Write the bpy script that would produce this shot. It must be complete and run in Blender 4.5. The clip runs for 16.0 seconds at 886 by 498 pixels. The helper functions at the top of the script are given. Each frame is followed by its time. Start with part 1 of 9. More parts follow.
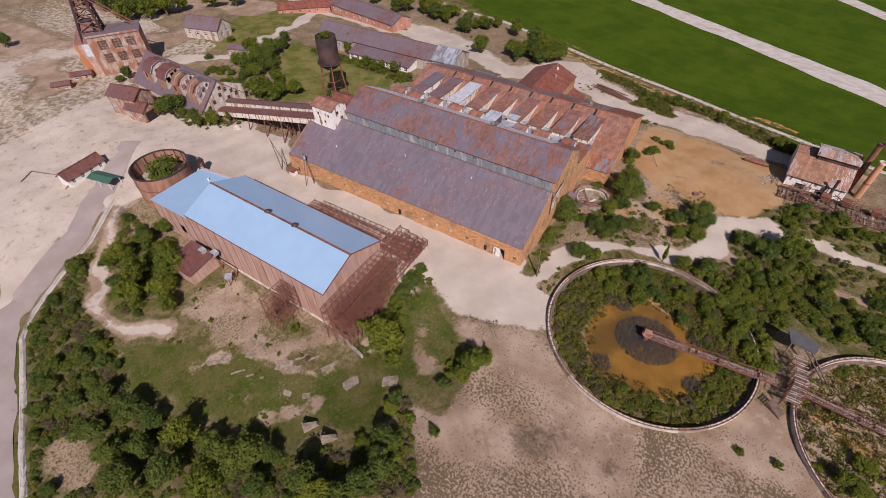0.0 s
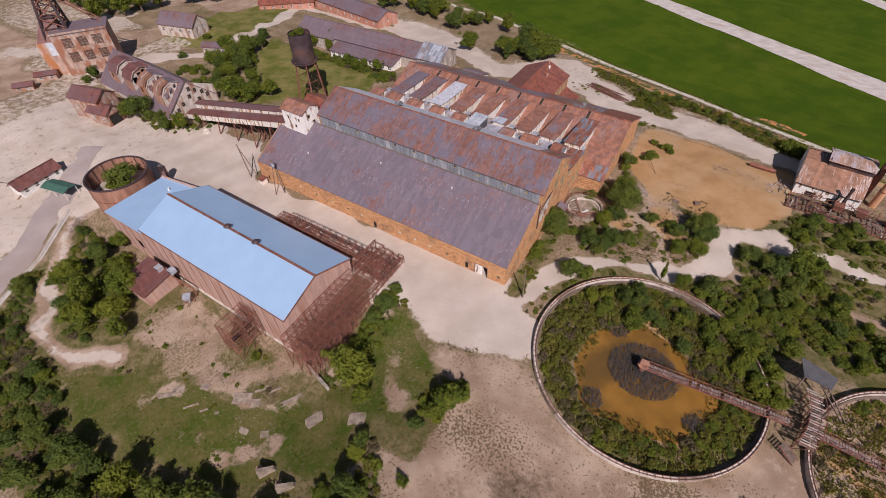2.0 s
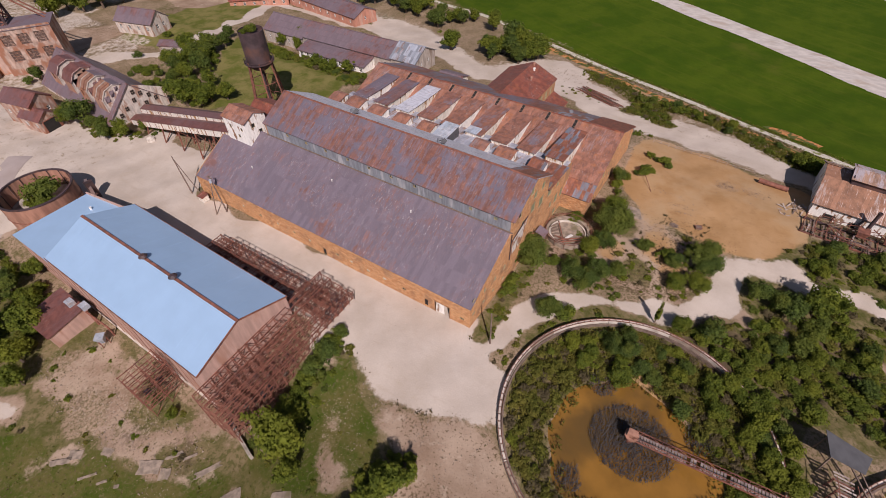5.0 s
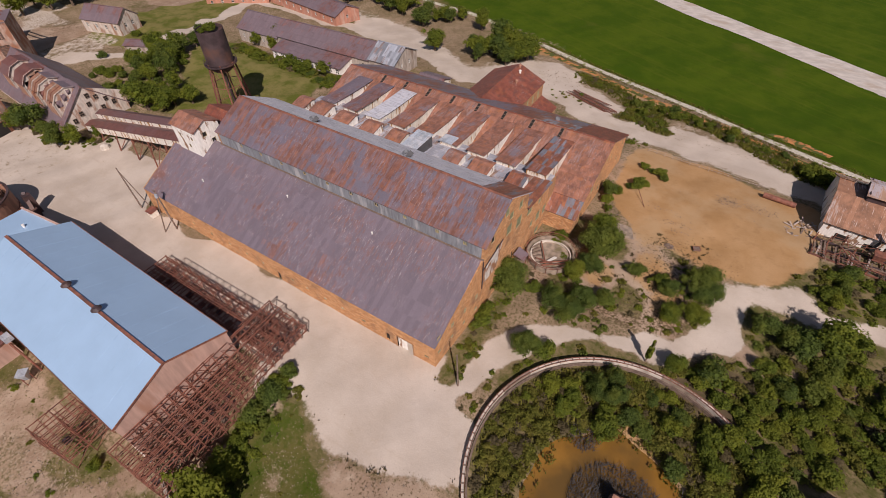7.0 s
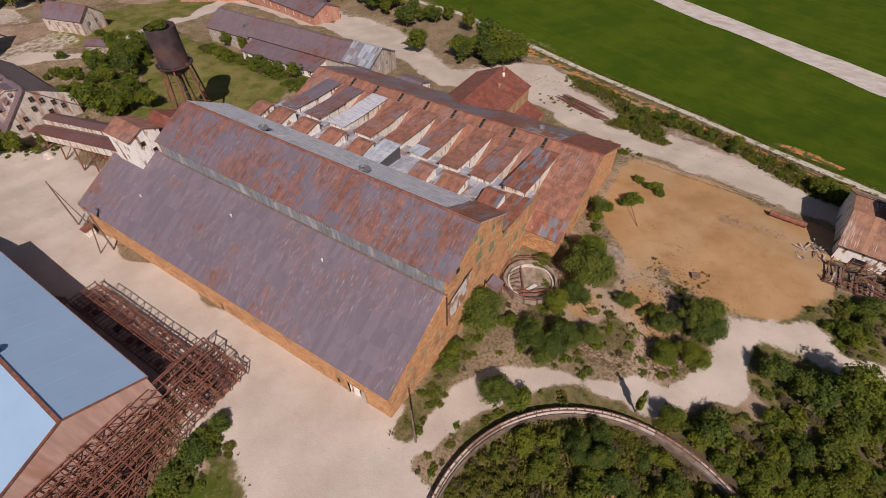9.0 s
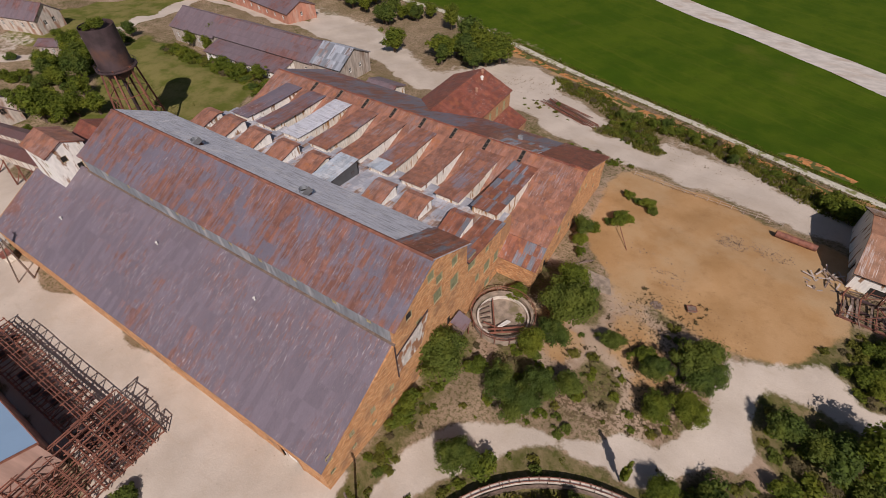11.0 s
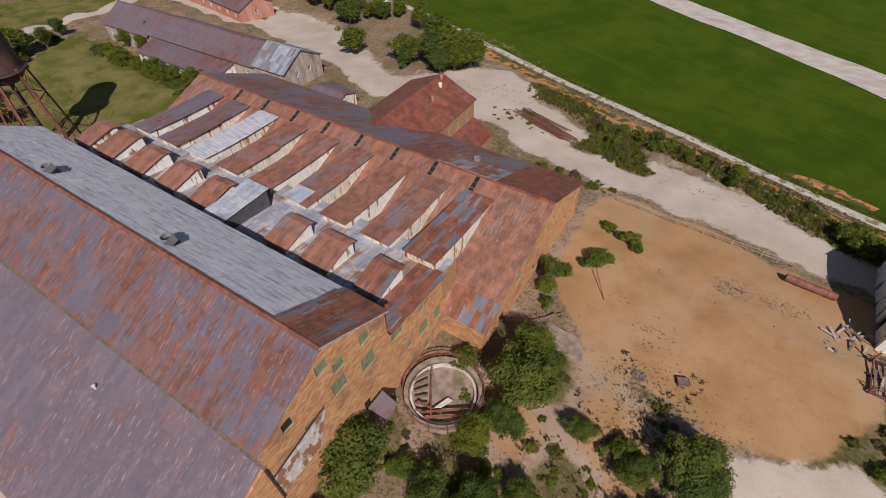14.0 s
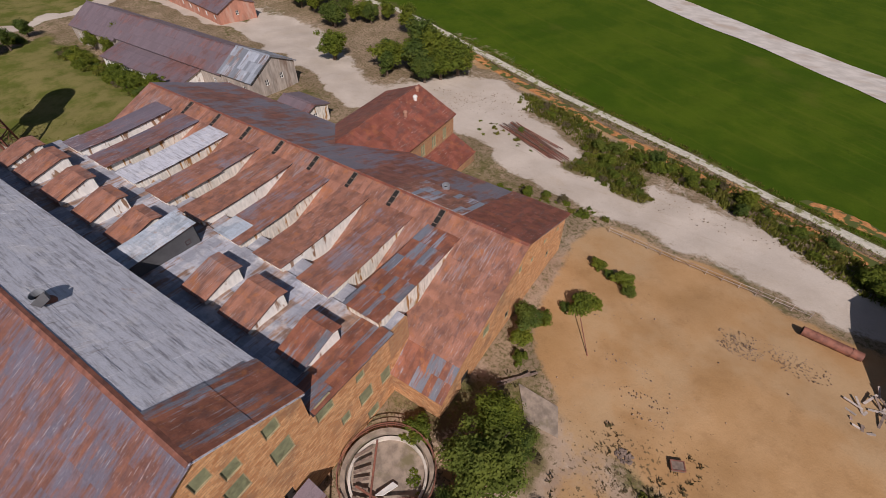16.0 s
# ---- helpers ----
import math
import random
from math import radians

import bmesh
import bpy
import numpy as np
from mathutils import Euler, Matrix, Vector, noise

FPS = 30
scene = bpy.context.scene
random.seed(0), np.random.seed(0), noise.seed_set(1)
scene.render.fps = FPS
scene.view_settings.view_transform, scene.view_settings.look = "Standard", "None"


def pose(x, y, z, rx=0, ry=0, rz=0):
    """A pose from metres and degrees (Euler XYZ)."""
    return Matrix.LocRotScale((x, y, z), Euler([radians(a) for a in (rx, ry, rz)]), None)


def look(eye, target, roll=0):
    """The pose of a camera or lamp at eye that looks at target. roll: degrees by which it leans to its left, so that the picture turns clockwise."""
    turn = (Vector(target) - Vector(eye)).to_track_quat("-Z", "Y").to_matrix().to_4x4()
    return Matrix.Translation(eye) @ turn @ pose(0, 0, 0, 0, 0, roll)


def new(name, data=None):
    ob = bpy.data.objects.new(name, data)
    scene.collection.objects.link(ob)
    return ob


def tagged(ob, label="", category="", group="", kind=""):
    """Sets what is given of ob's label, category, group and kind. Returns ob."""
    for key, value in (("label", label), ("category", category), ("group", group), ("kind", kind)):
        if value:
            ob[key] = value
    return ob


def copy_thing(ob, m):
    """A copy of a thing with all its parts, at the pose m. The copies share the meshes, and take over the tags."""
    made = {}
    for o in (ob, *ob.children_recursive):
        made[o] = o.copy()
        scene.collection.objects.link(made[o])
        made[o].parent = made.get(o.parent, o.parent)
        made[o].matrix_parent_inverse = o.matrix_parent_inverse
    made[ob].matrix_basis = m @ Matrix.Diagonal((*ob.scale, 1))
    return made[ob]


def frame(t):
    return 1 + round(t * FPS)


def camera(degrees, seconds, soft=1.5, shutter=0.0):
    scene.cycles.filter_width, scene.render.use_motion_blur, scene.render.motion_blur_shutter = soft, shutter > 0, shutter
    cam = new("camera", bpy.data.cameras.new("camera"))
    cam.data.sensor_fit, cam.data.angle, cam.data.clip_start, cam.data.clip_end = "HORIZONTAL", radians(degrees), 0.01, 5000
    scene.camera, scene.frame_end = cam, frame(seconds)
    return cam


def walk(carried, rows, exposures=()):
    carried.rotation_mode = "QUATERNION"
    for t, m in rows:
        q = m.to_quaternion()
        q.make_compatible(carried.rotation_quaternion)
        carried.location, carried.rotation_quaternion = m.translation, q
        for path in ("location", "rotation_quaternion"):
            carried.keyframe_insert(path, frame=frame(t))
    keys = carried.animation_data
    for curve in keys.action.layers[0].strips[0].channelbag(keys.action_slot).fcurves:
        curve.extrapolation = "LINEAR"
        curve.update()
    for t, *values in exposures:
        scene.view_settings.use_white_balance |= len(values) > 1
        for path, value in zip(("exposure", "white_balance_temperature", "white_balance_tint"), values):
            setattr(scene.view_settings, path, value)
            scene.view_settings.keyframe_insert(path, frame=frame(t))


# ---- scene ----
cam = camera(85.7, 16.0, soft=0.6)
PATH = [
    (0, (30.211, -84.255, 96.659), (29.441, -83.089, 95.228), -1.4),
    (0.5, (29.784, -81.055, 95.65), (29.016, -79.893, 94.215), -1.5),
    (1, (29.415, -77.779, 94.442), (28.65, -76.619, 93.004), -1.5),
    (1.5, (28.956, -74.567, 93.232), (28.192, -73.408, 91.792), -1.5),
    (2, (28.642, -71.215, 91.921), (27.877, -70.057, 90.481), -1.6),
    (2.5, (28.244, -67.846, 90.64), (27.478, -66.689, 89.199), -1.5),
    (3, (27.851, -64.515, 89.29), (27.085, -63.358, 87.849), -1.5),
    (3.5, (27.509, -61.13, 87.976), (26.744, -59.974, 86.534), -1.5),
    (4, (27.39, -57.661, 86.562), (26.622, -56.506, 85.121), -1.5),
    (6.5, (26.738, -40.356, 80.05), (25.967, -39.201, 78.611), -1.5),
    (7, (26.599, -36.828, 78.862), (25.826, -35.676, 77.421), -1.5),
    (7.5, (26.532, -33.315, 77.557), (25.757, -32.164, 76.116), -1.6),
    (8, (26.317, -29.875, 76.17), (25.541, -28.724, 74.729), -1.5),
    (8.5, (26.022, -26.513, 74.653), (25.248, -25.358, 73.215), -1.4),
    (9, (25.632, -23.123, 73.148), (24.857, -21.966, 71.713), -1.3),
    (11.5, (24.318, -5.623, 67.07), (23.549, -4.466, 65.631), -1.3),
    (12, (23.891, -2.164, 65.789), (23.126, -1.006, 64.35), -1.2),
    (12.5, (23.648, 1.163, 64.441), (22.884, 2.324, 63.003), -1.1),
    (13, (23.467, 4.415, 63.029), (22.704, 5.58, 61.593), -1.0),
    (13.5, (23.218, 7.757, 61.778), (22.458, 8.924, 60.343), -0.9),
    (14, (23.093, 11.149, 60.575), (22.334, 12.317, 59.14), -0.8),
    (14.5, (22.923, 14.649, 59.407), (22.164, 15.818, 57.972), -0.8),
    (15, (22.732, 18.122, 58.888), (21.974, 19.293, 57.454), -0.8),
    (15.5, (22.535, 21.462, 58.184), (21.777, 22.635, 56.752), -0.8),
    (16, (22.354, 24.665, 57.1), (21.57, 25.82, 55.668), -0.8),
]
walk(cam, [(t, look(eye, target, roll)) for t, eye, target, roll in PATH], exposures=[(0.0, 0.06, 6420, 24.0), (4.0, 0.06, 6400, 25.0), (6.5, 0.0, 6780, 23.0), (9.0, -0.04, 6820, 22.0), (12.5, -0.10, 6520, 17.0), (16.0, -0.08, 6480, 19.0)])

# ---- world, sun, exposure ----
SUN_DIR = Vector((0.72, -0.80, 1.02)).normalized()
world = bpy.data.worlds.new("sky")
scene.world = world
world.use_nodes = True
wn = world.node_tree
sky = wn.nodes.new("ShaderNodeTexSky")
sky.sky_type, sky.sun_disc = "NISHITA", False
sky.sun_elevation = math.asin(SUN_DIR.z)
sky.sun_rotation = math.atan2(SUN_DIR.x, SUN_DIR.y)
bg = wn.nodes["Background"]
bg.inputs["Strength"].default_value = 0.045
wn.links.new(sky.outputs["Color"], bg.inputs["Color"])
sun = new("sun", bpy.data.lights.new("sun", "SUN"))
sun.data.energy, sun.data.angle, sun.data.color = 4.15, radians(0.5), (1.0, 0.95, 0.88)
sun.matrix_world = look(SUN_DIR * 300, (0, 0, 0))

# ---- materials ----


class Nodes:
    """A material's node tree, built by short calls."""

    def __init__(self, name, rough=0.8, metal=0.0):
        self.m = bpy.data.materials.new(name)
        self.m.use_nodes = True
        self.t = self.m.node_tree
        self.b = self.t.nodes["Principled BSDF"]
        self.b.inputs["Roughness"].default_value = rough
        self.b.inputs["Metallic"].default_value = metal
        geo = self.t.nodes.new("ShaderNodeNewGeometry")
        self.pos, self.island = geo.outputs["Position"], geo.outputs["Random Per Island"]
        self.normal = geo.outputs["Normal"]
        info = self.t.nodes.new("ShaderNodeObjectInfo")
        self.rand = info.outputs["Random"]

    def link(self, a, b):
        self.t.links.new(a, b)

    def math(self, op, a, b=0.0, clamp=False):
        n = self.t.nodes.new("ShaderNodeMath")
        n.operation, n.use_clamp = op, clamp
        for k, v in enumerate((a, b)):
            if isinstance(v, (int, float)):
                n.inputs[k].default_value = v
            else:
                self.link(v, n.inputs[k])
        return n.outputs[0]

    def scaled(self, v, s):
        n = self.t.nodes.new("ShaderNodeVectorMath")
        n.operation = "MULTIPLY"
        self.link(v, n.inputs[0])
        n.inputs[1].default_value = s
        return n.outputs[0]

    def noise(self, scale, detail=3.0, at=None, stretch=None, rough=0.55):
        n = self.t.nodes.new("ShaderNodeTexNoise")
        n.inputs["Scale"].default_value = scale
        n.inputs["Detail"].default_value = detail
        n.inputs["Roughness"].default_value = rough
        at = at or self.pos
        if stretch:
            at = self.scaled(at, stretch)
        self.link(at, n.inputs["Vector"])
        return n.outputs["Fac"]

    def ramp(self, f, lo, hi):
        n = self.t.nodes.new("ShaderNodeMapRange")
        n.interpolation_type = "SMOOTHSTEP"
        n.inputs["From Min"].default_value, n.inputs["From Max"].default_value = min(lo, hi), max(lo, hi)
        if lo > hi:
            n.inputs["To Min"].default_value, n.inputs["To Max"].default_value = 1.0, 0.0
        self.link(f, n.inputs["Value"])
        return n.outputs["Result"]

    def mix(self, f, a, b, mode="MIX"):
        n = self.t.nodes.new("ShaderNodeMix")
        n.data_type, n.blend_type = "RGBA", mode
        for k, v in ((0, f), (6, a), (7, b)):
            if isinstance(v, (int, float)):
                n.inputs[k].default_value = v
            elif isinstance(v, tuple):
                n.inputs[k].default_value = (*v, 1.0)
            else:
                self.link(v, n.inputs[k])
        return n.outputs[2]

    def attr(self, name):
        n = self.t.nodes.new("ShaderNodeAttribute")
        n.attribute_name = name
        s = self.t.nodes.new("ShaderNodeSeparateColor")
        self.link(n.outputs["Color"], s.inputs["Color"])
        return s.outputs[0], s.outputs[1], s.outputs[2]

    def done(self, colour, bump=None, strength=0.4, dist=0.05, rough=None):
        if isinstance(colour, tuple):
            self.b.inputs["Base Color"].default_value = (*colour, 1.0)
        else:
            self.link(colour, self.b.inputs["Base Color"])
        if rough is not None:
            self.link(rough, self.b.inputs["Roughness"])
        if bump is not None:
            n = self.t.nodes.new("ShaderNodeBump")
            n.inputs["Strength"].default_value, n.inputs["Distance"].default_value = strength, dist
            self.link(bump, n.inputs["Height"])
            self.link(n.outputs["Normal"], self.b.inputs["Normal"])
        return self.m


def sheet_metal(name, clean, rust, amount, dirt=(0.10, 0.085, 0.08), spread=0.10, flecks=0.5, blotch=0.0, rough=0.48, relief=0.5, patch=0.09, by_sheet=0.17, streaky=0.6, spots=0.0, hatch=0.0, dashes=0.0):
    """Corrugated sheets: a tone for each sheet, rust in patches and in streaks down the slope, flaked paint in thin lines."""
    n = Nodes(name, rough, 0.0)
    n.b.inputs["Specular IOR Level"].default_value = 0.5
    r = n.math("FRACT", n.math("ADD", n.island, n.rand))
    big = n.noise(patch, 4, rough=0.6)
    streak = n.noise(1.0, 3, stretch=(2.2, 0.22, 0.22))
    fine = n.noise(2.4, 5, stretch=(1.0, 0.5, 0.5), rough=0.65)
    lines = n.noise(1.0, 3, stretch=(7.0, 0.35, 0.35))
    f = n.math("ADD", n.math("MULTIPLY", big, 1.2), n.math("MULTIPLY", streak, 0.45))
    f = n.math("ADD", f, n.math("MULTIPLY", n.math("SUBTRACT", r, 0.5), by_sheet))
    f = n.math("ADD", f, n.math("MULTIPLY", fine, 0.34))
    f = n.math("ADD", f, n.math("MULTIPLY", n.math("SUBTRACT", lines, 0.5), streaky))
    mask = n.ramp(f, 1.15 - amount * 0.62, 1.36 - amount * 0.62)
    tone = n.mix(n.ramp(r, 0.0, 1.0), tuple(c * (1 - spread * 2) for c in clean), tuple(min(1, c * (1 + spread * 2)) for c in clean))
    tone = n.mix(n.math("MULTIPLY", n.ramp(fine, 0.5, 0.75), 0.4), tone, dirt)
    rusty = n.mix(n.ramp(n.noise(0.7, 5), 0.3, 0.7), tuple(c * 0.60 for c in rust), rust)
    rusty = n.mix(n.math("MULTIPLY", n.ramp(n.math("FRACT", n.math("MULTIPLY", r, 7.7)), 0.55, 1.0), 0.45), rusty, tuple(min(1, 1.35 * c) for c in rust))
    if spots:
        rusty = n.mix(n.math("MULTIPLY", n.ramp(n.noise(0.55, 6, rough=0.7), 0.52, 0.66), spots), rusty, (0.46, 0.17, 0.06))
        rusty = n.mix(n.math("MULTIPLY", n.ramp(n.noise(1.1, 5, stretch=(1.0, 0.4, 0.4), rough=0.7), 0.50, 0.64), 0.6), rusty, (0.135, 0.075, 0.065))
    if hatch:
        rib = n.noise(1.0, 2, stretch=(2.6, 0.12, 0.12))
        mask = n.math("MULTIPLY", mask, n.math("SUBTRACT", 1.0, n.math("MULTIPLY", n.ramp(rib, 0.47, 0.58), hatch)))
    col = n.mix(mask, tone, rusty)
    if blotch:
        dark = n.noise(1.0, 5, stretch=(0.30, 2.6, 2.6), rough=0.75)
        col = n.mix(n.math("MULTIPLY", n.ramp(dark, 0.46, 0.68), blotch), col, (0.17, 0.165, 0.18))
        col = n.mix(n.math("MULTIPLY", n.ramp(n.noise(0.35, 5, rough=0.7), 0.50, 0.66), 0.5), col, (0.80, 0.78, 0.78))
        col = n.mix(n.math("MULTIPLY", n.ramp(n.noise(0.5, 5, rough=0.7), 0.63, 0.72), 0.55), col, (0.40, 0.20, 0.11))
    fleck = n.noise(1.0, 4, stretch=(11.0, 0.7, 0.7), rough=0.65)
    where = n.ramp(n.noise(0.22, 3), 0.42, 0.62)
    col = n.mix(n.math("MULTIPLY", n.math("MULTIPLY", n.ramp(fleck, 0.60, 0.70), where), flecks), col, (0.58, 0.54, 0.53))
    col = n.mix(n.math("MULTIPLY", n.ramp(n.noise(7.0, 4, rough=0.7), 0.40, 0.64), 0.45), col, n.mix(1.0, col, (0.55, 0.55, 0.58), "MULTIPLY"))
    if dashes:
        dash = n.noise(1.0, 3, stretch=(4.5, 0.75, 0.75), rough=0.6)
        dry = n.ramp(n.noise(0.10, 4), 0.36, 0.60)
        col = n.mix(n.math("MULTIPLY", n.math("MULTIPLY", n.ramp(dash, 0.54, 0.64), dry), dashes), col, (0.235, 0.108, 0.085))
        chalk = n.noise(1.0, 3, stretch=(6.5, 0.8, 0.8), rough=0.65)
        col = n.mix(n.math("MULTIPLY", n.math("MULTIPLY", n.ramp(chalk, 0.60, 0.66), dry), dashes), col, (0.52, 0.46, 0.47))
    h = n.math("ADD", n.math("MULTIPLY", lines, 0.8), fine)
    return n.done(col, h, relief, 0.05)


def masonry(name, a, b, mortar, w=0.45, h=0.25, stain=(0.16, 0.10, 0.07)):
    """Weathered block masonry, laid on the wall's own run and height."""
    n = Nodes(name, 0.9)
    sx = n.t.nodes.new("ShaderNodeSeparateXYZ")
    n.link(n.pos, sx.inputs[0])
    run = n.math("ADD", sx.outputs[0], sx.outputs[1])
    cx = n.t.nodes.new("ShaderNodeCombineXYZ")
    n.link(run, cx.inputs[0])
    n.link(sx.outputs[2], cx.inputs[1])
    br = n.t.nodes.new("ShaderNodeTexBrick")
    br.inputs["Scale"].default_value = 1.0
    br.inputs["Brick Width"].default_value, br.inputs["Row Height"].default_value = w, h
    br.inputs["Mortar Size"].default_value = 0.018
    br.inputs["Color1"].default_value, br.inputs["Color2"].default_value = (*a, 1), (*b, 1)
    br.inputs["Mortar"].default_value = (*mortar, 1)
    n.link(cx.outputs[0], br.inputs["Vector"])
    col = n.mix(n.math("MULTIPLY", n.ramp(n.noise(0.25, 4), 0.5, 0.72), 0.55), br.outputs["Color"], stain)
    col = n.mix(n.math("MULTIPLY", n.ramp(n.noise(3.0, 3), 0.5, 0.8), 0.35), col, mortar)
    return n.done(col, br.outputs["Fac"], 0.5, 0.03)


def plain(name, colour, rough=0.8, metal=0.0, vary=0.35, scale=1.2, stain=None, stretch=None, stain_at=(0.52, 0.7), object_tone=0.0):
    n = Nodes(name, rough, metal)
    f = n.noise(scale, 5, stretch=stretch)
    col = n.mix(n.ramp(f, 0.3, 0.7), tuple(c * (1 - vary) for c in colour), tuple(min(1, c * (1 + vary * 0.6)) for c in colour))
    if stain:
        col = n.mix(n.ramp(n.noise(scale * 0.4, 5, stretch=stretch), *stain_at), col, stain)
    if object_tone:
        r = n.math("FRACT", n.math("ADD", n.island, n.rand))
        col = n.mix(n.math("MULTIPLY", r, object_tone), col, tuple(c * 0.35 for c in colour))
    return n.done(col, n.noise(scale * 6, 3), 0.3, 0.03)


def foliage(name, dark, light, yellow, mood=0.55):
    """Leaves: a tone for each leaf, patches of fresh growth and a hue of its own for each plant."""
    n = Nodes(name, 0.7)
    col = n.mix(n.ramp(n.island, 0.0, 1.0), dark, light)
    col = n.mix(n.math("MULTIPLY", n.ramp(n.noise(0.35, 3), 0.46, 0.70), 0.5), col, yellow)
    hue = n.noise(0.16, 2)
    col = n.mix(n.math("MULTIPLY", n.ramp(n.math("ADD", n.math("MULTIPLY", n.rand, 0.6), n.math("MULTIPLY", hue, 0.8)), 0.62, 1.05), mood), col, yellow)
    col = n.mix(n.math("MULTIPLY", n.ramp(n.noise(0.9, 4, rough=0.7), 0.50, 0.68), 0.35), col, n.mix(1.0, col, (0.5, 0.55, 0.5), "MULTIPLY"))
    n.b.inputs["Specular IOR Level"].default_value = 0.15
    tr = n.t.nodes.new("ShaderNodeBsdfTranslucent")
    n.link(n.mix(0.5, col, light), tr.inputs["Color"])
    add = n.t.nodes.new("ShaderNodeMixShader")
    add.inputs[0].default_value = 0.48
    out = n.t.nodes["Material Output"]
    m = n.done(col)
    n.link(n.b.outputs[0], add.inputs[1])
    n.link(tr.outputs[0], add.inputs[2])
    n.link(add.outputs[0], out.inputs["Surface"])
    return m


def ground_material():
    n = Nodes("ground_cover", 1.0)
    n.b.inputs["Specular IOR Level"].default_value = 0.06
    grass, gravel, orange = n.attr("cover")
    stain, scrubby, pebbly = n.attr("wear")
    at = n.t.nodes.new("ShaderNodeAttribute")
    at.attribute_name = "cover"
    dusty = at.outputs["Alpha"]
    mown = n.t.nodes.new("ShaderNodeAttribute")
    mown.attribute_name = "wear"
    mown = mown.outputs["Alpha"]
    n1, n2, n3 = n.noise(0.12, 5), n.noise(0.8, 5), n.noise(4.0, 4)
    n4 = n.noise(0.35, 6, rough=0.7)
    speck = n.noise(1.6, 6, rough=0.75)
    tuft = n.noise(0.75, 5, rough=0.8)
    dirt = n.mix(n.ramp(n1, 0.35, 0.65), (0.23, 0.165, 0.105), (0.35, 0.255, 0.175))
    dirt = n.mix(n.math("MULTIPLY", n.ramp(speck, 0.46, 0.60), 0.8), dirt, (0.10, 0.088, 0.032))
    dirt = n.mix(n.math("MULTIPLY", n.ramp(n3, 0.55, 0.75), 0.35), dirt, (0.44, 0.35, 0.26))
    scrub = n.noise(0.45, 6, rough=0.7)
    # the mown field, with faint wheel lines along it
    turn = n.t.nodes.new("ShaderNodeMapping")
    turn.inputs["Rotation"].default_value = (0, 0, 0.42)
    n.link(n.pos, turn.inputs["Vector"])
    rows = n.noise(1.0, 4, at=turn.outputs[0], stretch=(0.02, 0.45, 1.0))
    field = n.mix(n.ramp(n.noise(0.07, 6, rough=0.65), 0.36, 0.64), (0.040, 0.077, 0.004), (0.062, 0.098, 0.006))
    field = n.mix(n.math("MULTIPLY", n.ramp(rows, 0.52, 0.68), 0.40), field, (0.085, 0.108, 0.010))
    field = n.mix(n.math("MULTIPLY", n.ramp(n.noise(0.55, 6, rough=0.75), 0.56, 0.70), 0.45), field, (0.030, 0.058, 0.004))
    field = n.mix(n.math("MULTIPLY", n.ramp(n.noise(0.03, 4), 0.60, 0.72), 0.35), field, (0.11, 0.105, 0.020))
    # meadow, lawn and weedy ground
    lawn = n.mix(n.ramp(n.noise(0.16, 5, rough=0.65), 0.35, 0.62), (0.105, 0.118, 0.024), (0.200, 0.175, 0.062))
    weedy = n.mix(n.ramp(n.noise(0.22, 6, rough=0.7), 0.35, 0.64), (0.105, 0.098, 0.034), (0.215, 0.165, 0.088))
    weedy = n.mix(n.math("MULTIPLY", n.ramp(tuft, 0.47, 0.60), 0.7), weedy, (0.068, 0.078, 0.016))
    mead = n.mix(n.ramp(n.noise(0.11, 6, rough=0.7), 0.36, 0.62), (0.055, 0.082, 0.010), (0.120, 0.106, 0.034))
    mead = n.mix(n.math("MULTIPLY", n.ramp(tuft, 0.50, 0.62), 0.55), mead, (0.052, 0.080, 0.009))
    mead = n.mix(n.math("MULTIPLY", n.ramp(speck, 0.53, 0.64), 0.6), mead, (0.21, 0.165, 0.095))
    green = n.mix(n.ramp(mown, 0.35, 0.65), weedy, lawn)
    green = n.mix(n.ramp(grass, 0.86, 0.90), green, mead)
    green = n.mix(n.ramp(grass, 0.97, 0.99), green, field)
    pale = n.mix(n.ramp(n1, 0.3, 0.7), (0.470, 0.398, 0.330), (0.565, 0.490, 0.418))
    pale = n.mix(n.math("MULTIPLY", n.ramp(n4, 0.5, 0.72), 0.35), pale, (0.45, 0.36, 0.27))
    pale = n.mix(n.math("MULTIPLY", n.ramp(n3, 0.55, 0.75), 0.25), pale, (0.66, 0.59, 0.51))
    pale = n.mix(n.math("MULTIPLY", n.ramp(n.noise(0.5, 3, stretch=(0.25, 1.6, 1.0)), 0.6, 0.72), 0.25), pale, (0.41, 0.325, 0.245))
    pale = n.mix(n.math("MULTIPLY", n.ramp(n.noise(0.045, 5), 0.50, 0.66), 0.30), pale, (0.60, 0.53, 0.47))
    tan = n.mix(n.ramp(n1, 0.3, 0.7), (0.375, 0.218, 0.098), (0.460, 0.285, 0.145))
    tan = n.mix(n.math("MULTIPLY", n.ramp(n4, 0.48, 0.72), 0.40), tan, (0.275, 0.155, 0.070))
    tan = n.mix(n.math("MULTIPLY", n.ramp(n.noise(0.06, 5), 0.48, 0.64), 0.75), tan, (0.42, 0.285, 0.160))
    tan = n.mix(n.math("MULTIPLY", n.ramp(speck, 0.64, 0.72), 0.5), tan, (0.17, 0.11, 0.065))
    dust = n.mix(n.ramp(n1, 0.3, 0.7), (0.29, 0.200, 0.138), (0.43, 0.325, 0.240))
    dust = n.mix(n.math("MULTIPLY", n.ramp(n.noise(0.09, 4), 0.52, 0.68), 0.35), dust, (0.25, 0.172, 0.115))
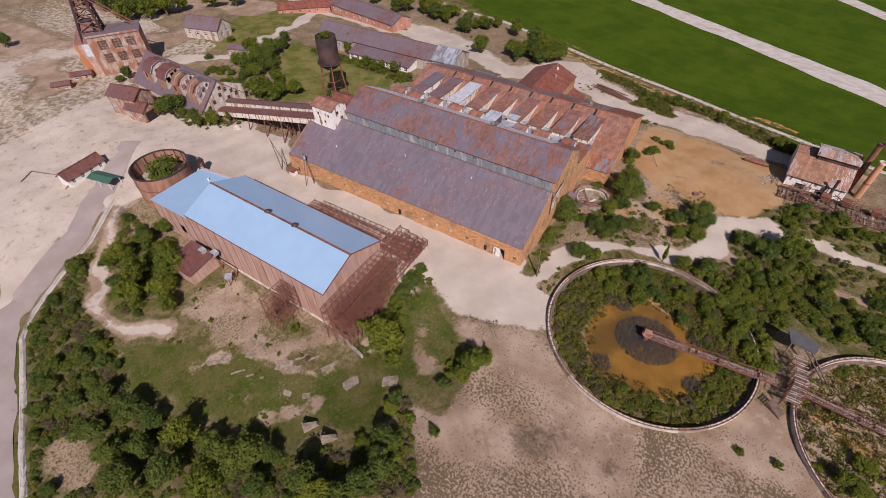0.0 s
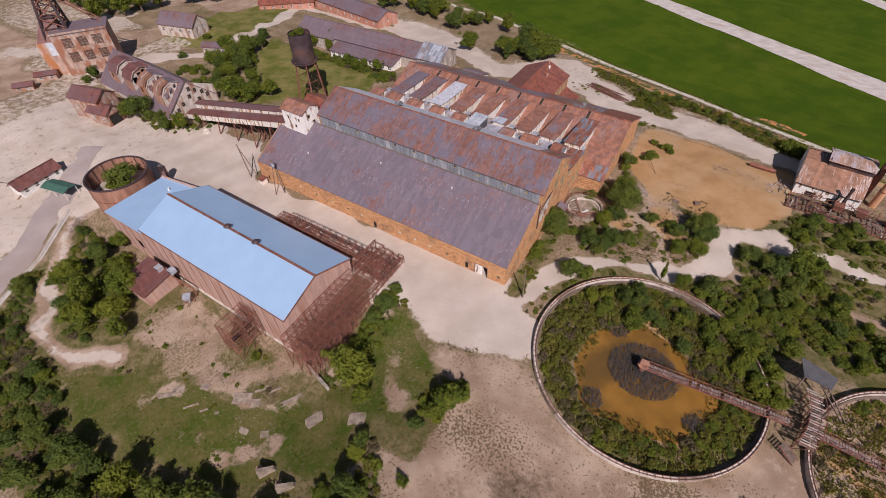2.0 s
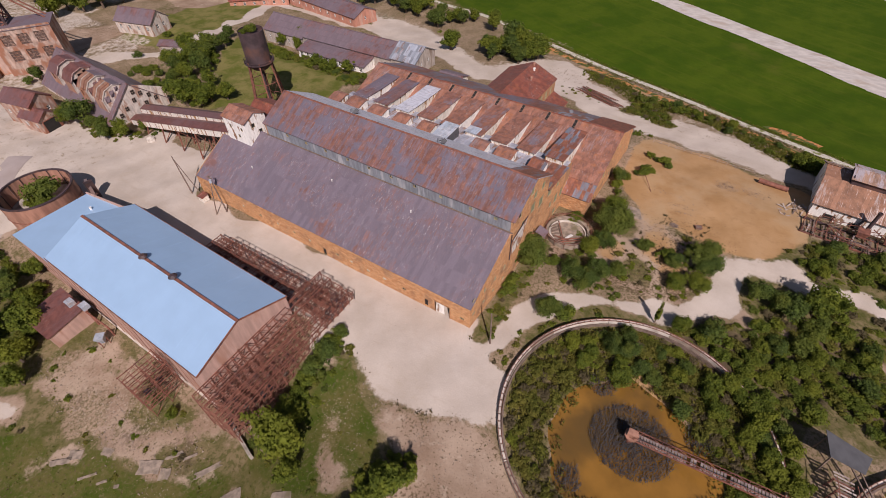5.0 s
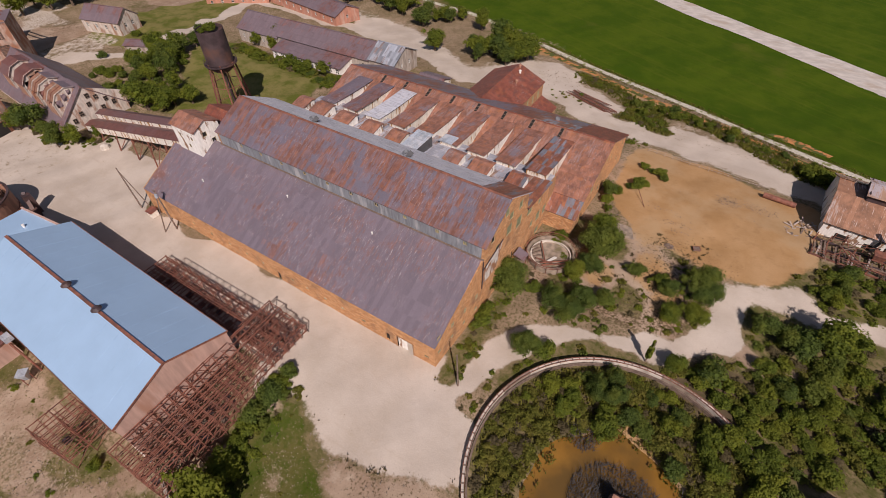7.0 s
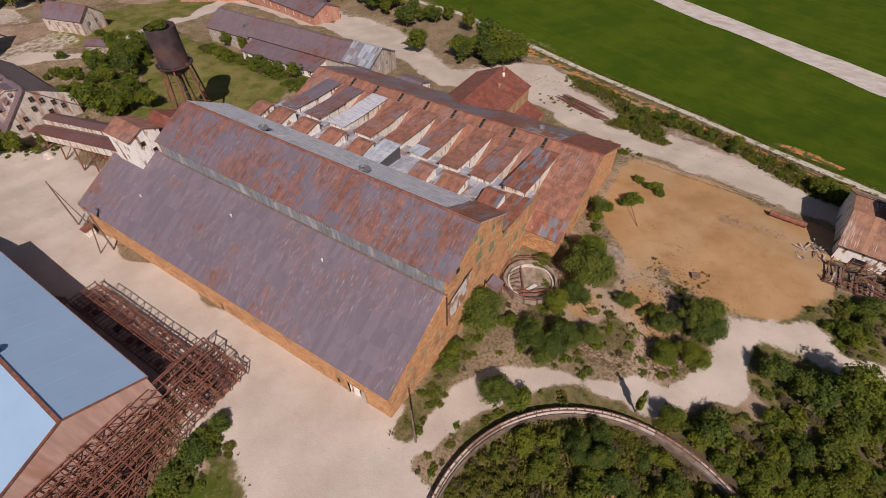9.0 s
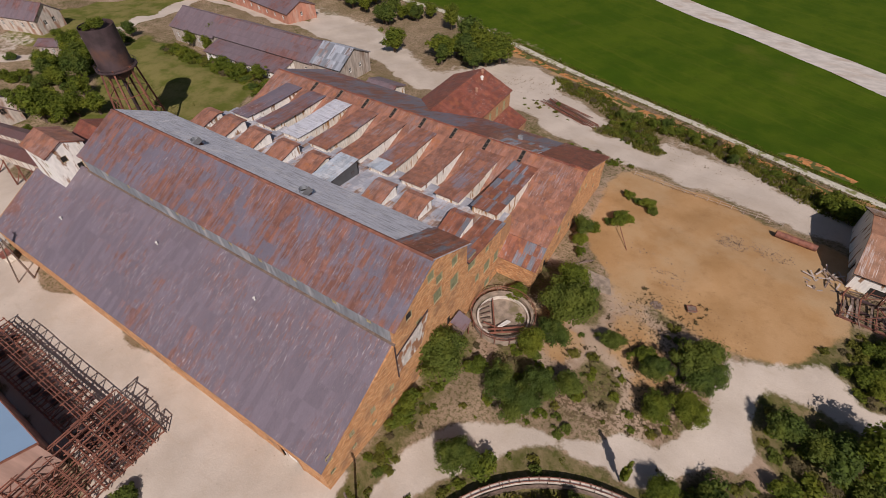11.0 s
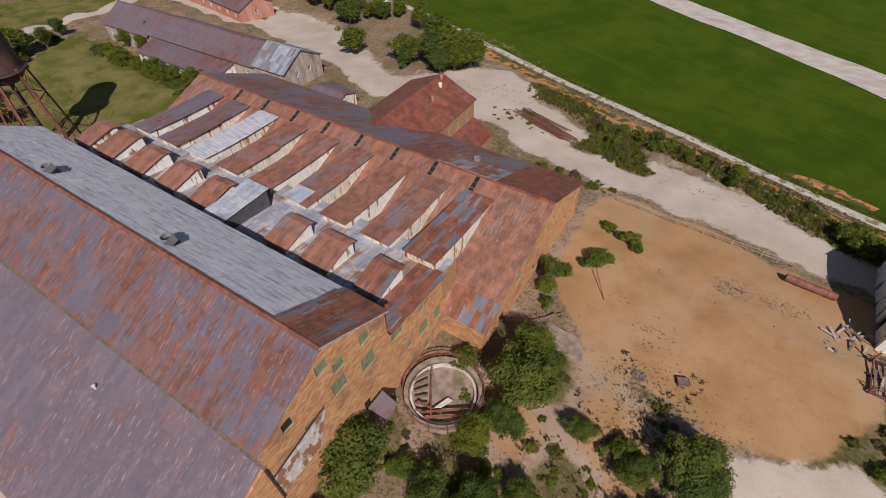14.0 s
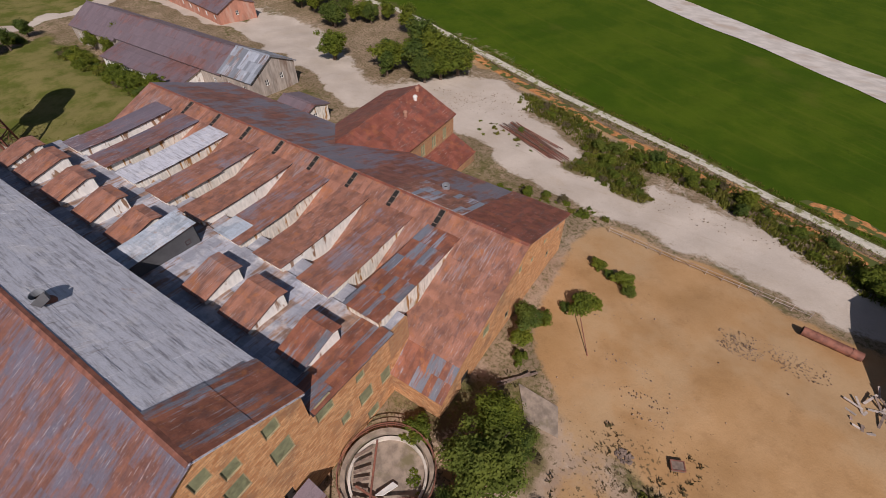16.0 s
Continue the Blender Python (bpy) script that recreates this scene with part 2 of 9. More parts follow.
    dust = n.mix(n.math("MULTIPLY", n.ramp(n4, 0.55, 0.68), 0.45), dust, (0.53, 0.43, 0.335))
    edge = n.math("MULTIPLY", n.math("SUBTRACT", scrub, 0.5), 0.9)
    col = n.mix(n.ramp(n.math("ADD", grass, edge), 0.38, 0.62), dirt, green)
    col = n.mix(n.ramp(n.math("ADD", dusty, edge), 0.38, 0.62), col, dust)
    col = n.mix(n.ramp(n.math("ADD", orange, n.math("MULTIPLY", edge, 0.7)), 0.4, 0.6), col, tan)
    col = n.mix(n.ramp(n.math("ADD", gravel, n.math("MULTIPLY", edge, 0.9)), 0.4, 0.6), col, pale)
    # darker brown soil, low dry scrub and strewn stones
    dark_soil = n.ramp(n.math("ADD", stain, n.math("MULTIPLY", n.math("SUBTRACT", n.noise(0.6, 6, rough=0.75), 0.5), 1.2)), 0.35, 0.85)
    col = n.mix(n.math("MULTIPLY", dark_soil, 0.80), col, (0.105, 0.072, 0.050))
    low = n.ramp(n.math("ADD", n.math("MULTIPLY", n.noise(2.1, 3, rough=0.6), 1.3), n.math("MULTIPLY", scrubby, 0.42)), 0.92, 1.02)
    col = n.mix(n.math("MULTIPLY", low, 0.85), col, (0.118, 0.084, 0.046))
    bits = n.ramp(n.math("ADD", n.math("MULTIPLY", n.noise(1.9, 4, rough=0.75), 1.3), n.math("MULTIPLY", pebbly, 0.42)), 0.95, 1.05)
    col = n.mix(n.math("MULTIPLY", bits, 0.7), col, (0.42, 0.335, 0.25))
    grit = n.noise(3.2, 6, rough=0.8)
    calm = n.math("SUBTRACT", 1.0, n.math("MULTIPLY", n.math("ADD", gravel, orange), 0.65), True)
    col = n.mix(n.math("MULTIPLY", n.math("MULTIPLY", n.ramp(grit, 0.50, 0.66), 0.34), calm), col, n.mix(1.0, col, (0.55, 0.54, 0.52), "MULTIPLY"))
    col = n.mix(n.math("MULTIPLY", n.math("MULTIPLY", n.ramp(grit, 0.48, 0.34), 0.28), calm), col, n.mix(1.0, col, (1.32, 1.32, 1.32), "MULTIPLY"))
    return n.done(col, n.math("ADD", n2, n.math("MULTIPLY", n3, 0.5)), 0.5, 0.12)


M_ROOF = sheet_metal("grey_violet_roof", (0.188, 0.156, 0.186), (0.27, 0.138, 0.118), 0.12, dirt=(0.132, 0.106, 0.122), spread=0.05, flecks=0.8, streaky=0.45, dashes=0.75)
M_ROOF_RUST = sheet_metal("rusted_roof", (0.335, 0.265, 0.265), (0.385, 0.178, 0.118), 0.80, dirt=(0.20, 0.12, 0.10), spread=0.08, flecks=1.0, by_sheet=0.12, streaky=0.8, spots=0.6, dashes=0.35)
M_ROOF_MONITOR = sheet_metal("mauve_rust_roof", (0.270, 0.225, 0.255), (0.360, 0.160, 0.105), 0.60, dirt=(0.19, 0.125, 0.11), spread=0.06, flecks=0.9, by_sheet=0.14, streaky=0.6, spots=0.5, patch=0.16, dashes=0.4)
M_ROOF_MID = sheet_metal("half_rusted_roof", (0.178, 0.160, 0.200), (0.275, 0.122, 0.088), 0.46, dirt=(0.13, 0.11, 0.128), spread=0.05, flecks=0.7, by_sheet=0.24, streaky=0.3, spots=0.25, hatch=0.5, patch=0.14, dashes=0.5)
M_ROOF_BACK = sheet_metal("grey_back_roof", (0.20, 0.178, 0.21), (0.27, 0.11, 0.075), 0.40, dirt=(0.14, 0.12, 0.14), spread=0.04, flecks=0.15, streaky=0.1)
M_ROOF_PALE = sheet_metal("bleached_roof", (0.64, 0.65, 0.71), (0.45, 0.40, 0.40), 0.08, dirt=(0.50, 0.49, 0.52), spread=0.02, flecks=0.4, blotch=0.75, relief=0.15, by_sheet=0.05)
M_VALLEY = sheet_metal("grey_valley_sheets", (0.45, 0.465, 0.53), (0.40, 0.24, 0.16), 0.34, dirt=(0.27, 0.26, 0.28), spread=0.12, flecks=0.6, blotch=0.5, relief=0.2, by_sheet=0.3)
M_ROOF_RED = sheet_metal("red_oxide_roof", (0.255, 0.125, 0.11), (0.285, 0.092, 0.06), 0.85, spread=0.06, flecks=0.9, spots=0.3)
M_ROOF_OX = sheet_metal("dark_red_roof", (0.185, 0.098, 0.095), (0.215, 0.085, 0.068), 0.5, spread=0.05, flecks=0.3)
M_ROOF_PLUM = sheet_metal("plum_roof", (0.195, 0.148, 0.165), (0.235, 0.115, 0.10), 0.24, spread=0.04, flecks=0.3)
M_ROOF_GALV = sheet_metal("galvanised_roof", (0.46, 0.52, 0.59), (0.36, 0.27, 0.22), 0.12, spread=0.10, flecks=0.5, blotch=0.5)
M_ROOF_GREYBLUE = sheet_metal("grey_blue_roof", (0.34, 0.37, 0.42), (0.26, 0.19, 0.17), 0.25, spread=0.2, flecks=0.9, by_sheet=0.5)
M_ROOF_BLUEPATCH = sheet_metal("blue_grey_patched_roof", (0.40, 0.45, 0.54), (0.34, 0.15, 0.10), 0.42, spread=0.2, flecks=0.8, by_sheet=0.7, spots=0.4)
M_ROOF_PATCH = sheet_metal("patched_roof", (0.33, 0.355, 0.42), (0.33, 0.125, 0.075), 0.66, spread=0.25, flecks=1.0, by_sheet=0.6, spots=0.6)
M_BLUE = plain("pale_blue_roof", (0.325, 0.49, 0.68), 0.3, 0.0, vary=0.04, scale=0.2, stain=(0.285, 0.44, 0.63), stain_at=(0.6, 0.9))
M_BLUE.node_tree.nodes["Principled BSDF"].inputs["Specular IOR Level"].default_value = 0.9
M_WHITEWALL = plain("peeling_white_paint", (0.80, 0.77, 0.72), 0.85, vary=0.12, scale=2.2, stain=(0.28, 0.16, 0.095), stretch=(1.0, 1.0, 0.3), stain_at=(0.56, 0.64))
M_WHITERUST = plain("rust_streaked_white", (0.74, 0.69, 0.61), 0.85, vary=0.2, scale=2.6, stain=(0.36, 0.18, 0.055), stretch=(1.2, 1.2, 0.25), stain_at=(0.53, 0.63))
M_PANEL = plain("blistered_white_panel", (0.60, 0.56, 0.52), 0.85, vary=0.25, scale=1.6, stain=(0.31, 0.15, 0.08), stretch=(1.0, 1.0, 0.6), stain_at=(0.46, 0.54))
M_COLLAR = plain("streaked_rust_wall", (0.46, 0.31, 0.25), 0.85, vary=0.3, scale=0.7, stain=(0.42, 0.17, 0.07), stretch=(1.2, 1.2, 0.4), stain_at=(0.45, 0.58))
M_GRIME = plain("grimy_broken_glazing", (0.115, 0.070, 0.055), 0.7, vary=0.5, scale=2.5, stain=(0.30, 0.19, 0.14), stain_at=(0.55, 0.66))
M_BRICK = masonry("orange_block", (0.46, 0.20, 0.078), (0.68, 0.38, 0.18), (0.34, 0.20, 0.115), 0.6, 0.32)
M_BRICK_DARK = masonry("brown_block", (0.36, 0.17, 0.08), (0.46, 0.25, 0.12), (0.33, 0.22, 0.14))
M_PINK = plain("rusted_pink_siding", (0.50, 0.325, 0.265), 0.75, vary=0.18, scale=0.5, stain=(0.40, 0.215, 0.15), stretch=(2.0, 2.0, 0.3))
M_TANK = plain("rusted_plate", (0.36, 0.185, 0.125), 0.75, vary=0.3, scale=0.5, stain=(0.22, 0.10, 0.07), stretch=(1.5, 1.5, 0.3))
M_STEEL = plain("rusted_steel", (0.24, 0.094, 0.062), 0.75, vary=0.35, scale=1.2, stain=(0.13, 0.06, 0.05))
M_DARKSTEEL = plain("blackened_steel", (0.065, 0.042, 0.045), 0.6, vary=0.4, scale=0.4, stain=(0.12, 0.06, 0.045))
M_RUSTWALL = plain("rust_wall", (0.38, 0.215, 0.15), 0.85, vary=0.3, scale=0.6, stain=(0.40, 0.15, 0.06), stretch=(1.2, 1.2, 0.35))
M_GREYWALL = plain("grey_boards", (0.42, 0.36, 0.31), 0.9, vary=0.3, scale=1.0, stain=(0.22, 0.15, 0.11), stretch=(1.5, 1.5, 0.3))
M_SALMON = plain("salmon_rust_wall", (0.48, 0.22, 0.15), 0.85, vary=0.2, scale=0.7, stain=(0.50, 0.33, 0.26), stretch=(1.2, 1.2, 0.4))
M_CONCRETE = plain("weathered_concrete", (0.42, 0.37, 0.31), 0.95, vary=0.25, scale=0.8, stain=(0.24, 0.20, 0.16))
M_SLAB = plain("lichened_concrete", (0.31, 0.245, 0.19), 0.95, vary=0.35, scale=0.9, stain=(0.18, 0.15, 0.085))
M_SHAFT = plain("rust_stained_stucco", (0.43, 0.31, 0.25), 0.9, vary=0.35, scale=0.9, stain=(0.30, 0.135, 0.08), stretch=(1.2, 1.2, 0.6), stain_at=(0.42, 0.60))
M_CRUSH = plain("flaking_pale_boards", (0.56, 0.49, 0.43), 0.9, vary=0.25, scale=0.9, stain=(0.33, 0.19, 0.13), stretch=(1.4, 1.4, 0.5), stain_at=(0.50, 0.64))
M_CLOD = plain("brown_clods", (0.33, 0.23, 0.155), 0.95, vary=0.4, scale=2.0, stain=(0.15, 0.10, 0.07))
M_CLAY = plain("orange_clay", (0.50, 0.215, 0.072), 0.95, vary=0.3, scale=1.1, stain=(0.075, 0.09, 0.014), stain_at=(0.46, 0.53))
M_PALECONC = plain("pale_concrete", (0.60, 0.54, 0.47), 0.95, vary=0.2, scale=0.8, stain=(0.34, 0.28, 0.23))
M_WOOD = plain("weathered_timber", (0.23, 0.165, 0.13), 0.9, vary=0.35, scale=2.0, stain=(0.12, 0.08, 0.065), object_tone=0.35)
M_PALEWOOD = plain("bleached_planks", (0.50, 0.42, 0.37), 0.9, vary=0.25, scale=2.0, stain=(0.26, 0.16, 0.13), object_tone=0.4)
M_PLANK = plain("greyed_planks", (0.34, 0.27, 0.235), 0.9, vary=0.3, scale=2.0, stain=(0.16, 0.10, 0.085), object_tone=0.6)
M_CLAD = plain("grey_clerestory", (0.215, 0.23, 0.255), 0.85, vary=0.25, scale=0.9, stain=(0.40, 0.40, 0.41), stretch=(1.6, 1.6, 0.3), stain_at=(0.5, 0.7))
M_DARKWALL = plain("dark_grey_siding", (0.085, 0.085, 0.09), 0.7, vary=0.2, scale=0.6)
# near-black fill: the unlit inside of openings is put into this colour
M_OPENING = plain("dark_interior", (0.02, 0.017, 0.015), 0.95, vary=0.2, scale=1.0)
M_GREENPANE = plain("green_window_board", (0.24, 0.25, 0.145), 0.55, vary=0.25, scale=1.5, stain=(0.14, 0.14, 0.08))
M_FRAME = plain("faded_frame", (0.36, 0.29, 0.17), 0.8, vary=0.2, scale=2.0)
M_WHITE = plain("white_trim", (0.72, 0.70, 0.66), 0.7, vary=0.1, scale=1.0)
M_GREENROOF = plain("green_awning_roof", (0.05, 0.13, 0.095), 0.6, vary=0.15, scale=0.6)
M_ASPHALT = plain("pinkish_lane", (0.365, 0.305, 0.28), 0.95, vary=0.12, scale=0.15, stain=(0.32, 0.26, 0.23))
M_RUNWAY = plain("pale_gravel_strip", (0.52, 0.475, 0.43), 0.95, vary=0.16, scale=0.5, stain=(0.42, 0.35, 0.29), stretch=(0.5, 1.0, 1.0))
M_TRACK = plain("grassed_track", (0.54, 0.50, 0.41), 0.95, vary=0.2, scale=1.6, stain=(0.20, 0.20, 0.07), stain_at=(0.52, 0.62))
M_WATER = plain("ochre_water", (0.25, 0.125, 0.024), 0.16, vary=0.3, scale=0.12, stain=(0.13, 0.075, 0.022), stain_at=(0.5, 0.68))
M_TWIG = plain("dead_twigs", (0.075, 0.068, 0.066), 0.9, vary=0.45, scale=3.0)
M_BARK = plain("bark", (0.12, 0.085, 0.06), 0.95, vary=0.3, scale=5.0)
M_LEAF = foliage("leaves", (0.085, 0.115, 0.020), (0.175, 0.222, 0.030), (0.275, 0.285, 0.034), 0.45)
M_LEAF_DARK = foliage("dark_leaves", (0.066, 0.098, 0.026), (0.130, 0.185, 0.038), (0.22, 0.24, 0.038), 0.4)
M_WEED = foliage("weeds", (0.085, 0.095, 0.018), (0.215, 0.22, 0.040), (0.30, 0.25, 0.06))
M_DRY = foliage("dry_brush", (0.09, 0.075, 0.035), (0.17, 0.14, 0.07), (0.20, 0.16, 0.09))
M_GROUND = ground_material()

# ---- mesh helpers ----


class Mesh:
    """Collects vertices and faces for one mesh."""

    def __init__(self):
        self.v, self.f = [], []

    def add(self, verts, faces):
        k = len(self.v)
        self.v += [tuple(p) for p in verts]
        self.f += [tuple(i + k for i in q) for q in faces]
        return self

    def hexa(self, p):
        return self.add(p, [(0, 3, 2, 1), (4, 5, 6, 7), (0, 1, 5, 4), (1, 2, 6, 5), (2, 3, 7, 6), (3, 0, 4, 7)])

    def box(self, x0, x1, y0, y1, z0, z1):
        return self.hexa([(x0, y0, z0), (x1, y0, z0), (x1, y1, z0), (x0, y1, z0), (x0, y0, z1), (x1, y0, z1), (x1, y1, z1), (x0, y1, z1)])

    def lattice(self, xs, zs, y0, y1):
        """One frame of crossing bars: every second strip of the grid is open."""
        nx, nz = len(xs), len(zs)
        full = lambda i, j: 0 <= i < nx - 1 and 0 <= j < nz - 1 and not (i % 2 and j % 2)
        v = [(x, y, z) for y in (y0, y1) for z in zs for x in xs]
        p = lambda i, j, k: k * nx * nz + j * nx + i
        f = []
        for i in range(nx - 1):
            for j in range(nz - 1):
                if full(i, j):
                    f += [(p(i, j, 0), p(i + 1, j, 0), p(i + 1, j + 1, 0), p(i, j + 1, 0)), (p(i, j, 1), p(i, j + 1, 1), p(i + 1, j + 1, 1), p(i + 1, j, 1))]
                    if not full(i - 1, j):
                        f.append((p(i, j, 0), p(i, j + 1, 0), p(i, j + 1, 1), p(i, j, 1)))
                    if not full(i + 1, j):
                        f.append((p(i + 1, j, 0), p(i + 1, j, 1), p(i + 1, j + 1, 1), p(i + 1, j + 1, 0)))
                    if not full(i, j - 1):
                        f.append((p(i, j, 0), p(i, j, 1), p(i + 1, j, 1), p(i + 1, j, 0)))
                    if not full(i, j + 1):
                        f.append((p(i, j + 1, 0), p(i + 1, j + 1, 0), p(i + 1, j + 1, 1), p(i, j + 1, 1)))
        return self.add(v, f)

    def beam(self, a, b, w, h=None):
        a, b, h = Vector(a), Vector(b), h or w
        d = (b - a).normalized()
        s = d.cross(Vector((0, 0, 1)))
        s = s.normalized() if s.length > 0.02 else Vector((1, 0, 0))
        u = s.cross(d).normalized()
        s, u = s * w / 2, u * h / 2
        return self.hexa([a - s - u, a + s - u, a + s + u, a - s + u, b - s - u, b + s - u, b + s + u, b - s + u])

    def slab(self, pts, depth):
        """A flat or bent polygon with thickness; the points are its upper face."""
        n = len(pts)
        pts = [Vector(p) for p in pts]
        nrm = sum(((pts[k] - pts[0]).cross(pts[k + 1] - pts[0]) for k in range(1, n - 1)), Vector()).normalized()
        low = [p - nrm * depth for p in pts]
        faces = [tuple(range(n)), tuple(range(2 * n - 1, n - 1, -1))]
        faces += [(k, k + n, (k + 1) % n + n, (k + 1) % n) for k in range(n)]
        return self.add(pts + low, faces)

    def tube(self, a, b, r0, r1=None, n=12, cap=True):
        a, b = Vector(a), Vector(b)
        r1 = r0 if r1 is None else r1
        q = (b - a).to_track_quat("Z", "Y").to_matrix()
        ring = [q @ Vector((math.cos(k * math.tau / n), math.sin(k * math.tau / n), 0)) for k in range(n)]
        v = [a + c * r0 for c in ring] + [b + c * r1 for c in ring]
        f = [(k, (k + 1) % n, (k + 1) % n + n, k + n) for k in range(n)]
        if cap:
            f += [tuple(range(n - 1, -1, -1)), tuple(range(n, 2 * n))]
        return self.add(v, f)

    def ring(self, c, r0, r1, z0, z1, n=64, a0=0.0, a1=math.tau, zoff=None):
        """A round wall between two radii."""
        full = abs(a1 - a0 - math.tau) < 1e-4
        m = n if full else n + 1
        v = []
        for k in range(m):
            a = a0 + (a1 - a0) * k / n
            dz = zoff(a) if zoff else 0.0
            for r, z in ((r0, z0), (r1, z0), (r1, z1), (r0, z1)):
                v.append((c[0] + r * math.cos(a), c[1] + r * math.sin(a), z + dz))
        f = []
        for k in range(n):
            i, j = 4 * k, 4 * ((k + 1) % m)
            for s in range(4):
                f.append((i + s, j + s, j + (s + 1) % 4, i + (s + 1) % 4))
        if not full:
            f += [(0, 1, 2, 3), (4 * n + 3, 4 * n + 2, 4 * n + 1, 4 * n)]
        return self.add(v, f)

    def data(self, name, mat, smooth=False):
        me = bpy.data.meshes.new(name)
        me.from_pydata(self.v, [], self.f)
        if mat:
            me.materials.append(mat)
        if smooth:
            me.polygons.foreach_set("use_smooth", [True] * len(me.polygons))
        me.update()
        return me


def thing(name, x=0, y=0, z=0, rz=0, label="", category="", group=""):
    ob = new(name)
    ob.empty_display_size = 0.5
    ob.matrix_basis = pose(x, y, z, 0, 0, rz)
    return tagged(ob, label, category, group)


def part(name, mesh, material, parent, label="", smooth=False):
    ob = new(name, mesh.data(name, material, smooth) if isinstance(mesh, Mesh) else mesh)
    ob.parent = parent
    return tagged(ob, label)


def single(name, mesh, material, label="", category="", group="", kind="", smooth=False):
    return tagged(new(name, mesh.data(name, material, smooth)), label, category, group, kind)


def step(t):
    t = np.clip(t, 0, 1)
    return t * t * (3 - 2 * t)


def ground_z(x, y):
    x, y = np.asarray(x, float), np.asarray(y, float)
    side = step((10 - x) / 42) * (1 - 0.65 * step((-100 - x) / 60))
    south = (7 * step((-14 - y) / 24) + np.clip(0.06 * (-38 - y), 0, 3)) * side
    return -south - 0.085 * np.clip(y - 72, 0, 70) - 2 * step((-x - 70) / 50) * step((y + 30) / 30) - 1.0 * step((x - 20) / 30) * step((y - 8) / 20) * (1 - step((y - 40) / 20))


def gz(x, y):
    return float(ground_z(x, y))


def wall(profile, openings, thick, base, place):
    """An upright wall. profile: (run, top) points; base: run -> foot height; openings: (run0, run1, z0, z1) that go through; place(run, depth, z) -> point."""
    m = Mesh()
    cuts = sorted({round(p[0], 3) for p in profile} | {round(o[k], 3) for o in openings for k in (0, 1)})
    cuts = [c for c in cuts if profile[0][0] - 1e-6 <= c <= profile[-1][0] + 1e-6]

    def top(u):
        for (a, za), (b, zb) in zip(profile, profile[1:]):
            if a - 1e-6 <= u <= b + 1e-6 and b > a:
                return za + (zb - za) * (u - a) / (b - a)
        return profile[-1][1]

    levels = sorted({o[k] for o in openings for k in (2, 3)})
    for a, b in zip(cuts, cuts[1:]):
        if b - a < 1e-4:
            continue
        mid = (a + b) / 2
        holes = sorted((o[2], o[3]) for o in openings if o[0] - 1e-4 < mid < o[1] + 1e-4)
        lo = [base(a), base(b)]
        e = 1e-4
        for z0, z1 in holes + [(None, None)]:
            hi = [top(a + e), top(b - e)] if z0 is None else [z0, z0]
            if hi[0] > lo[0] or hi[1] > lo[1]:
                p, q = a + (0.004 if a == cuts[0] else 0), b - (0.004 if b == cuts[-1] else 0)
                steps = [lo] + [[v, v] for v in levels if max(lo) + 1e-3 < v < min(hi) - 1e-3] + [hi]
                for f, g in zip(steps, steps[1:]):
                    m.hexa([place(p, 0, f[0]), place(q, 0, f[1]), place(q, thick, f[1]), place(p, thick, f[0]),
                            place(p, 0, g[0]), place(q, 0, g[1]), place(q, thick, g[1]), place(p, thick, g[0])])
            lo = [z1, z1]
    seen, verts, faces = {}, [], []
    for q in m.f:
        ids = []
        for i in q:
            key = tuple(round(c, 4) for c in m.v[i])
            if key not in seen:
                seen[key] = len(verts)
                verts.append(m.v[i])
            ids.append(seen[key])
        faces.append(tuple(ids))
    m.v, m.f = verts, faces
    return m


WINDOWS = {}


def window(parent, p, facing, w, h, pane=None, bars=(2, 3), frame_mat=None, name="window"):
    """A framed window of width w and height h, centred at p, its face turned to facing (degrees about z; 0 looks to -y)."""
    pane, frame_mat = pane or M_GREENPANE, frame_mat or M_FRAME
    key = (round(w, 2), round(h, 2), pane.name, bars, frame_mat.name)
    if key not in WINDOWS:
        f, g, t = Mesh(), Mesh(), 0.075
        xs, zs = [-w / 2, -w / 2 + t], [-h / 2, -h / 2 + t]
        for k in range(1, bars[0]):
            xs += [-w / 2 + w * k / bars[0] - 0.03, -w / 2 + w * k / bars[0] + 0.03]
        for k in range(1, bars[1]):
            zs += [-h / 2 + h * k / bars[1] - 0.03, -h / 2 + h * k / bars[1] + 0.03]
        f.lattice(xs + [w / 2 - t, w / 2], zs + [h / 2 - t, h / 2], -0.05, 0.12)
        g.box(-w / 2 + 0.04, w / 2 - 0.04, 0.085, 0.115, -h / 2 + 0.04, h / 2 - 0.04)
        WINDOWS[key] = (f.data("window_frame", frame_mat), g.data("pane", pane))
    fr = part(name, WINDOWS[key][0], None, parent)
    fr.matrix_basis = pose(*p, 0, 0, facing)
    part("pane", WINDOWS[key][1], None, fr)
    return fr




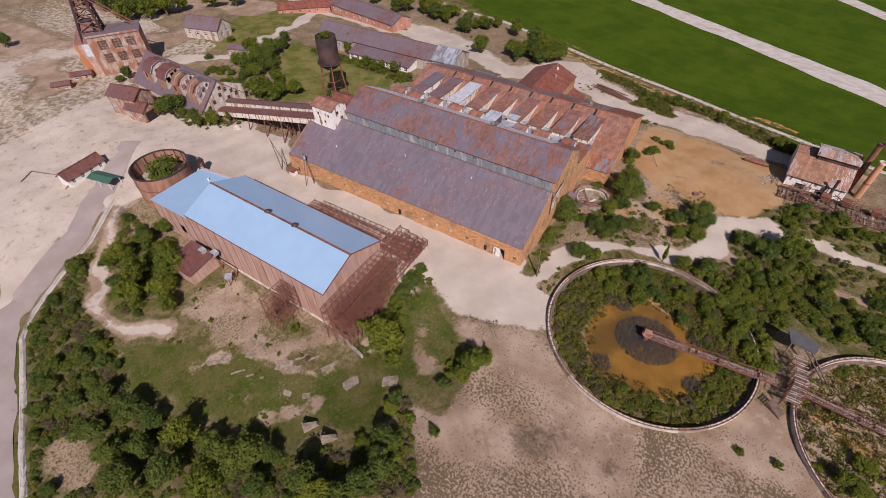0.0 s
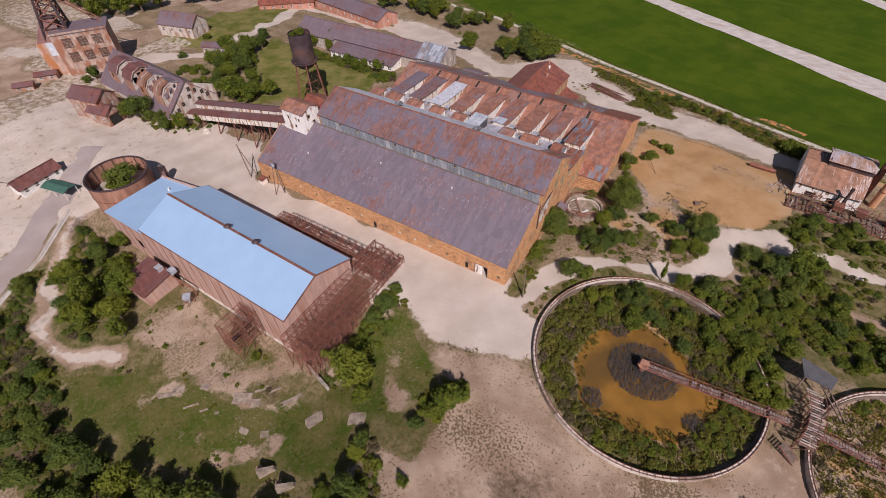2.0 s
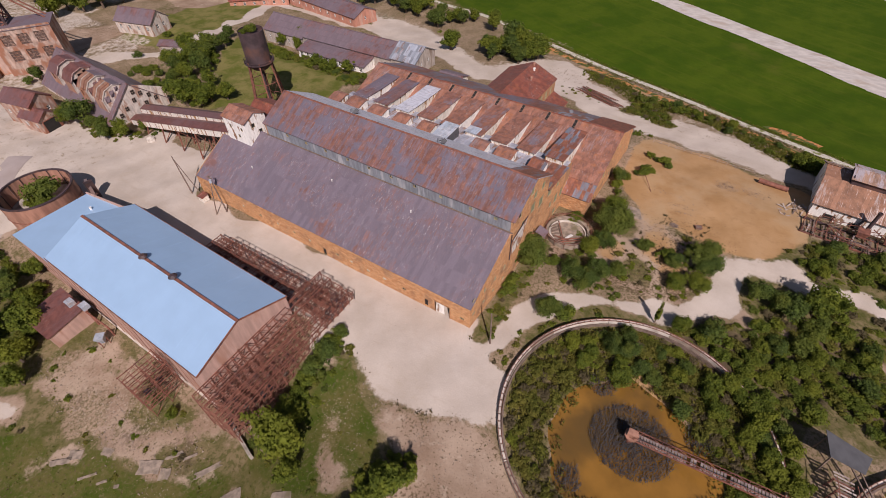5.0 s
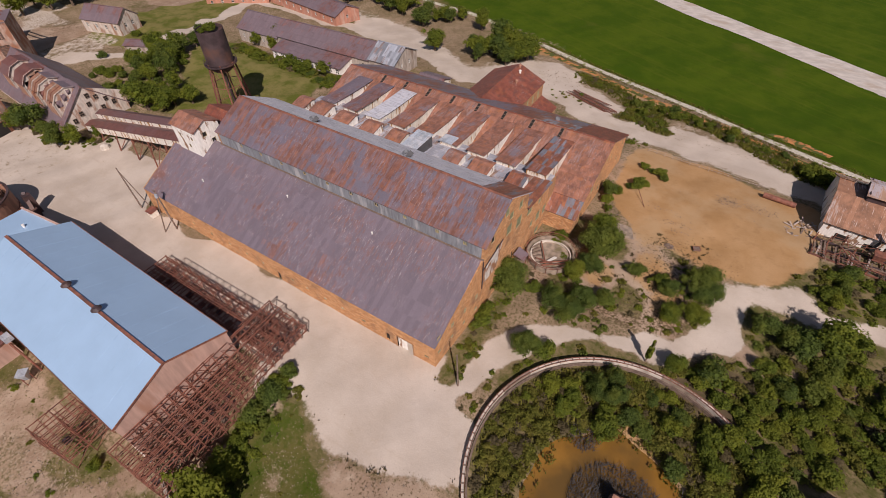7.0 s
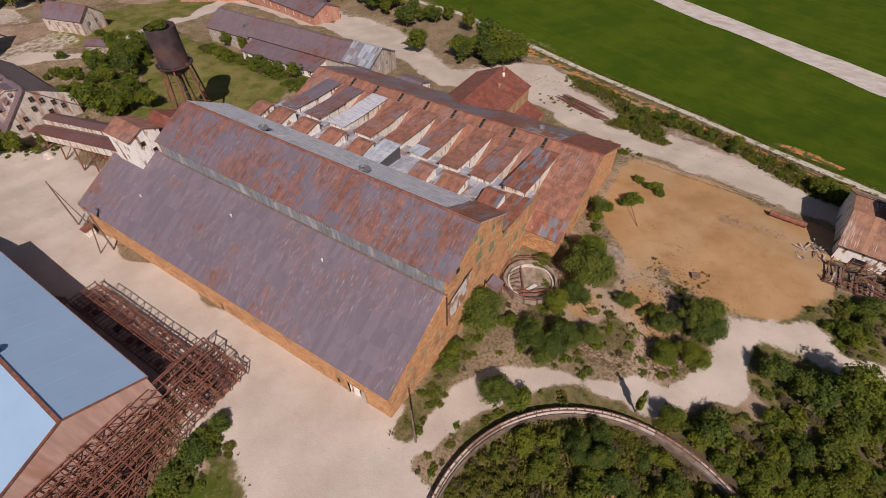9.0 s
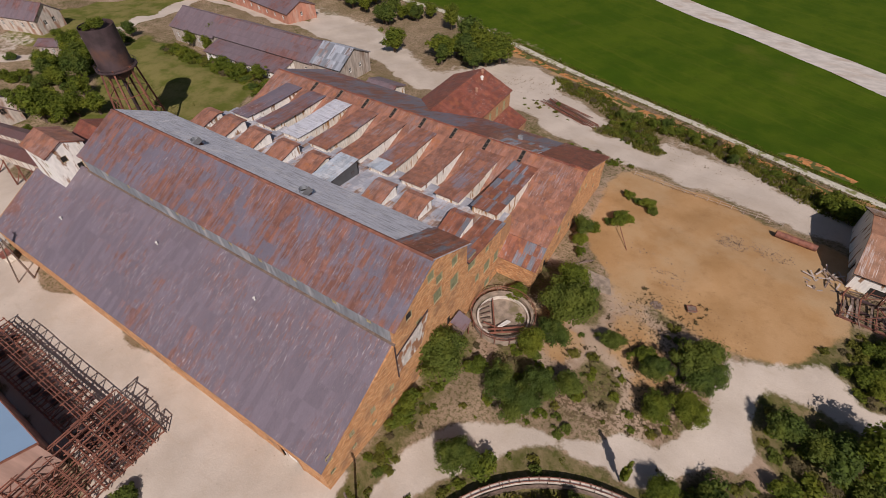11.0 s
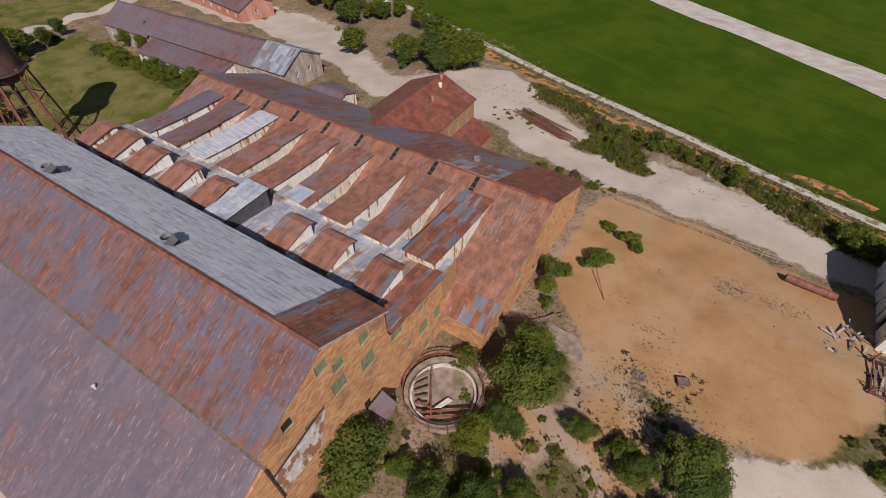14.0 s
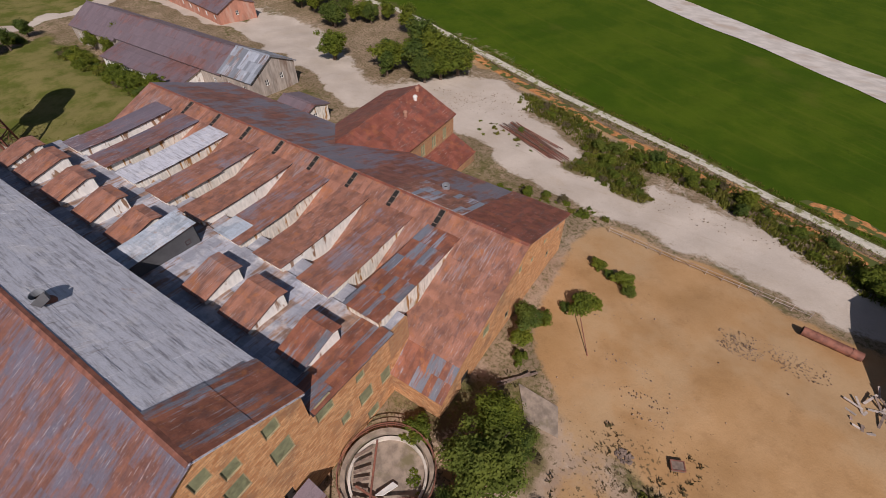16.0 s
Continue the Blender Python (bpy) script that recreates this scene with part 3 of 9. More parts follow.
def roof_sheets(parent, origin, along, up, mat, width=0.95, length=3.0, single_from=None, depth=0.05, seed=0, skip=None):
    """Lays overlapping sheets on a slope. origin: the lower corner; along, up: the eave's and the slope's vectors.
    Sheets from the share single_from of the run on are pieces of their own; the rest are joined."""
    o, a, u = Vector(origin), Vector(along), Vector(up)
    na, nu = max(1, round(a.length / width)), max(1, round(u.length / length))
    da, du = a / na, u / nu
    nrm = a.cross(u).normalized()
    lift = nrm * 0.05
    rnd = random.Random(seed)
    m = Mesh()
    flat = Mesh()
    ea, eu = da.length * 1.02, du.length * 1.05
    flat.hexa([(0, 0, -0.02), (ea, 0, -0.02), (ea, eu, -0.06), (0, eu, -0.06), (0, 0, depth), (ea, 0, depth), (ea, eu, 0.0), (0, eu, 0.0)])
    me = None
    basis = Matrix((a.normalized(), u.normalized(), nrm)).transposed().to_4x4()
    for i in range(na):
        for j in range(nu):
            p = o + da * i + du * j + lift * (0.3 + 0.5 * rnd.random())
            if skip and skip(p + da / 2 + du / 2):
                continue
            if single_from is not None and i / na >= single_from:
                me = me or flat.data("roof_sheet", mat)
                ob = part("roof_sheet", me, None, parent)
                ob.matrix_basis = Matrix.Translation(p) @ basis @ pose(0, 0, 0, 0, 0, rnd.uniform(-0.4, 0.4))
            else:
                m.add([Matrix.Translation(p) @ basis @ Vector(v) for v in flat.v], flat.f)
    if m.v:
        ob = part("sheeting", m, mat, parent)
        ob["kind"] = "stuff"
    return parent


# ---- the ground ----
YARD = [(-312, 8), (-267, 26), (-226, 5), (-184, -6), (-157, -6), (-140, 2), (-129, 15), (-102, 13), (-86, -1), (0, 1), (9, 4), (6, -4), (11, -6), (15, -16), (3, -20), (-9, -21), (-18, -17), (-30, -8), (-52, -5), (-105, -6), (-123, -13), (-143, -24), (-136, -39), (-127, -60), (-113, -82), (-103, -91)]
SANDY = [(9, -63), (6, -46), (6, -31), (-8, -23), (15, -16), (24, -27), (32, -30), (46, -29), (65, -22), (68, -26)]
ORANGE = [(7.5, 84), (8, 94), (25, 93), (39, 91), (50, 89), (58, 87), (57, 70), (54, 58), (49, 53), (43, 51), (38, 52), (32, 54), (26, 55), (19, 56), (12, 63), (8.5, 72)]
TRACK = [(0, 0), (4, 9), (8, 16), (12, 20), (25, 25), (35, 29), (40, 36), (40, 49), (46, 55), (52, 56.5), (58, 54.5), (68, 52.5), (110, 47), (110, 43), (68, 48.5), (57, 48), (47, 46), (45.5, 36), (44, 31), (36, 24), (28, 23), (15, 15), (12, 8), (7, 0), (4, -4)]
ROADN = [(-146, 145), (-116, 142), (-105, 141), (-59, 112), (-45, 136), (-30, 138), (-19, 126), (-9, 119), (-3, 113), (14, 112), (21, 111), (33, 108.5), (42, 103.5), (55, 98.5), (72, 91), (62, 88), (55, 89.5), (45, 89.5), (39, 91), (25, 93), (11, 95), (0, 96), (-9, 97.5), (-18, 101.5), (-23, 107), (-57, 101), (-78, 109), (-121, 122)]
LAWN = [(-130, 33), (-163, 69), (-169, 83), (-133, 84), (-93, 74), (-94, 58), (-111, 45)]
MEADOW = [(-95, -76), (-86, -70), (-71, -65), (-60, -60.5), (-45, -57), (-33, -46), (-23, -47), (-8, -46), (-6, -56), (-18, -64), (-34, -71), (-52, -73), (-72, -76)]
LAWNW = [(-214, 52), (-219, 71), (-226, 112), (-196, 128), (-182, 87), (-180, 56)]
STRIP = [(-111, 173), (-96, 170), (-52, 153), (-21, 142), (16, 129), (36, 121), (56, 114)]
RUN_A = [(-18, 222), (25, 199), (62, 177)]
RUN_B = [(-5, 229), (34, 208), (62, 193)]
RUN2 = [(68, 296), (87, 277)]
FOOTPATH = [(-128.0, -35.0), (-122.2, -45.8), (-117.1, -52.8), (-109.1, -60.6), (-99.9, -66.7), (-91.3, -69.4), (-82.8, -68.1), (-74.4, -62.6)]
LANE2 = [(-131, -40), (-121, -55), (-116, -68), (-111, -78), (-105, -85), (-88, -93), (-74, -100), (-63, -105)]
FARROAD = [(-201, 33), (-180, 56), (-187, 101), (-196, 128), (-130, 127), (-115, 127)]
FARROAD2 = [(-258, -16), (-266, 3), (-250, 20), (-247, 46), (-277, 94)]
POND = [(23, -11), (24, -1), (33, 6), (43, 2), (50, -5), (45, -17), (36, -19), (28, -19)]
JUNGLE = [(33, 15), (36, 23), (48, 32), (60, 40), (65, 42), (83, 25), (73, 17), (64, 20), (58, 9), (55, 19)]
VEG_EAST = [(14.6, 43.6, 4.8), (13.6, 48.6, 3.6), (9.8, 64.1, 2.5), (15.0, 71.3, 2), (18.5, 79.9, 2), (14.1, 81.5, 1.5), (1.2, 22.8, 4.5), (6.6, 26.3, 2), (11.6, 25.0, 3), (14.9, 23.6, 3.5), (5.7, 43.1, 2), (23.5, 41.8, 2.5), (35.9, 44.6, 3.5), (37.2, 43.1, 3), (31.3, 40.4, 2.5), (19.9, 30.5, 2.5), (12.5, 33.9, 2.5), (15.1, 37.2, 3), (28.5, 42.5, 2), (1.1, 15.6, 2), (17.1, 47.4, 2.5), (1.7, 12.9, 2)]
VEG_EAST2 = [(12.0, 11.7, 3), (14.9, 13.1, 2), (16.9, 27.3, 3), (15.7, 24.3, 2.5), (32.6, 34.0, 2.5), (36.6, 36.2, 3), (36.9, 43.3, 3), (20.9, 30.9, 1.8), (49.2, 40.8, 2.8), (52.8, 39.7, 2.5), (55.6, 40.0, 3), (59.8, 42.3, 3.5), (62.3, 43.1, 3), (59.9, 54.2, 2)]
VEG_NORTH = [(-48.5, 129.0, 4.5), (-59.4, 131.7, 4), (-61.3, 121.7, 3), (-81.4, 122.1, 4), (-103.2, 145.5, 4.5), (-98.1, 156.1, 4), (-50.9, 138.4, 4), (31.0, 111.3, 3), (14.4, 117.2, 3), (10.1, 118.9, 2.5), (21.3, 116.6, 2.5), (-4.4, 93.1, 2), (-1.1, 95.1, 1.5), (7.4, 109.5, 2), (4.8, 113.2, 2.5), (54.6, 101.4, 4), (51.6, 104.1, 3), (-16.8, 115.3, 1.5), (46.2, 111.2, 2), (40.9, 111.3, 2), (9.6, 106.7, 1.8), (-1.8, 116.9, 1.3), (-50.5, 124.2, 3)]
VEG_WEST = [(-130.5, 33.2, 4), (-135.0, 30.5, 4), (-129.6, 36.9, 3.5), (-116.9, 78.0, 2.5), (-108.0, 77.5, 2.5), (-101.0, 78.6, 2.5), (-134.7, 85.6, 2.5), (-144.5, 85.8, 2.5), (-164.8, 55.9, 3.5), (-162.1, 46.9, 3.5), (-158.3, 55.8, 3), (-152.7, 44.1, 3), (-91.5, 76.9, 2)]
VEG_WEST2 = [(-155.6, 4.0, 4.2), (-159.7, 1.3, 3.2), (-161.9, 62.7, 4), (-166.3, 55.8, 3), (-163.1, 71.0, 3.5), (-153.7, 51.3, 3.5), (-131.6, 37.0, 3.2), (-125.8, 40.9, 3), (-138.1, 91.8, 3), (-123.4, 82.5, 2), (-111.2, 76.0, 2.5), (-105.6, 146.7, 4.5), (-81.9, 123.1, 3.5), (-53.4, 132.8, 4.5), (-61.9, 132.3, 3), (-139.2, 2.6, 2.5), (-262.5, 51.6, 5), (-259.3, 63.1, 5), (-254.8, 70.6, 5), (-268, 60, 4.5), (-274, 68, 5), (-264, 74, 5), (-256, 82, 4.5), (-270, 82, 5), (-282, 62, 4.5), (-292, 58, 5), (-302, 66, 5), (-288, 76, 5), (-312, 56, 5), (-298, 84, 5), (-248, 96, 4.5), (-240, 106, 4.5), (-135.4, 158.5, 5), (-149.9, 156.2, 4), (-123.8, 158.5, 4)]
VEG_BLUE = [(-93.8, -55.7, 4), (-104.1, -53.8, 3.5), (-104.3, -46.0, 3.5), (-87.6, -49.2, 3.5), (-88.6, -61.3, 3.5), (-104.5, -39.3, 2.5), (-92.2, -42.5, 2), (-17.9, -38.0, 4.2), (-20.4, -32.7, 3), (-22.3, -19.6, 2.2), (-12.2, -41.3, 2.5), (-95.7, -60.5, 3), (-82.5, -55.0, 3), (-42.7, -45.1, 1.5), (-76.7, -57.8, 2.5)]
VEG_SOUTH = [(-87.7, -88.3, 3.5), (-85.2, -79.6, 3.5), (-83.8, -74.6, 3), (-94.7, -79.1, 3), (-101.2, -67.7, 2.5), (-113.8, -56.3, 2.5), (-112.1, -62.8, 2.5), (-120.9, -49.8, 2.2), (-74.5, -87.1, 3.5), (-67.4, -82.8, 3.5), (-59.0, -81.0, 3.5), (-52.1, -79.9, 3.5), (-42.9, -79.0, 4), (-34.5, -76.6, 4), (-28.2, -74.3, 4), (-22.8, -71.2, 3.5), (-11.1, -72.0, 4), (-3.6, -70.3, 3.5), (-48.3, -85.1, 4), (-38.6, -84.8, 4.5), (-45.7, -91.7, 4.5), (-30.6, -82.5, 4.5), (-19.9, -77.8, 4.5), (-92.5, -71.3, 2.5), (-101.7, -72.4, 2.5)]
VEG_SOUTH2 = [(-2.9, -57.3, 3.2), (-0.1, -62.5, 3.5), (-1.0, -66.6, 3.5), (-6.9, -48.4, 2), (-7.6, -72.4, 3.5), (4.6, -33.9, 3.2), (3.8, -37.4, 2.8), (5.9, -31.0, 2.5), (5.1, -50.8, 1.6), (-6.2, -51.2, 2.2), (-63.1, -89.5, 3.5), (-85.2, -82.9, 3), (-74.4, -76.1, 2.5), (-79.6, -92.9, 2.5), (-54.0, -89.7, 3.5), (58.0, -22.4, 1.2), (64.8, -21.3, 1.2), (73.0, -2.9, 1.6), (75.1, -17.9, 2.5), (78.6, -13.3, 2.5), (77.8, -18.5, 2.5), (-88.3, -85.1, 3.5)]
YARD_SIDE = [(-130, -1), (-25, -1), (-17, -12), (-24, -20), (-34, -17), (-111, -17), (-128, -38), (-142, -30)]
BRUSH = [(-103, -84), (-109, -77), (-114, -67), (-119, -54.5), (-128, -40), (-126, -37), (-118, -42), (-107, -59), (-94, -70), (-82, -73), (-76, -77), (-51, -78), (-24, -71), (-3, -56), (-5, -46), (9, -63), (-61, -104)]
BANK_LINE = [(-62, 155), (-50, 149), (-40, 144.5), (-16, 135), (2, 127.5), (25, 120.5), (54, 109), (80, 99)]
WEDGE = [(-3, 108), (0, 117), (9, 119), (16, 106), (15, 103.5), (6, 105.5)]
HEDGE = [(-24, 131), (-10, 127.5), (1.3, 119.5), (13, 120.5), (24.6, 117.8), (31.6, 115), (44, 108.5), (52.6, 103), (62, 98)]
VEG_HEDGE = [(1.3, 118.4, 2.8), (4.8, 119.7, 2.8), (13.2, 121.0, 3.2), (16.2, 119.5, 2.4), (19.4, 118.9, 2.4), (24.6, 118.0, 2.4), (31.6, 115.5, 3.3), (55.7, 101.8, 3.5), (52.6, 103.7, 3.0), (58.5, 100.2, 3.6), (61.5, 98.0, 3.4), (-58, 134, 5), (-52, 137, 5), (-46, 134, 4.5), (-63, 126, 4), (-55, 128, 4), (-68, 131, 3.5)]
VEG_YARD = [(-146.1, 5.3, 2.5), (-135.7, 6.6, 2.8), (-133.0, 12.7, 2.5), (-152.7, 4.9, 2), (-140.5, 5.0, 2.2), (-201.8, 12.9, 3), (-202.6, 9.3, 2), (-173.1, 60.6, 3.5), (-163.5, 62.6, 4), (-170.5, 47.8, 3), (-159.0, 44.5, 3), (-150.0, 49.8, 4), (-138.1, 35.3, 3.5), (-138.5, 44.0, 3.5), (-194.8, 65.1, 2), (-133.0, 24.4, 2), (-288.4, 1.4, 3), (-187.3, 45.1, 2)]
DRYPATH = [(45, 34), (52.5, 34.3), (58.6, 35.3), (66, 35.6), (90, 34)]
HEDGE_W = [(-150, 80.5), (-136.4, 78.6), (-125.7, 79.4), (-112.7, 78.3), (-92.2, 74)]
STRIP_BUSHES = [(-22.4, -15.4, 2.0), (-22.6, -18.0, 2.5), (-22.4, -20.6, 2.4), (-22.8, -23.4, 2.6), (-22.4, -26.4, 2.3), (-22.0, -29.2, 2.4), (-20.0, -24.5, 1.4), (-20.2, -19.0, 1.2), (1.4, -33.0, 2.3), (1.0, -37.6, 2.2), (2.2, -29.8, 1.9), (0.8, -40.8, 1.9), (4.6, -28.6, 1.5), (3.0, -35.4, 2.4), (-0.6, -36.0, 1.4), (11.6, 66.5, 1.4), (8.6, 67.0, 1.1), (16.6, 73.4, 1.2), (13.2, 70.2, 1.0), (19.9, 78.4, 1.2), (16.4, 80.6, 1.0), (10.4, 61.6, 1.6), (11.6, 58.8, 1.3)]
SCRAP = (27.6, 54.0)
SLOPE_GRASS = [(-25, -17), (-18, -16.5), (-10, -21), (-5, -24), (0, -28), (1, -36), (-6, -41), (-18, -44), (-26, -42)]



def inside(poly, x, y):
    hit = np.zeros(x.shape, bool)
    for (x0, y0), (x1, y1) in zip(poly, poly[1:] + poly[:1]):
        if y0 != y1:
            hit ^= ((y0 > y) != (y1 > y)) & (x < (x1 - x0) * (y - y0) / (y1 - y0) + x0)
    return hit


def near_line(line, x, y):
    d = np.full(x.shape, 1e9)
    for (x0, y0), (x1, y1) in zip(line, line[1:]):
        k = np.clip(((x - x0) * (x1 - x0) + (y - y0) * (y1 - y0)) / ((x1 - x0) ** 2 + (y1 - y0) ** 2), 0, 1)
        d = np.minimum(d, np.hypot(x - x0 - k * (x1 - x0), y - y0 - k * (y1 - y0)))
    return d


def wobble(x, y, s, seed):
    r = np.random.RandomState(seed)
    out = np.zeros(x.shape)
    for k in range(7):
        a, p, f = r.uniform(0, 6.28), r.uniform(0, 6.28), s * (0.6 + 1.5 * r.rand())
        out += np.sin((x * np.cos(a) + y * np.sin(a)) * f + p)
    return out / 3.0


THICK1, THICK2 = (35.3, -4.0, 23.7), (88.8, -5.9, 22.9)
FIELD = STRIP + [(400, -20), (900, 100), (900, 900), (-500, 900), (-400, 300)]


def build_ground():
    def axis(a, b, s, far):
        mid = np.arange(a, b + s, s)
        out = [s * 1.35 ** k for k in range(1, 22)]
        low, high = a - np.cumsum(out), b + s + np.cumsum(out)
        return np.concatenate([low[::-1], mid, high])

    xs, ys = axis(-240, 100, 1.25, 0), axis(-108, 170, 1.25, 0)
    X, Y = np.meshgrid(xs, ys)
    wx, wy = X + 1.6 * wobble(X, Y, 0.35, 1), Y + 1.6 * wobble(X, Y, 0.35, 2)
    grass = 0.34 + 0.16 * wobble(X, Y, 0.12, 3)
    gravel, orange, dusty = np.zeros(X.shape), np.zeros(X.shape), np.zeros(X.shape)
    for poly, v in ((LAWN, 0.82), (LAWNW, 0.84), (MEADOW, 0.92)):
        grass[inside(poly, wx, wy)] = v
    mead = inside(MEADOW, wx, wy)
    grass[mead] = np.clip(0.91 + 0.02 * wobble(X, Y, 0.22, 31) + 0.02 * wobble(X, Y, 0.75, 32), 0.8, 0.95)[mead]
    grass[inside(FIELD, X, Y)] = 1.0
    for c in (THICK1, THICK2):
        grass[np.hypot(X - c[0], Y - c[1]) < c[2]] = 0.70
    grass[inside(JUNGLE, wx, wy)] = 0.72
    grass[(X > 45) & (X < 110) & (Y > 14) & (Y < 66)] = 0.70
    south = (Y < -42) & (X < -5) & (X > -112)
    grass[south] = np.maximum(grass[south], (np.where(X < -38, 0.88, 0.70) + np.where(X < -38, 0.03, 0.14) * wobble(X, Y, 0.4, 33))[south])
    rubble = np.hypot((X + 61) / 16, (Y + 51) / 5.5) < 1 + 0.35 * wobble(X, Y, 0.4, 9)
    grass[rubble] = 0.12
    orange[rubble] = 0.22
    mid = (X > -90) & (X < -30) & (Y > -58) & (Y < -40)
    grass[mid & (wobble(X, Y, 0.2, 24) > 0.35)] = 0.8
    dusty[mid & (wobble(X, Y, 0.25, 25) > 0.0)] = 0.6
    for poly, v in ((YARD, 1.0), (TRACK, 0.95), (ROADN, 0.7), (YARD_SIDE, 1.0)):
        gravel[inside(poly, wx, wy)] = v
    dusty[inside(SANDY, wx, wy)] = 0.9
    dusty[(X > -6) & (Y < -8) & (gravel < 0.5)] = 0.75
    dusty[inside(BRUSH, X, Y)] = 0.0
    dusty[inside(MEADOW, X, Y)] = 0.0
    worn = inside(MEADOW, X, Y) & (wobble(X, Y, 0.33, 34) > 0.55)
    dusty[worn] = 0.5
    gravel[(X < -128) & (Y < 8) & (Y > -110)] = 0.62
    gravel[(X < -195) & (Y < 60)] = 0.50
    rough_w = (X < -215) & (Y > -25) & (wobble(X, Y, 0.09, 22) > 0.05)
    gravel[rough_w], dusty[rough_w] = 0.25, 0.7
    near_foot = near_line(FOOTPATH, wx, wy)
    dusty[near_foot < 3.2], grass[near_foot < 3.2] = 0.75, 0.3
    gravel[near_foot < 1.7] = 0.85
    for line, w in ((FARROAD, 3.5), (FARROAD2, 4.0)):
        gravel[near_line(line, wx, wy) < w] = 0.85
    gravel[inside(ROADN, X + 3, Y - 6)] = np.maximum(gravel[inside(ROADN, X + 3, Y - 6)], 0.42)
    orange[inside(ORANGE, wx, wy)] = 0.95
    gravel[inside(ORANGE, X, Y)] = 0
    hole = inside(WEDGE, wx, wy)
    gravel[hole], grass[hole] = 0.0, 0.75
    bank = near_line(BANK_LINE, wx, wy) < 2.4 + 0.5 * wobble(X, Y, 0.25, 14)
    orange[bank & (wobble(X, Y, 0.3, 15) > -0.45)] = 0.9
    slope_s = (X > -24) & (X < 5) & (Y < -18) & (Y > -48) & (wobble(X, Y, 0.22, 16) > -0.35 + 0.04 * np.maximum(X + 8, 0)) & (gravel < 0.5)
    grass[slope_s], dusty[slope_s] = 0.88, 0.0
    bare_sand = (X > 4) & (X < 16) & (Y > 60) & (Y < 90)
    dusty[bare_sand] = 0.5
    gravel[(near_line(BANK_LINE, wx, wy) < 3.4)] = 0
    dusty[near_line(BANK_LINE, wx, wy) < 9] = np.maximum(dusty[near_line(BANK_LINE, wx, wy) < 9], 0.40)
    scrub_e = (X > 2) & (X < 42) & (Y > 28) & (Y < 56) & (gravel < 0.3) & (orange < 0.5)
    patch_e = wobble(X, Y, 0.28, 21)
    dusty[scrub_e] = np.where(patch_e > -0.5, 0.8, 0.2)[scrub_e]
    orange[scrub_e] = np.where(patch_e > 0.1, 0.62, 0.25)[scrub_e]
    grass[scrub_e] = np.where(patch_e > -0.5, 0.35, 0.7)[scrub_e]
    verge_e = (X > 0) & (X < 5) & (Y > -2) & (Y < 32)
    grass[verge_e], dusty[verge_e], gravel[verge_e] = 0.75, 0.0, 0.0
    brushy = inside(BRUSH, wx, wy) & ~inside(MEADOW, wx, wy)
    grass[brushy] = np.clip(0.80 + 0.10 * wobble(X, Y, 0.25, 41) + 0.04 * wobble(X, Y, 0.7, 42), 0.4, 0.94)[brushy]
    bare_s = np.hypot((X + 62) / 8, (Y + 95.5) / 4.6) < 1 + 0.25 * wobble(X, Y, 0.5, 43)
    grass[bare_s], dusty[bare_s] = 0.3, 0.35
    for c in (THICK1, THICK2):
        dusty[np.hypot(X - c[0], Y - c[1]) < c[2]] = 0.3
    shore = inside([(36 + (x - 36) * 1.1, -6 + (y + 6) * 1.1) for x, y in POND], wx, wy)
    orange[shore], grass[shore] = 0.8, 0.2
    apron = np.hypot(X - THICK1[0], Y - THICK1[1])
    apron = (apron > THICK1[2]) & (apron < THICK1[2] + 4.5) & (Y > 2) & (gravel < 0.5)
    grass[apron], dusty[apron] = 0.72, 0.0
    second = np.hypot(X - THICK2[0], Y - THICK2[1]) < 22
    dusty[second], grass[second] = 0.85, 0.3
    orange[second & (wobble(X, Y, 0.3, 44) > 0.15)] = 0.6
    dry = near_line(DRYPATH, wx, wy) < 1.6
    dusty[dry], grass[dry] = 0.85, 0.3
    slope_g = inside(SLOPE_GRASS, wx, wy)
    grass[slope_g], dusty[slope_g], gravel[slope_g] = 0.92, 0.0, 0.0
    pale_g = slope_g & (wobble(X, Y, 0.42, 45) > 0.34)
    dusty[pale_g] = 0.7
    for x0, y0, rx, ry in ((-19.8, -49.4, 2.2, 1.6), (-11.6, -45.2, 2.4, 1.6), (-53, -61, 3, 2), (-38, -54, 3.5, 1.8), (-28, -62, 2.0, 1.5), (-33, -66, 2.2, 1.5), (-40, -65, 1.6, 1.2), (-24, -56, 2.0, 1.3)):
        spot = np.hypot((X - x0) / rx, (Y - y0) / ry) < 1 + 0.3 * wobble(X, Y, 0.9, 46)
        dusty[spot] = 0.85
    stain, scrubby, pebbly = np.zeros(X.shape), np.zeros(X.shape), np.zeros(X.shape)
    for x0, y0, rx, ry, v in ((23, -42, 6.5, 4.5, 0.75), (27, -37.5, 5.0, 3.0, 0.6), (38, -39, 4.0, 2.6, 0.7), (13, -45.5, 5.0, 3.0, 0.5), (20, -51, 9.0, 4.0, 0.55), (33, -47, 8.0, 3.5, 0.5), (12, -35, 3.5, 2.5, 0.4), (48, -35, 5.0, 2.5, 0.5), (58, -30, 5.0, 3.0, 0.5)):
        d = np.hypot((X - x0) / rx, (Y - y0) / ry)
        stain = np.maximum(stain, v * np.clip(1.5 - d, 0, 1))
    sandy = (X > -2) & (Y < -17) & (gravel < 0.5)
    scrubby[sandy] = np.clip(0.55 + 0.35 * wobble(X, Y, 0.16, 47), 0, 1)[sandy]
    east_s = (X + 7 * wobble(X, Y, 0.13, 55) > 42) & (X < 75) & (Y + 3 * wobble(X, Y, 0.2, 56) < -26)
    gravel[east_s] = 0.1
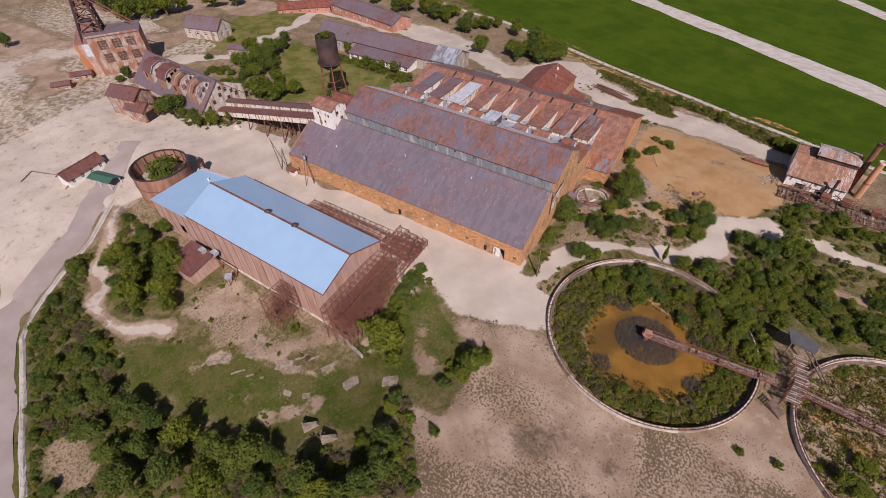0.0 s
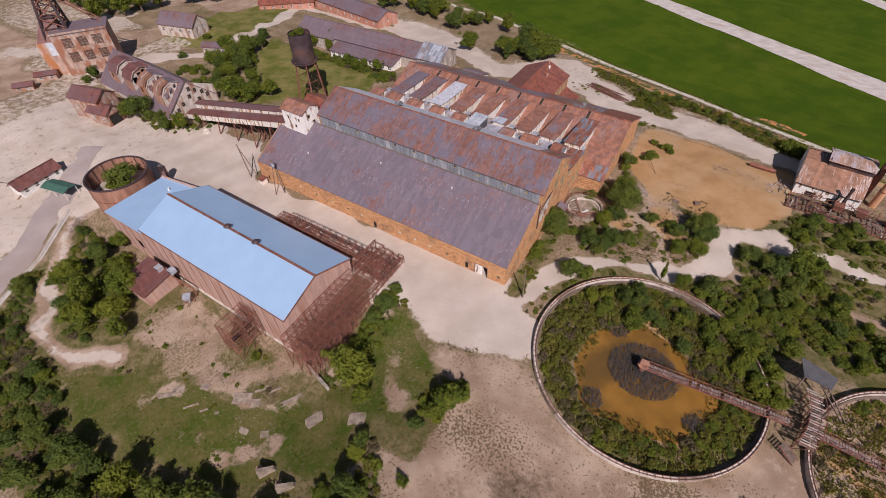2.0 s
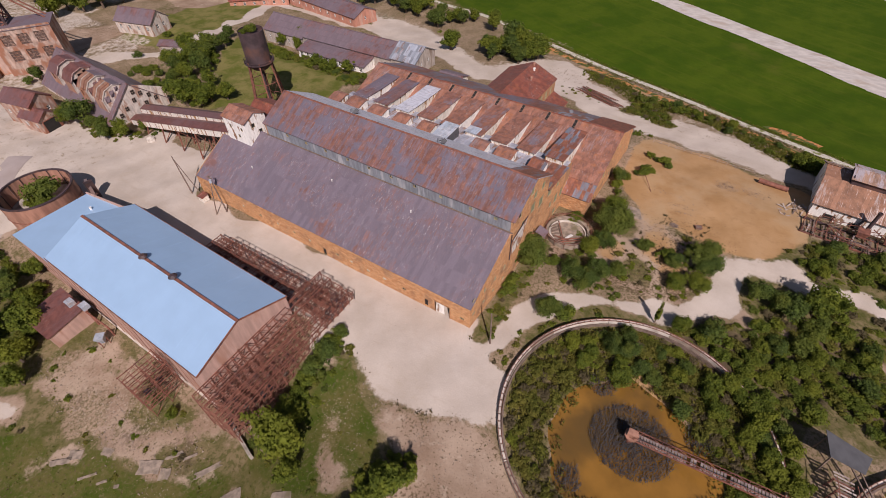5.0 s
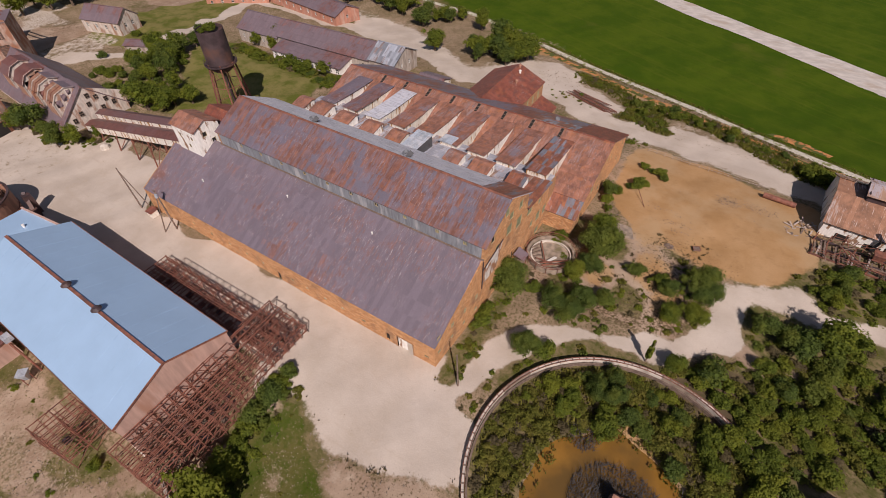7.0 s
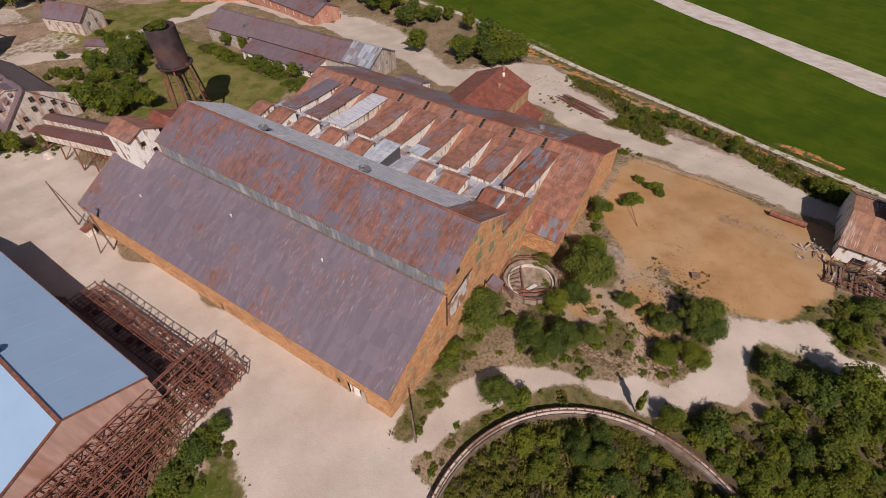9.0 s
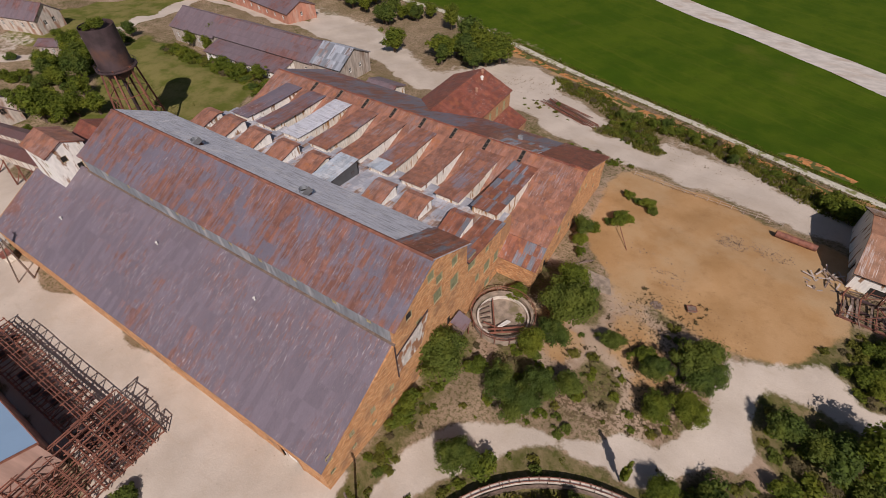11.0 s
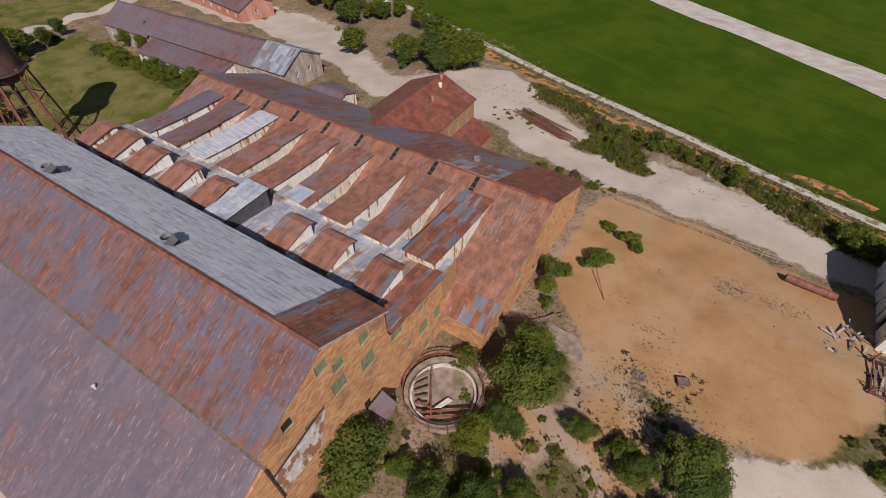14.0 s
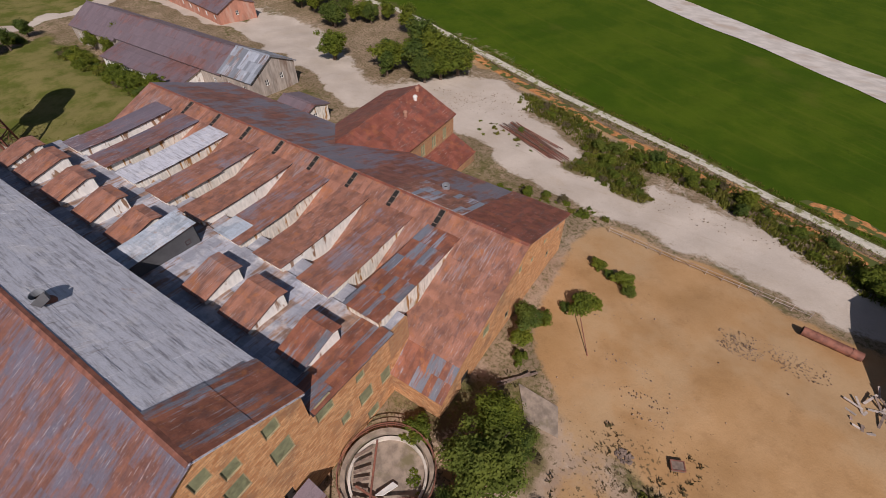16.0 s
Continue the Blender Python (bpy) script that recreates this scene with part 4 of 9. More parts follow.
    dusty[east_s] = 0.6
    scrubby[east_s] = np.clip(0.85 + 0.3 * wobble(X, Y, 0.2, 53), 0, 1)[east_s]
    stain[east_s] = np.maximum(stain, np.clip(0.22 + 0.35 * wobble(X, Y, 0.15, 54), 0, 0.6))[east_s]
    # darker ground throughout the jungle and in patches of the brush
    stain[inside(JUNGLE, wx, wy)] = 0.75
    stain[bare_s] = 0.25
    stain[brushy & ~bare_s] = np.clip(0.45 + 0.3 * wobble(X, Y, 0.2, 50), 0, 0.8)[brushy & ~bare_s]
    scrub_zone = (X > 2) & (X < 44) & (Y > 26) & (Y < 66) & (gravel < 0.5)
    scrubby[scrub_zone] = np.clip(0.62 - 0.045 * np.maximum(Y - 48, 0) + 0.3 * wobble(X, Y, 0.2, 48), 0, 1)[scrub_zone]
    far_w = (X < -195) & (Y < 60)
    scrubby[far_w] = np.clip(0.25 + 0.4 * wobble(X, Y, 0.07, 49), 0, 0.8)[far_w]
    scrubby[mid | mead] = np.maximum(scrubby, 0.35)[mid | mead]
    pebbly[mid] = 0.42
    stain[mid] = np.clip(0.22 + 0.35 * wobble(X, Y, 0.3, 52), 0, 0.6)[mid]
    pebbly[rubble] = 0.62
    pebbly[slope_g] = np.clip(0.3 + 0.5 * wobble(X, Y, 0.3, 51), 0, 0.8)[slope_g]
    stain = np.maximum(stain, 0.55 * np.clip(1.4 - np.hypot((X - 39.5) / 6.5, (Y - 79.3) / 1.3), 0, 1))
    pebbly[inside(ROADN, X + 3, Y - 6) & ~inside(ROADN, X, Y)] = 0.6
    soft = (X > -20) & (X < 60) & (Y < -8) & (Y > -34)
    for _ in range(7):
        for f in (gravel, dusty):
            g = f.copy()
            g[1:-1, 1:-1] = (f[1:-1, 1:-1] * 2 + f[:-2, 1:-1] + f[2:, 1:-1] + f[1:-1, :-2] + f[1:-1, 2:]) / 6
            f[soft] = g[soft]
    mown = (inside(LAWN, wx, wy) | inside(LAWNW, wx, wy)).astype(float)
    sand = (X > 2) & (X < 60) & (Y > 46) & (Y < 98)
    for _ in range(6):
        for f in (orange, dusty, gravel):
            g = f.copy()
            g[1:-1, 1:-1] = (f[1:-1, 1:-1] * 2 + f[:-2, 1:-1] + f[2:, 1:-1] + f[1:-1, :-2] + f[1:-1, 2:]) / 6
            f[sand] = g[sand]
    for f in (grass, gravel, orange, dusty, stain, scrubby, pebbly, mown):
        for _ in range(2):
            f[1:-1, 1:-1] = (f[1:-1, 1:-1] * 2 + f[:-2, 1:-1] + f[2:, 1:-1] + f[1:-1, :-2] + f[1:-1, 2:]) / 6
    Z = ground_z(X, Y) + 0.12 * wobble(X, Y, 0.4, 5) * (np.abs(X) < 300) - 0.05
    for c in (THICK1, THICK2):
        d = np.hypot(X - c[0], Y - c[1])
        Z = np.where(d < c[2] - 0.6, -0.45 + 0.1 * wobble(X, Y, 0.5, 6), Z)
    bowl = inside(POND, X, Y)
    Z = np.where(bowl, -0.95 + 0.22 * wobble(X, Y, 0.55, 23), Z)
    near = np.hypot(X - THICK1[0], Y - THICK1[1]) < 19
    for _ in range(4):
        Q = Z.copy()
        Q[1:-1, 1:-1] = (Z[1:-1, 1:-1] * 2 + Z[:-2, 1:-1] + Z[2:, 1:-1] + Z[1:-1, :-2] + Z[1:-1, 2:]) / 6
        Z = np.where(near, Q, Z)
    nx, ny = len(xs), len(ys)
    idx = np.arange(nx * ny).reshape(ny, nx)
    faces = np.stack([idx[:-1, :-1], idx[:-1, 1:], idx[1:, 1:], idx[1:, :-1]], -1).reshape(-1, 4)
    me = bpy.data.meshes.new("ground")
    me.from_pydata(np.stack([X, Y, Z], -1).reshape(-1, 3), [], faces)
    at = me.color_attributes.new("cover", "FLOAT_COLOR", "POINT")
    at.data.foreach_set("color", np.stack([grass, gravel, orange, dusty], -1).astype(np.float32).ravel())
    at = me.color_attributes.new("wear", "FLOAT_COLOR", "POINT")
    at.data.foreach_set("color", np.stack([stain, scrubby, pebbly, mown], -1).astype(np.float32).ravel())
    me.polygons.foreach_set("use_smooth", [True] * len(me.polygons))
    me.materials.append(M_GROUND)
    tagged(new("ground", me), "sandy ground with grass, gravel yards and scrub", "ground", kind="structure")
    return grass, gravel, orange, xs, ys


COVER = build_ground()


def ribbon(name, left, right, mat, label, up=0.06, cuts=24):
    """A road laid on the ground between two edge lines."""
    def along(line, n):
        pts = [Vector((*p, 0)) for p in line]
        d = [0]
        for a, b in zip(pts, pts[1:]):
            d.append(d[-1] + (b - a).length)
        out = []
        for k in range(n + 1):
            s = d[-1] * k / n
            j = max(i for i in range(len(pts)) if d[i] <= s + 1e-6)
            j = min(j, len(pts) - 2)
            out.append(pts[j].lerp(pts[j + 1], (s - d[j]) / (d[j + 1] - d[j])))
        return out

    a, b = along(left, cuts), along(right, cuts)
    m = Mesh()
    rnd = random.Random(7)
    w = 5
    grid = []
    for k, (p, q) in enumerate(zip(a, b)):
        row = []
        for j in range(w):
            r = p.lerp(q, j / (w - 1) + (rnd.uniform(-0.06, 0.06) if j in (0, w - 1) else 0))
            row.append((r.x, r.y, gz(r.x, r.y) + up + (0.05 if 0 < j < w - 1 else -0.06)))
        grid.append(row)
    m.v = [p for row in grid for p in row]
    m.f = [(k * w + j, k * w + j + 1, (k + 1) * w + j + 1, (k + 1) * w + j) for k in range(cuts) for j in range(w - 1)]
    return single(name, m, mat, label, "road", kind="structure", smooth=True)


def offset(line, d):
    out = []
    for k, p in enumerate(line):
        a, b = Vector(line[max(0, k - 1)]), Vector(line[min(len(line) - 1, k + 1)])
        t = (b - a).normalized()
        out.append((p[0] - t.y * d, p[1] + t.x * d))
    return out


def stretched(line, d0, d1):
    a, b = Vector(line[0]), Vector(line[-1])
    t0, t1 = (a - Vector(line[1])).normalized(), (b - Vector(line[-2])).normalized()
    return [tuple(a + t0 * d0)] + list(line) + [tuple(b + t1 * d1)]


ribbon("road", stretched(RUN_A, 250, 250), stretched(RUN_B, 250, 250), M_RUNWAY, "pale gravel airstrip across the green field", 0.10, 60)
RUN2L = stretched(RUN2, 200, 200)
ribbon("road", offset(RUN2L, -5), offset(RUN2L, 5), M_RUNWAY, "pale gravel track through the green field", 0.10, 30)
STRIP_L = stretched(STRIP, 160, 120)
ribbon("road", offset(STRIP_L, -1.3), offset(STRIP_L, 1.3), M_TRACK, "narrow white gravel track beside the field", 0.10, 90)
ribbon("bank", offset(BANK_LINE, -1.0), offset(BANK_LINE, 1.5), M_CLAY, "raw orange clay bank beside the track", 0.10, 120)
ribbon("bank", [(40, 123.2), (45, 121.4), (50, 119.8), (57, 118.4)], [(42, 125.2), (47, 125.0), (52, 123.2), (58, 120.0)], M_CLAY, "bare orange clay patch in the field", 0.06, 14)
LANE_L = stretched(LANE2, 30, 60)
ribbon("road", offset(LANE_L, -1.5), offset(LANE_L, -9.5), M_ASPHALT, "pinkish grey lane along the fence", 0.08, 50)

# ---- the mill: a long block building in two stepped halves ----
mill = thing("mill_building", label="long orange block mill with rusting stepped metal roofs", category="building")
WX = -86.0


def mill_walls():
    def south(u, d, z):
        return (u, d, z)

    def skew(y):
        return 0.03 * max(0.0, 15.9 - y)

    win = [(-68.8, 2.9), (-62.5, 2.7), (-56.3, 2.6), (-50.6, 2.5), (-45.4, 2.4), (-36.6, 2.3), (-32.4, 2.2), (-27.4, 2.1), (-22.7, 2.1), (-17.3, 2.0), (-2.4, 1.8)]
    holes = [(x - 0.5, x + 0.5, z - 0.45, z + 0.45) for x, z in win]
    doors = [(-41.5, -40.3, -0.2, 2.2), (-11.9, -10.9, 0.1, 2.4), (-9.0, -5.4, -0.2, 3.4), (-83.2, -82.3, -0.2, 2.0)]
    part("wall", wall([(WX, 6.35), (-0.5, 6.35)], holes + doors, 0.45, lambda u: -1.2, south), M_BRICK, mill)
    for k, (x, z) in enumerate(win):
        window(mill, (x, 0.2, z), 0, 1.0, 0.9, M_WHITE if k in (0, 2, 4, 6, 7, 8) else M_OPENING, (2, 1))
    for a, b, z0, z1 in doors:
        m = Mesh()
        if b - a > 2:
            m.box(a, a + 2.1, 0.22, 0.32, z0, z1)
            d = part("door", m, M_WHITEWALL, mill, "half-open pale sliding door")
            for k in range(5):
                part("batten", Mesh().box(a + 0.1 + k * 0.42, a + 0.14 + k * 0.42, 0.18, 0.22, z0, z1), M_WHITEWALL, d)
            part("door_frame", Mesh().box(a - 0.2, a, -0.08, 0.3, z0, z1 + 0.25).box(b, b + 0.2, -0.08, 0.3, z0, z1 + 0.25).box(a, b, -0.08, 0.3, z1, z1 + 0.25), M_BRICK_DARK, d)
        else:
            m.box(a, b, 0.3, 0.38, z0, z1).box(a + 0.1, b - 0.1, 0.26, 0.3, z0 + 0.2, z0 + 1.0).box(a + 0.1, b - 0.1, 0.26, 0.3, z0 + 1.15, z1 - 0.15)
            part("door", m, M_OPENING, mill, "dark plank door")
    # east gable of the southern half
    east = [(0.0, 6.35), (15.9, 14.7), (15.9001, 18.0), (25.1, 22.7), (34.4, 17.6), (34.4001, 13.1), (46.3, 11.8)]
    ew = [(1.7, 7.0), (5.8, 6.6), (10.0, 6.2), (14.1, 6.1)]
    low = [(1.5, 3.4), (5.6, 3.1), (9.7, 2.7), (13.9, 2.5)]
    up = [(24.8, 19.6, 1.7, 1.9), (26.8, 17.3, 1.7, 1.9), (30.9, 17.1, 1.7, 2.0), (19.4, 17.0, 1.4, 1.6), (26.2, 14.1, 2.2, 2.6), (30.8, 12.6, 2.4, 2.8), (36.1, 11.9, 2.4, 2.8), (41.3, 10.5, 1.4, 1.4),
          (38.1, 6.2, 1.4, 1.8), (41.5, 6.0, 2.2, 2.6), (45.0, 5.4, 1.8, 2.6), (42.0, 1.2, 2.0, 2.0), (21.5, 13.0, 1.5, 1.8)]
    holes = [(y - 0.5, y + 0.5, z - 0.7, z + 0.7) for y, z in ew] + [(y - 0.5, y + 0.5, z - 0.5, z + 0.5) for y, z in low]
    holes += [(y - w / 2, y + w / 2, z - h / 2, z + h / 2) for y, z, w, h in up]
    holes += [(28.6, 29.8, 3.0, 5.6)]
    part("wall", wall(east, holes, 0.45, lambda u: -1.2, lambda u, d, z: (-d - skew(u), u, z)), M_BRICK, mill)
    for y, z in ew:
        window(mill, (-0.09 - skew(y), y, z), 90, 1.0, 1.4, M_GREENPANE, (2, 2))
    for y, z in low:
        window(mill, (-0.09 - skew(y), y, z), 90, 1.0, 1.0, M_GREENPANE, (2, 1))
    for k, (y, z, w, h) in enumerate(up):
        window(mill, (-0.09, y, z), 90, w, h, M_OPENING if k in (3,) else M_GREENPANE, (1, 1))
    # a panel fills the doorway; the unlit inside is put into its colour
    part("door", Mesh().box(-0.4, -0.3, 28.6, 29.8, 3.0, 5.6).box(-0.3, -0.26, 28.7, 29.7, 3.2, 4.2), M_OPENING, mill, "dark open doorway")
    # peeling whitewashed patch with its downpipe
    part("whitewash_panel", Mesh().slab([(0.06, 15.8, 7.6), (0.06, 21.5, 7.8), (0.06, 23.6, 13.2), (0.06, 22.6, 13.6), (0.06, 15.8, 11.6)], 0.05), M_PANEL, mill, "peeling white-painted patch")
    m = Mesh().beam((0.2, 15.6, 14.6), (0.2, 15.6, 7.0), 0.16).beam((0.2, 15.6, 12.2), (0.2, 23.4, 14.0), 0.14)
    part("downpipe", m, M_DARKSTEEL, mill)
    # other faces
    part("wall", wall([(0.0, 6.35), (15.9, 14.7)], [], 0.45, lambda u: -3.0, lambda u, d, z: (WX + d, u, z)), M_BRICK_DARK, mill)
    part("wall", wall([(15.9, 18.0), (25.1, 22.7), (34.4, 17.6), (34.4001, 13.1), (46.3, 11.8)], [], 0.45, lambda u: -3.0, lambda u, d, z: (-72.0 + d, u, z)), M_BRICK_DARK, mill)
    part("wall", wall([(WX, 14.6), (-72.0, 14.6)], [], 0.3, lambda u: -3.0, lambda u, d, z: (u, 16.2 - d, z)), M_BRICK_DARK, mill)
    part("wall", wall([(-72.0, 11.8), (0, 11.8)], [], 0.45, lambda u: -1.0, lambda u, d, z: (u, 46.3 - d, z)), M_BRICK_DARK, mill)
    # northern half
    def nb(y):
        return 4.7 + (y - 46.0) * 0.67 if y < 50 else 7.4 + (y - 50) * 0.374 if y < 66.3 else 13.5 - (y - 66.3) * 0.41

    def foot(y):
        return -0.8 - 3.2 * min(1, max(0, (y - 48) / 26))

    nw = [(52.0, 7.0, 1.6, 1.6, 1), (57.0, 5.6, 1.7, 2.0, 0), (60.6, 9.2, 1.0, 1.2, 0), (65.8, 9.2, 1.0, 1.6, 0), (69.7, 7.6, 1.0, 1.2, 0), (76.0, 3.4, 1.2, 1.3, 1), (73.9, 7.8, 0.9, 1.0, 0), (82.0, 2.0, 1.2, 1.2, 1), (63.1, 2.2, 1.2, 1.6, 1), (79.0, 6.2, 0.9, 1.0, 0)]
    nd = [(51.0, 53.2, -0.8, 2.4, 0), (71.2, 73.8, -3.6, -0.8, 1), (75.4, 78.0, -3.8, -0.6, 1), (80.2, 81.6, -3.9, -1.2, 0)]
    holes = [(y - w / 2, y + w / 2, z - h / 2, z + h / 2) for y, z, w, h, k in nw] + [d[:4] for d in nd]
    prof = [(46.0, nb(46.0)), (50.0, nb(50.0)), (66.3, 13.5), (82.0, nb(82.0))]
    part("wall", wall(prof, holes, 0.45, foot, lambda u, d, z: (7.0 - d, u, z)), M_BRICK, mill)
    for y, z, w, h, k in nw:
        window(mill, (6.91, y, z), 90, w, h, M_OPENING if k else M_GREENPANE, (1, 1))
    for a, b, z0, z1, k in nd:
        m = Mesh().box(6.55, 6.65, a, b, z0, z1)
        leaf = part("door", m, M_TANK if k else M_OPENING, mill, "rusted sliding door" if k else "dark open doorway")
        for q in range(4 if k else 0):
            part("batten", Mesh().box(6.65, 6.70, a + 0.1 + (b - a) * q / 4, a + 0.2 + (b - a) * q / 4, z0, z1), M_STEEL, leaf)
    part("wall", wall([(46.3, 7.0), (50.2, 7.4)], [], 0.3, lambda u: -1.2, lambda u, d, z: (0.05 - d, u, z)), M_BRICK, mill)
    part("wall", wall([(0.0, 4.7), (7.0, 4.7)], [], 0.4, lambda u: -1.2, lambda u, d, z: (u, 46.0 + d, z)), M_BRICK, mill)
    part("wall", wall([(-74.0, nb(82)), (7.0, nb(82))], [], 0.45, lambda u: -5.0, lambda u, d, z: (u, 82.0 - d, z)), M_BRICK_DARK, mill)
    part("wall", wall([(46.6, nb(50)), (50.0, nb(50)), (66.3, 13.5), (82.0, nb(82.0))], [], 0.45, lambda u: -5.0, lambda u, d, z: (-74.0 + d, u, z)), M_BRICK_DARK, mill)


mill_walls()


def slope(name, x0, x1, y0, z0, y1, z1, deck, mat, single_from=None, seed=0, length=3.0, width=0.95, over=0.25, depth=0.05, skip=None):
    """A mill roof slope from the eave (y0, z0) up to (y1, z1), with its deck and sheets."""
    d = part(name, Mesh().slab([(x0, y0, z0), (x1, y0, z0), (x1, y1, z1), (x0, y1, z1)] if y1 > y0 else [(x1, y0, z0), (x0, y0, z0), (x0, y1, z1), (x1, y1, z1)], 0.2), deck, mill)
    if y1 > y0:
        roof_sheets(d, (x0 - over, y0, z0), (x1 - x0 + 2 * over, 0, 0), (0, y1 - y0, z1 - z0), mat, width, length, single_from, depth=depth, seed=seed, skip=skip)
    else:
        roof_sheets(d, (x1 + over, y0, z0), (x0 - x1 - 2 * over, 0, 0), (0, y1 - y0, z1 - z0), mat, width, length, single_from, depth=depth, seed=seed, skip=skip)
    return d


slope("aisle_roof", WX + 0.6, -0.45, -0.15, 6.3, 15.9, 14.85, M_DARKSTEEL, M_ROOF, 0.84, 1, over=0.15)
slope("upper_roof", -72.2, 0.3, 15.6, 18.0, 25.1, 22.95, M_DARKSTEEL, M_ROOF_MID, 0.86, 2)
slope("north_roof", -72.2, 0.3, 34.6, 17.75, 25.1, 22.97, M_DARKSTEEL, M_ROOF_PALE, None, 3, length=1.9, width=0.9, depth=0.02)
slope("gutter_roof", -72.0, 0.3, 47.0, 11.9, 34.6, 13.2, M_DARKSTEEL, M_VALLEY, None, 4, length=3.0, skip=lambda p: p.x > -3.2)
part("ridge_cap", Mesh().slab([(-72.3, 24.75, 22.92), (0.4, 24.75, 22.92), (0.4, 25.1, 23.12), (-72.3, 25.1, 23.12)], 0.05).slab([(0.4, 25.45, 22.92), (-72.3, 25.45, 22.92), (-72.3, 25.1, 23.12), (0.4, 25.1, 23.12)], 0.05), M_STEEL, mill)
# rust sheets along the east verge of the two northern slopes
v = part("verge_sheets", Mesh().slab([(0.35, 34.5, 17.85), (-6.6, 34.5, 17.85), (-5.4, 25.4, 22.87), (0.35, 25.4, 22.87)], 0.04), M_ROOF_PATCH, mill, "rust and blue patched sheets")
roof_sheets(v, (0.4, 34.7, 17.78), (-6.4, 0, 0), (0, -9.4, 5.18), M_ROOF_PATCH, 0.6, 5.0, seed=9)
part("valley_wall", wall([(-72.0, 17.6), (-0.47, 17.6)], [], 0.25, lambda u: 12.9, lambda u, d, z: (u, 34.4 - d, z)), M_DARKWALL, mill, "dark boarded wall above the valley")
roof_sheets(v, (0.4, 46.9, 12.05), (-4.4, 0, 0), (0, -12.0, 1.25), M_ROOF_PATCH, 0.6, 3.4, seed=10)
# clerestory wall of the southern half
part("clerestory", wall([(-71.5, 17.95), (-0.47, 17.95)], [(x - 0.45, x + 0.45, 16.5, 17.4) for x in (-64, -57.5, -51, -44, -37.5, -31, -24.5, -17.5, -10, -4)], 0.25, lambda u: 14.5, lambda u, d, z: (u, 15.9 + d, z)), M_CLAD, mill)
for x in (-64, -57.5, -51, -44, -37.5, -31, -24.5, -17.5, -10, -4):
    window(mill, (x, 16.05, 16.95), 0, 0.9, 0.9, M_OPENING if x not in (-17.5, -10, -4) else M_GREENPANE, (2, 1))
part("ledge", Mesh().box(-72.1, 0.2, 15.55, 15.9, 14.86, 14.98), M_WOOD, mill)

# the northern half's roof: the long slope with its wedge monitors
NS = lambda y: 7.45 + (y - 50) * 0.374
slope("porch_roof", 0.2, 7.3, 45.7, 4.6, 50.0, 7.5, M_DARKSTEEL, M_ROOF_PATCH, 0.0, 5, length=2.2)
slope("long_roof", -74.2, 7.3, 49.6, 7.35, 66.3, 13.6, M_DARKSTEEL, M_ROOF_RUST, 0.90, 6)
slope("back_roof", -74.2, 7.3, 82.4, 6.85, 66.3, 13.62, M_DARKSTEEL, M_ROOF_BACK, None, 7)
part("ridge_cap", Mesh().slab([(-74.3, 66.0, 13.62), (7.4, 66.0, 13.62), (7.4, 66.3, 13.78), (-74.3, 66.3, 13.78)], 0.05), M_ROOF_RED, mill)
pr = part("patch_roof", Mesh().slab([(-2.6, 72.5, 11.18), (-14, 72.5, 11.18), (-14, 66.6, 13.62), (-2.6, 66.6, 13.62)], 0.04), M_ROOF_GALV, mill, "grey-blue patched sheets")
roof_sheets(pr, (-2.6, 72.6, 11.30), (-11.4, 0, 0), (0, -6.0, 2.46), M_ROOF_BLUEPATCH, 0.9, 2.2, seed=52)
pr = part("end_roof", Mesh().slab([(7.5, 82.3, 7.05), (-2.6, 82.3, 7.05), (-2.6, 66.5, 13.66), (7.5, 66.5, 13.66)], 0.04), M_ROOF_RED, mill, "deep red rusted sheets")
roof_sheets(pr, (7.5, 82.4, 7.1), (-10.1, 0, 0), (0, -15.8, 6.6), M_ROOF_RED, 0.9, 3.2, seed=53)


def TROUGH(y):
    """The swept floor between two monitors: it leaves the slope and levels out towards the valley."""
    t = min(1.0, max(0.0, (61.5 - y) / 14.5))
    return NS(61.5) - 0.374 * (61.5 - y) * (1 - t) ** 1.2 - 1.35 * math.sin(math.pi * t) if y < 61.5 else NS(y)


def trough(k):
    """The curved sheets of the floor beside monitor k, towards the east."""
    xa, xb = -1.4 - 7.82 * k + 0.02, -1.4 - 7.82 * (k - 1) - (4.6 if k > 1 else 4.8) - 0.02
    ys = [46.8 + 14.9 * j / 8 for j in range(9)]
    floor = Mesh()
    floor.v = [p for y in ys for p in ((xa, y, TROUGH(y)), (xb, y, TROUGH(y)), (xa, y, TROUGH(y) - 0.12), (xb, y, TROUGH(y) - 0.12))]
    for j in range(8):
        a, b = 4 * j, 4 * j + 4
        floor.f += [(a, a + 1, b + 1, b), (a + 2, b + 2, b + 3, a + 3), (a, b, b + 2, a + 2), (a + 1, a + 3, b + 3, b + 1)]
    floor.f += [(0, 2, 3, 1), (32, 33, 35, 34)]
    tr = part("trough", floor, M_DARKSTEEL, mill, "curved rusted valley floor")
    for j in range(8):
        roof_sheets(tr, (xa, ys[j], TROUGH(ys[j])), (xb - xa, 0, 0), (0, ys[j + 1] - ys[j], TROUGH(ys[j + 1]) - TROUGH(ys[j])), M_VALLEY if j < 2 else M_ROOF_RUST, 1.05, 3.0, seed=200 + 9 * k + j, depth=0.03)


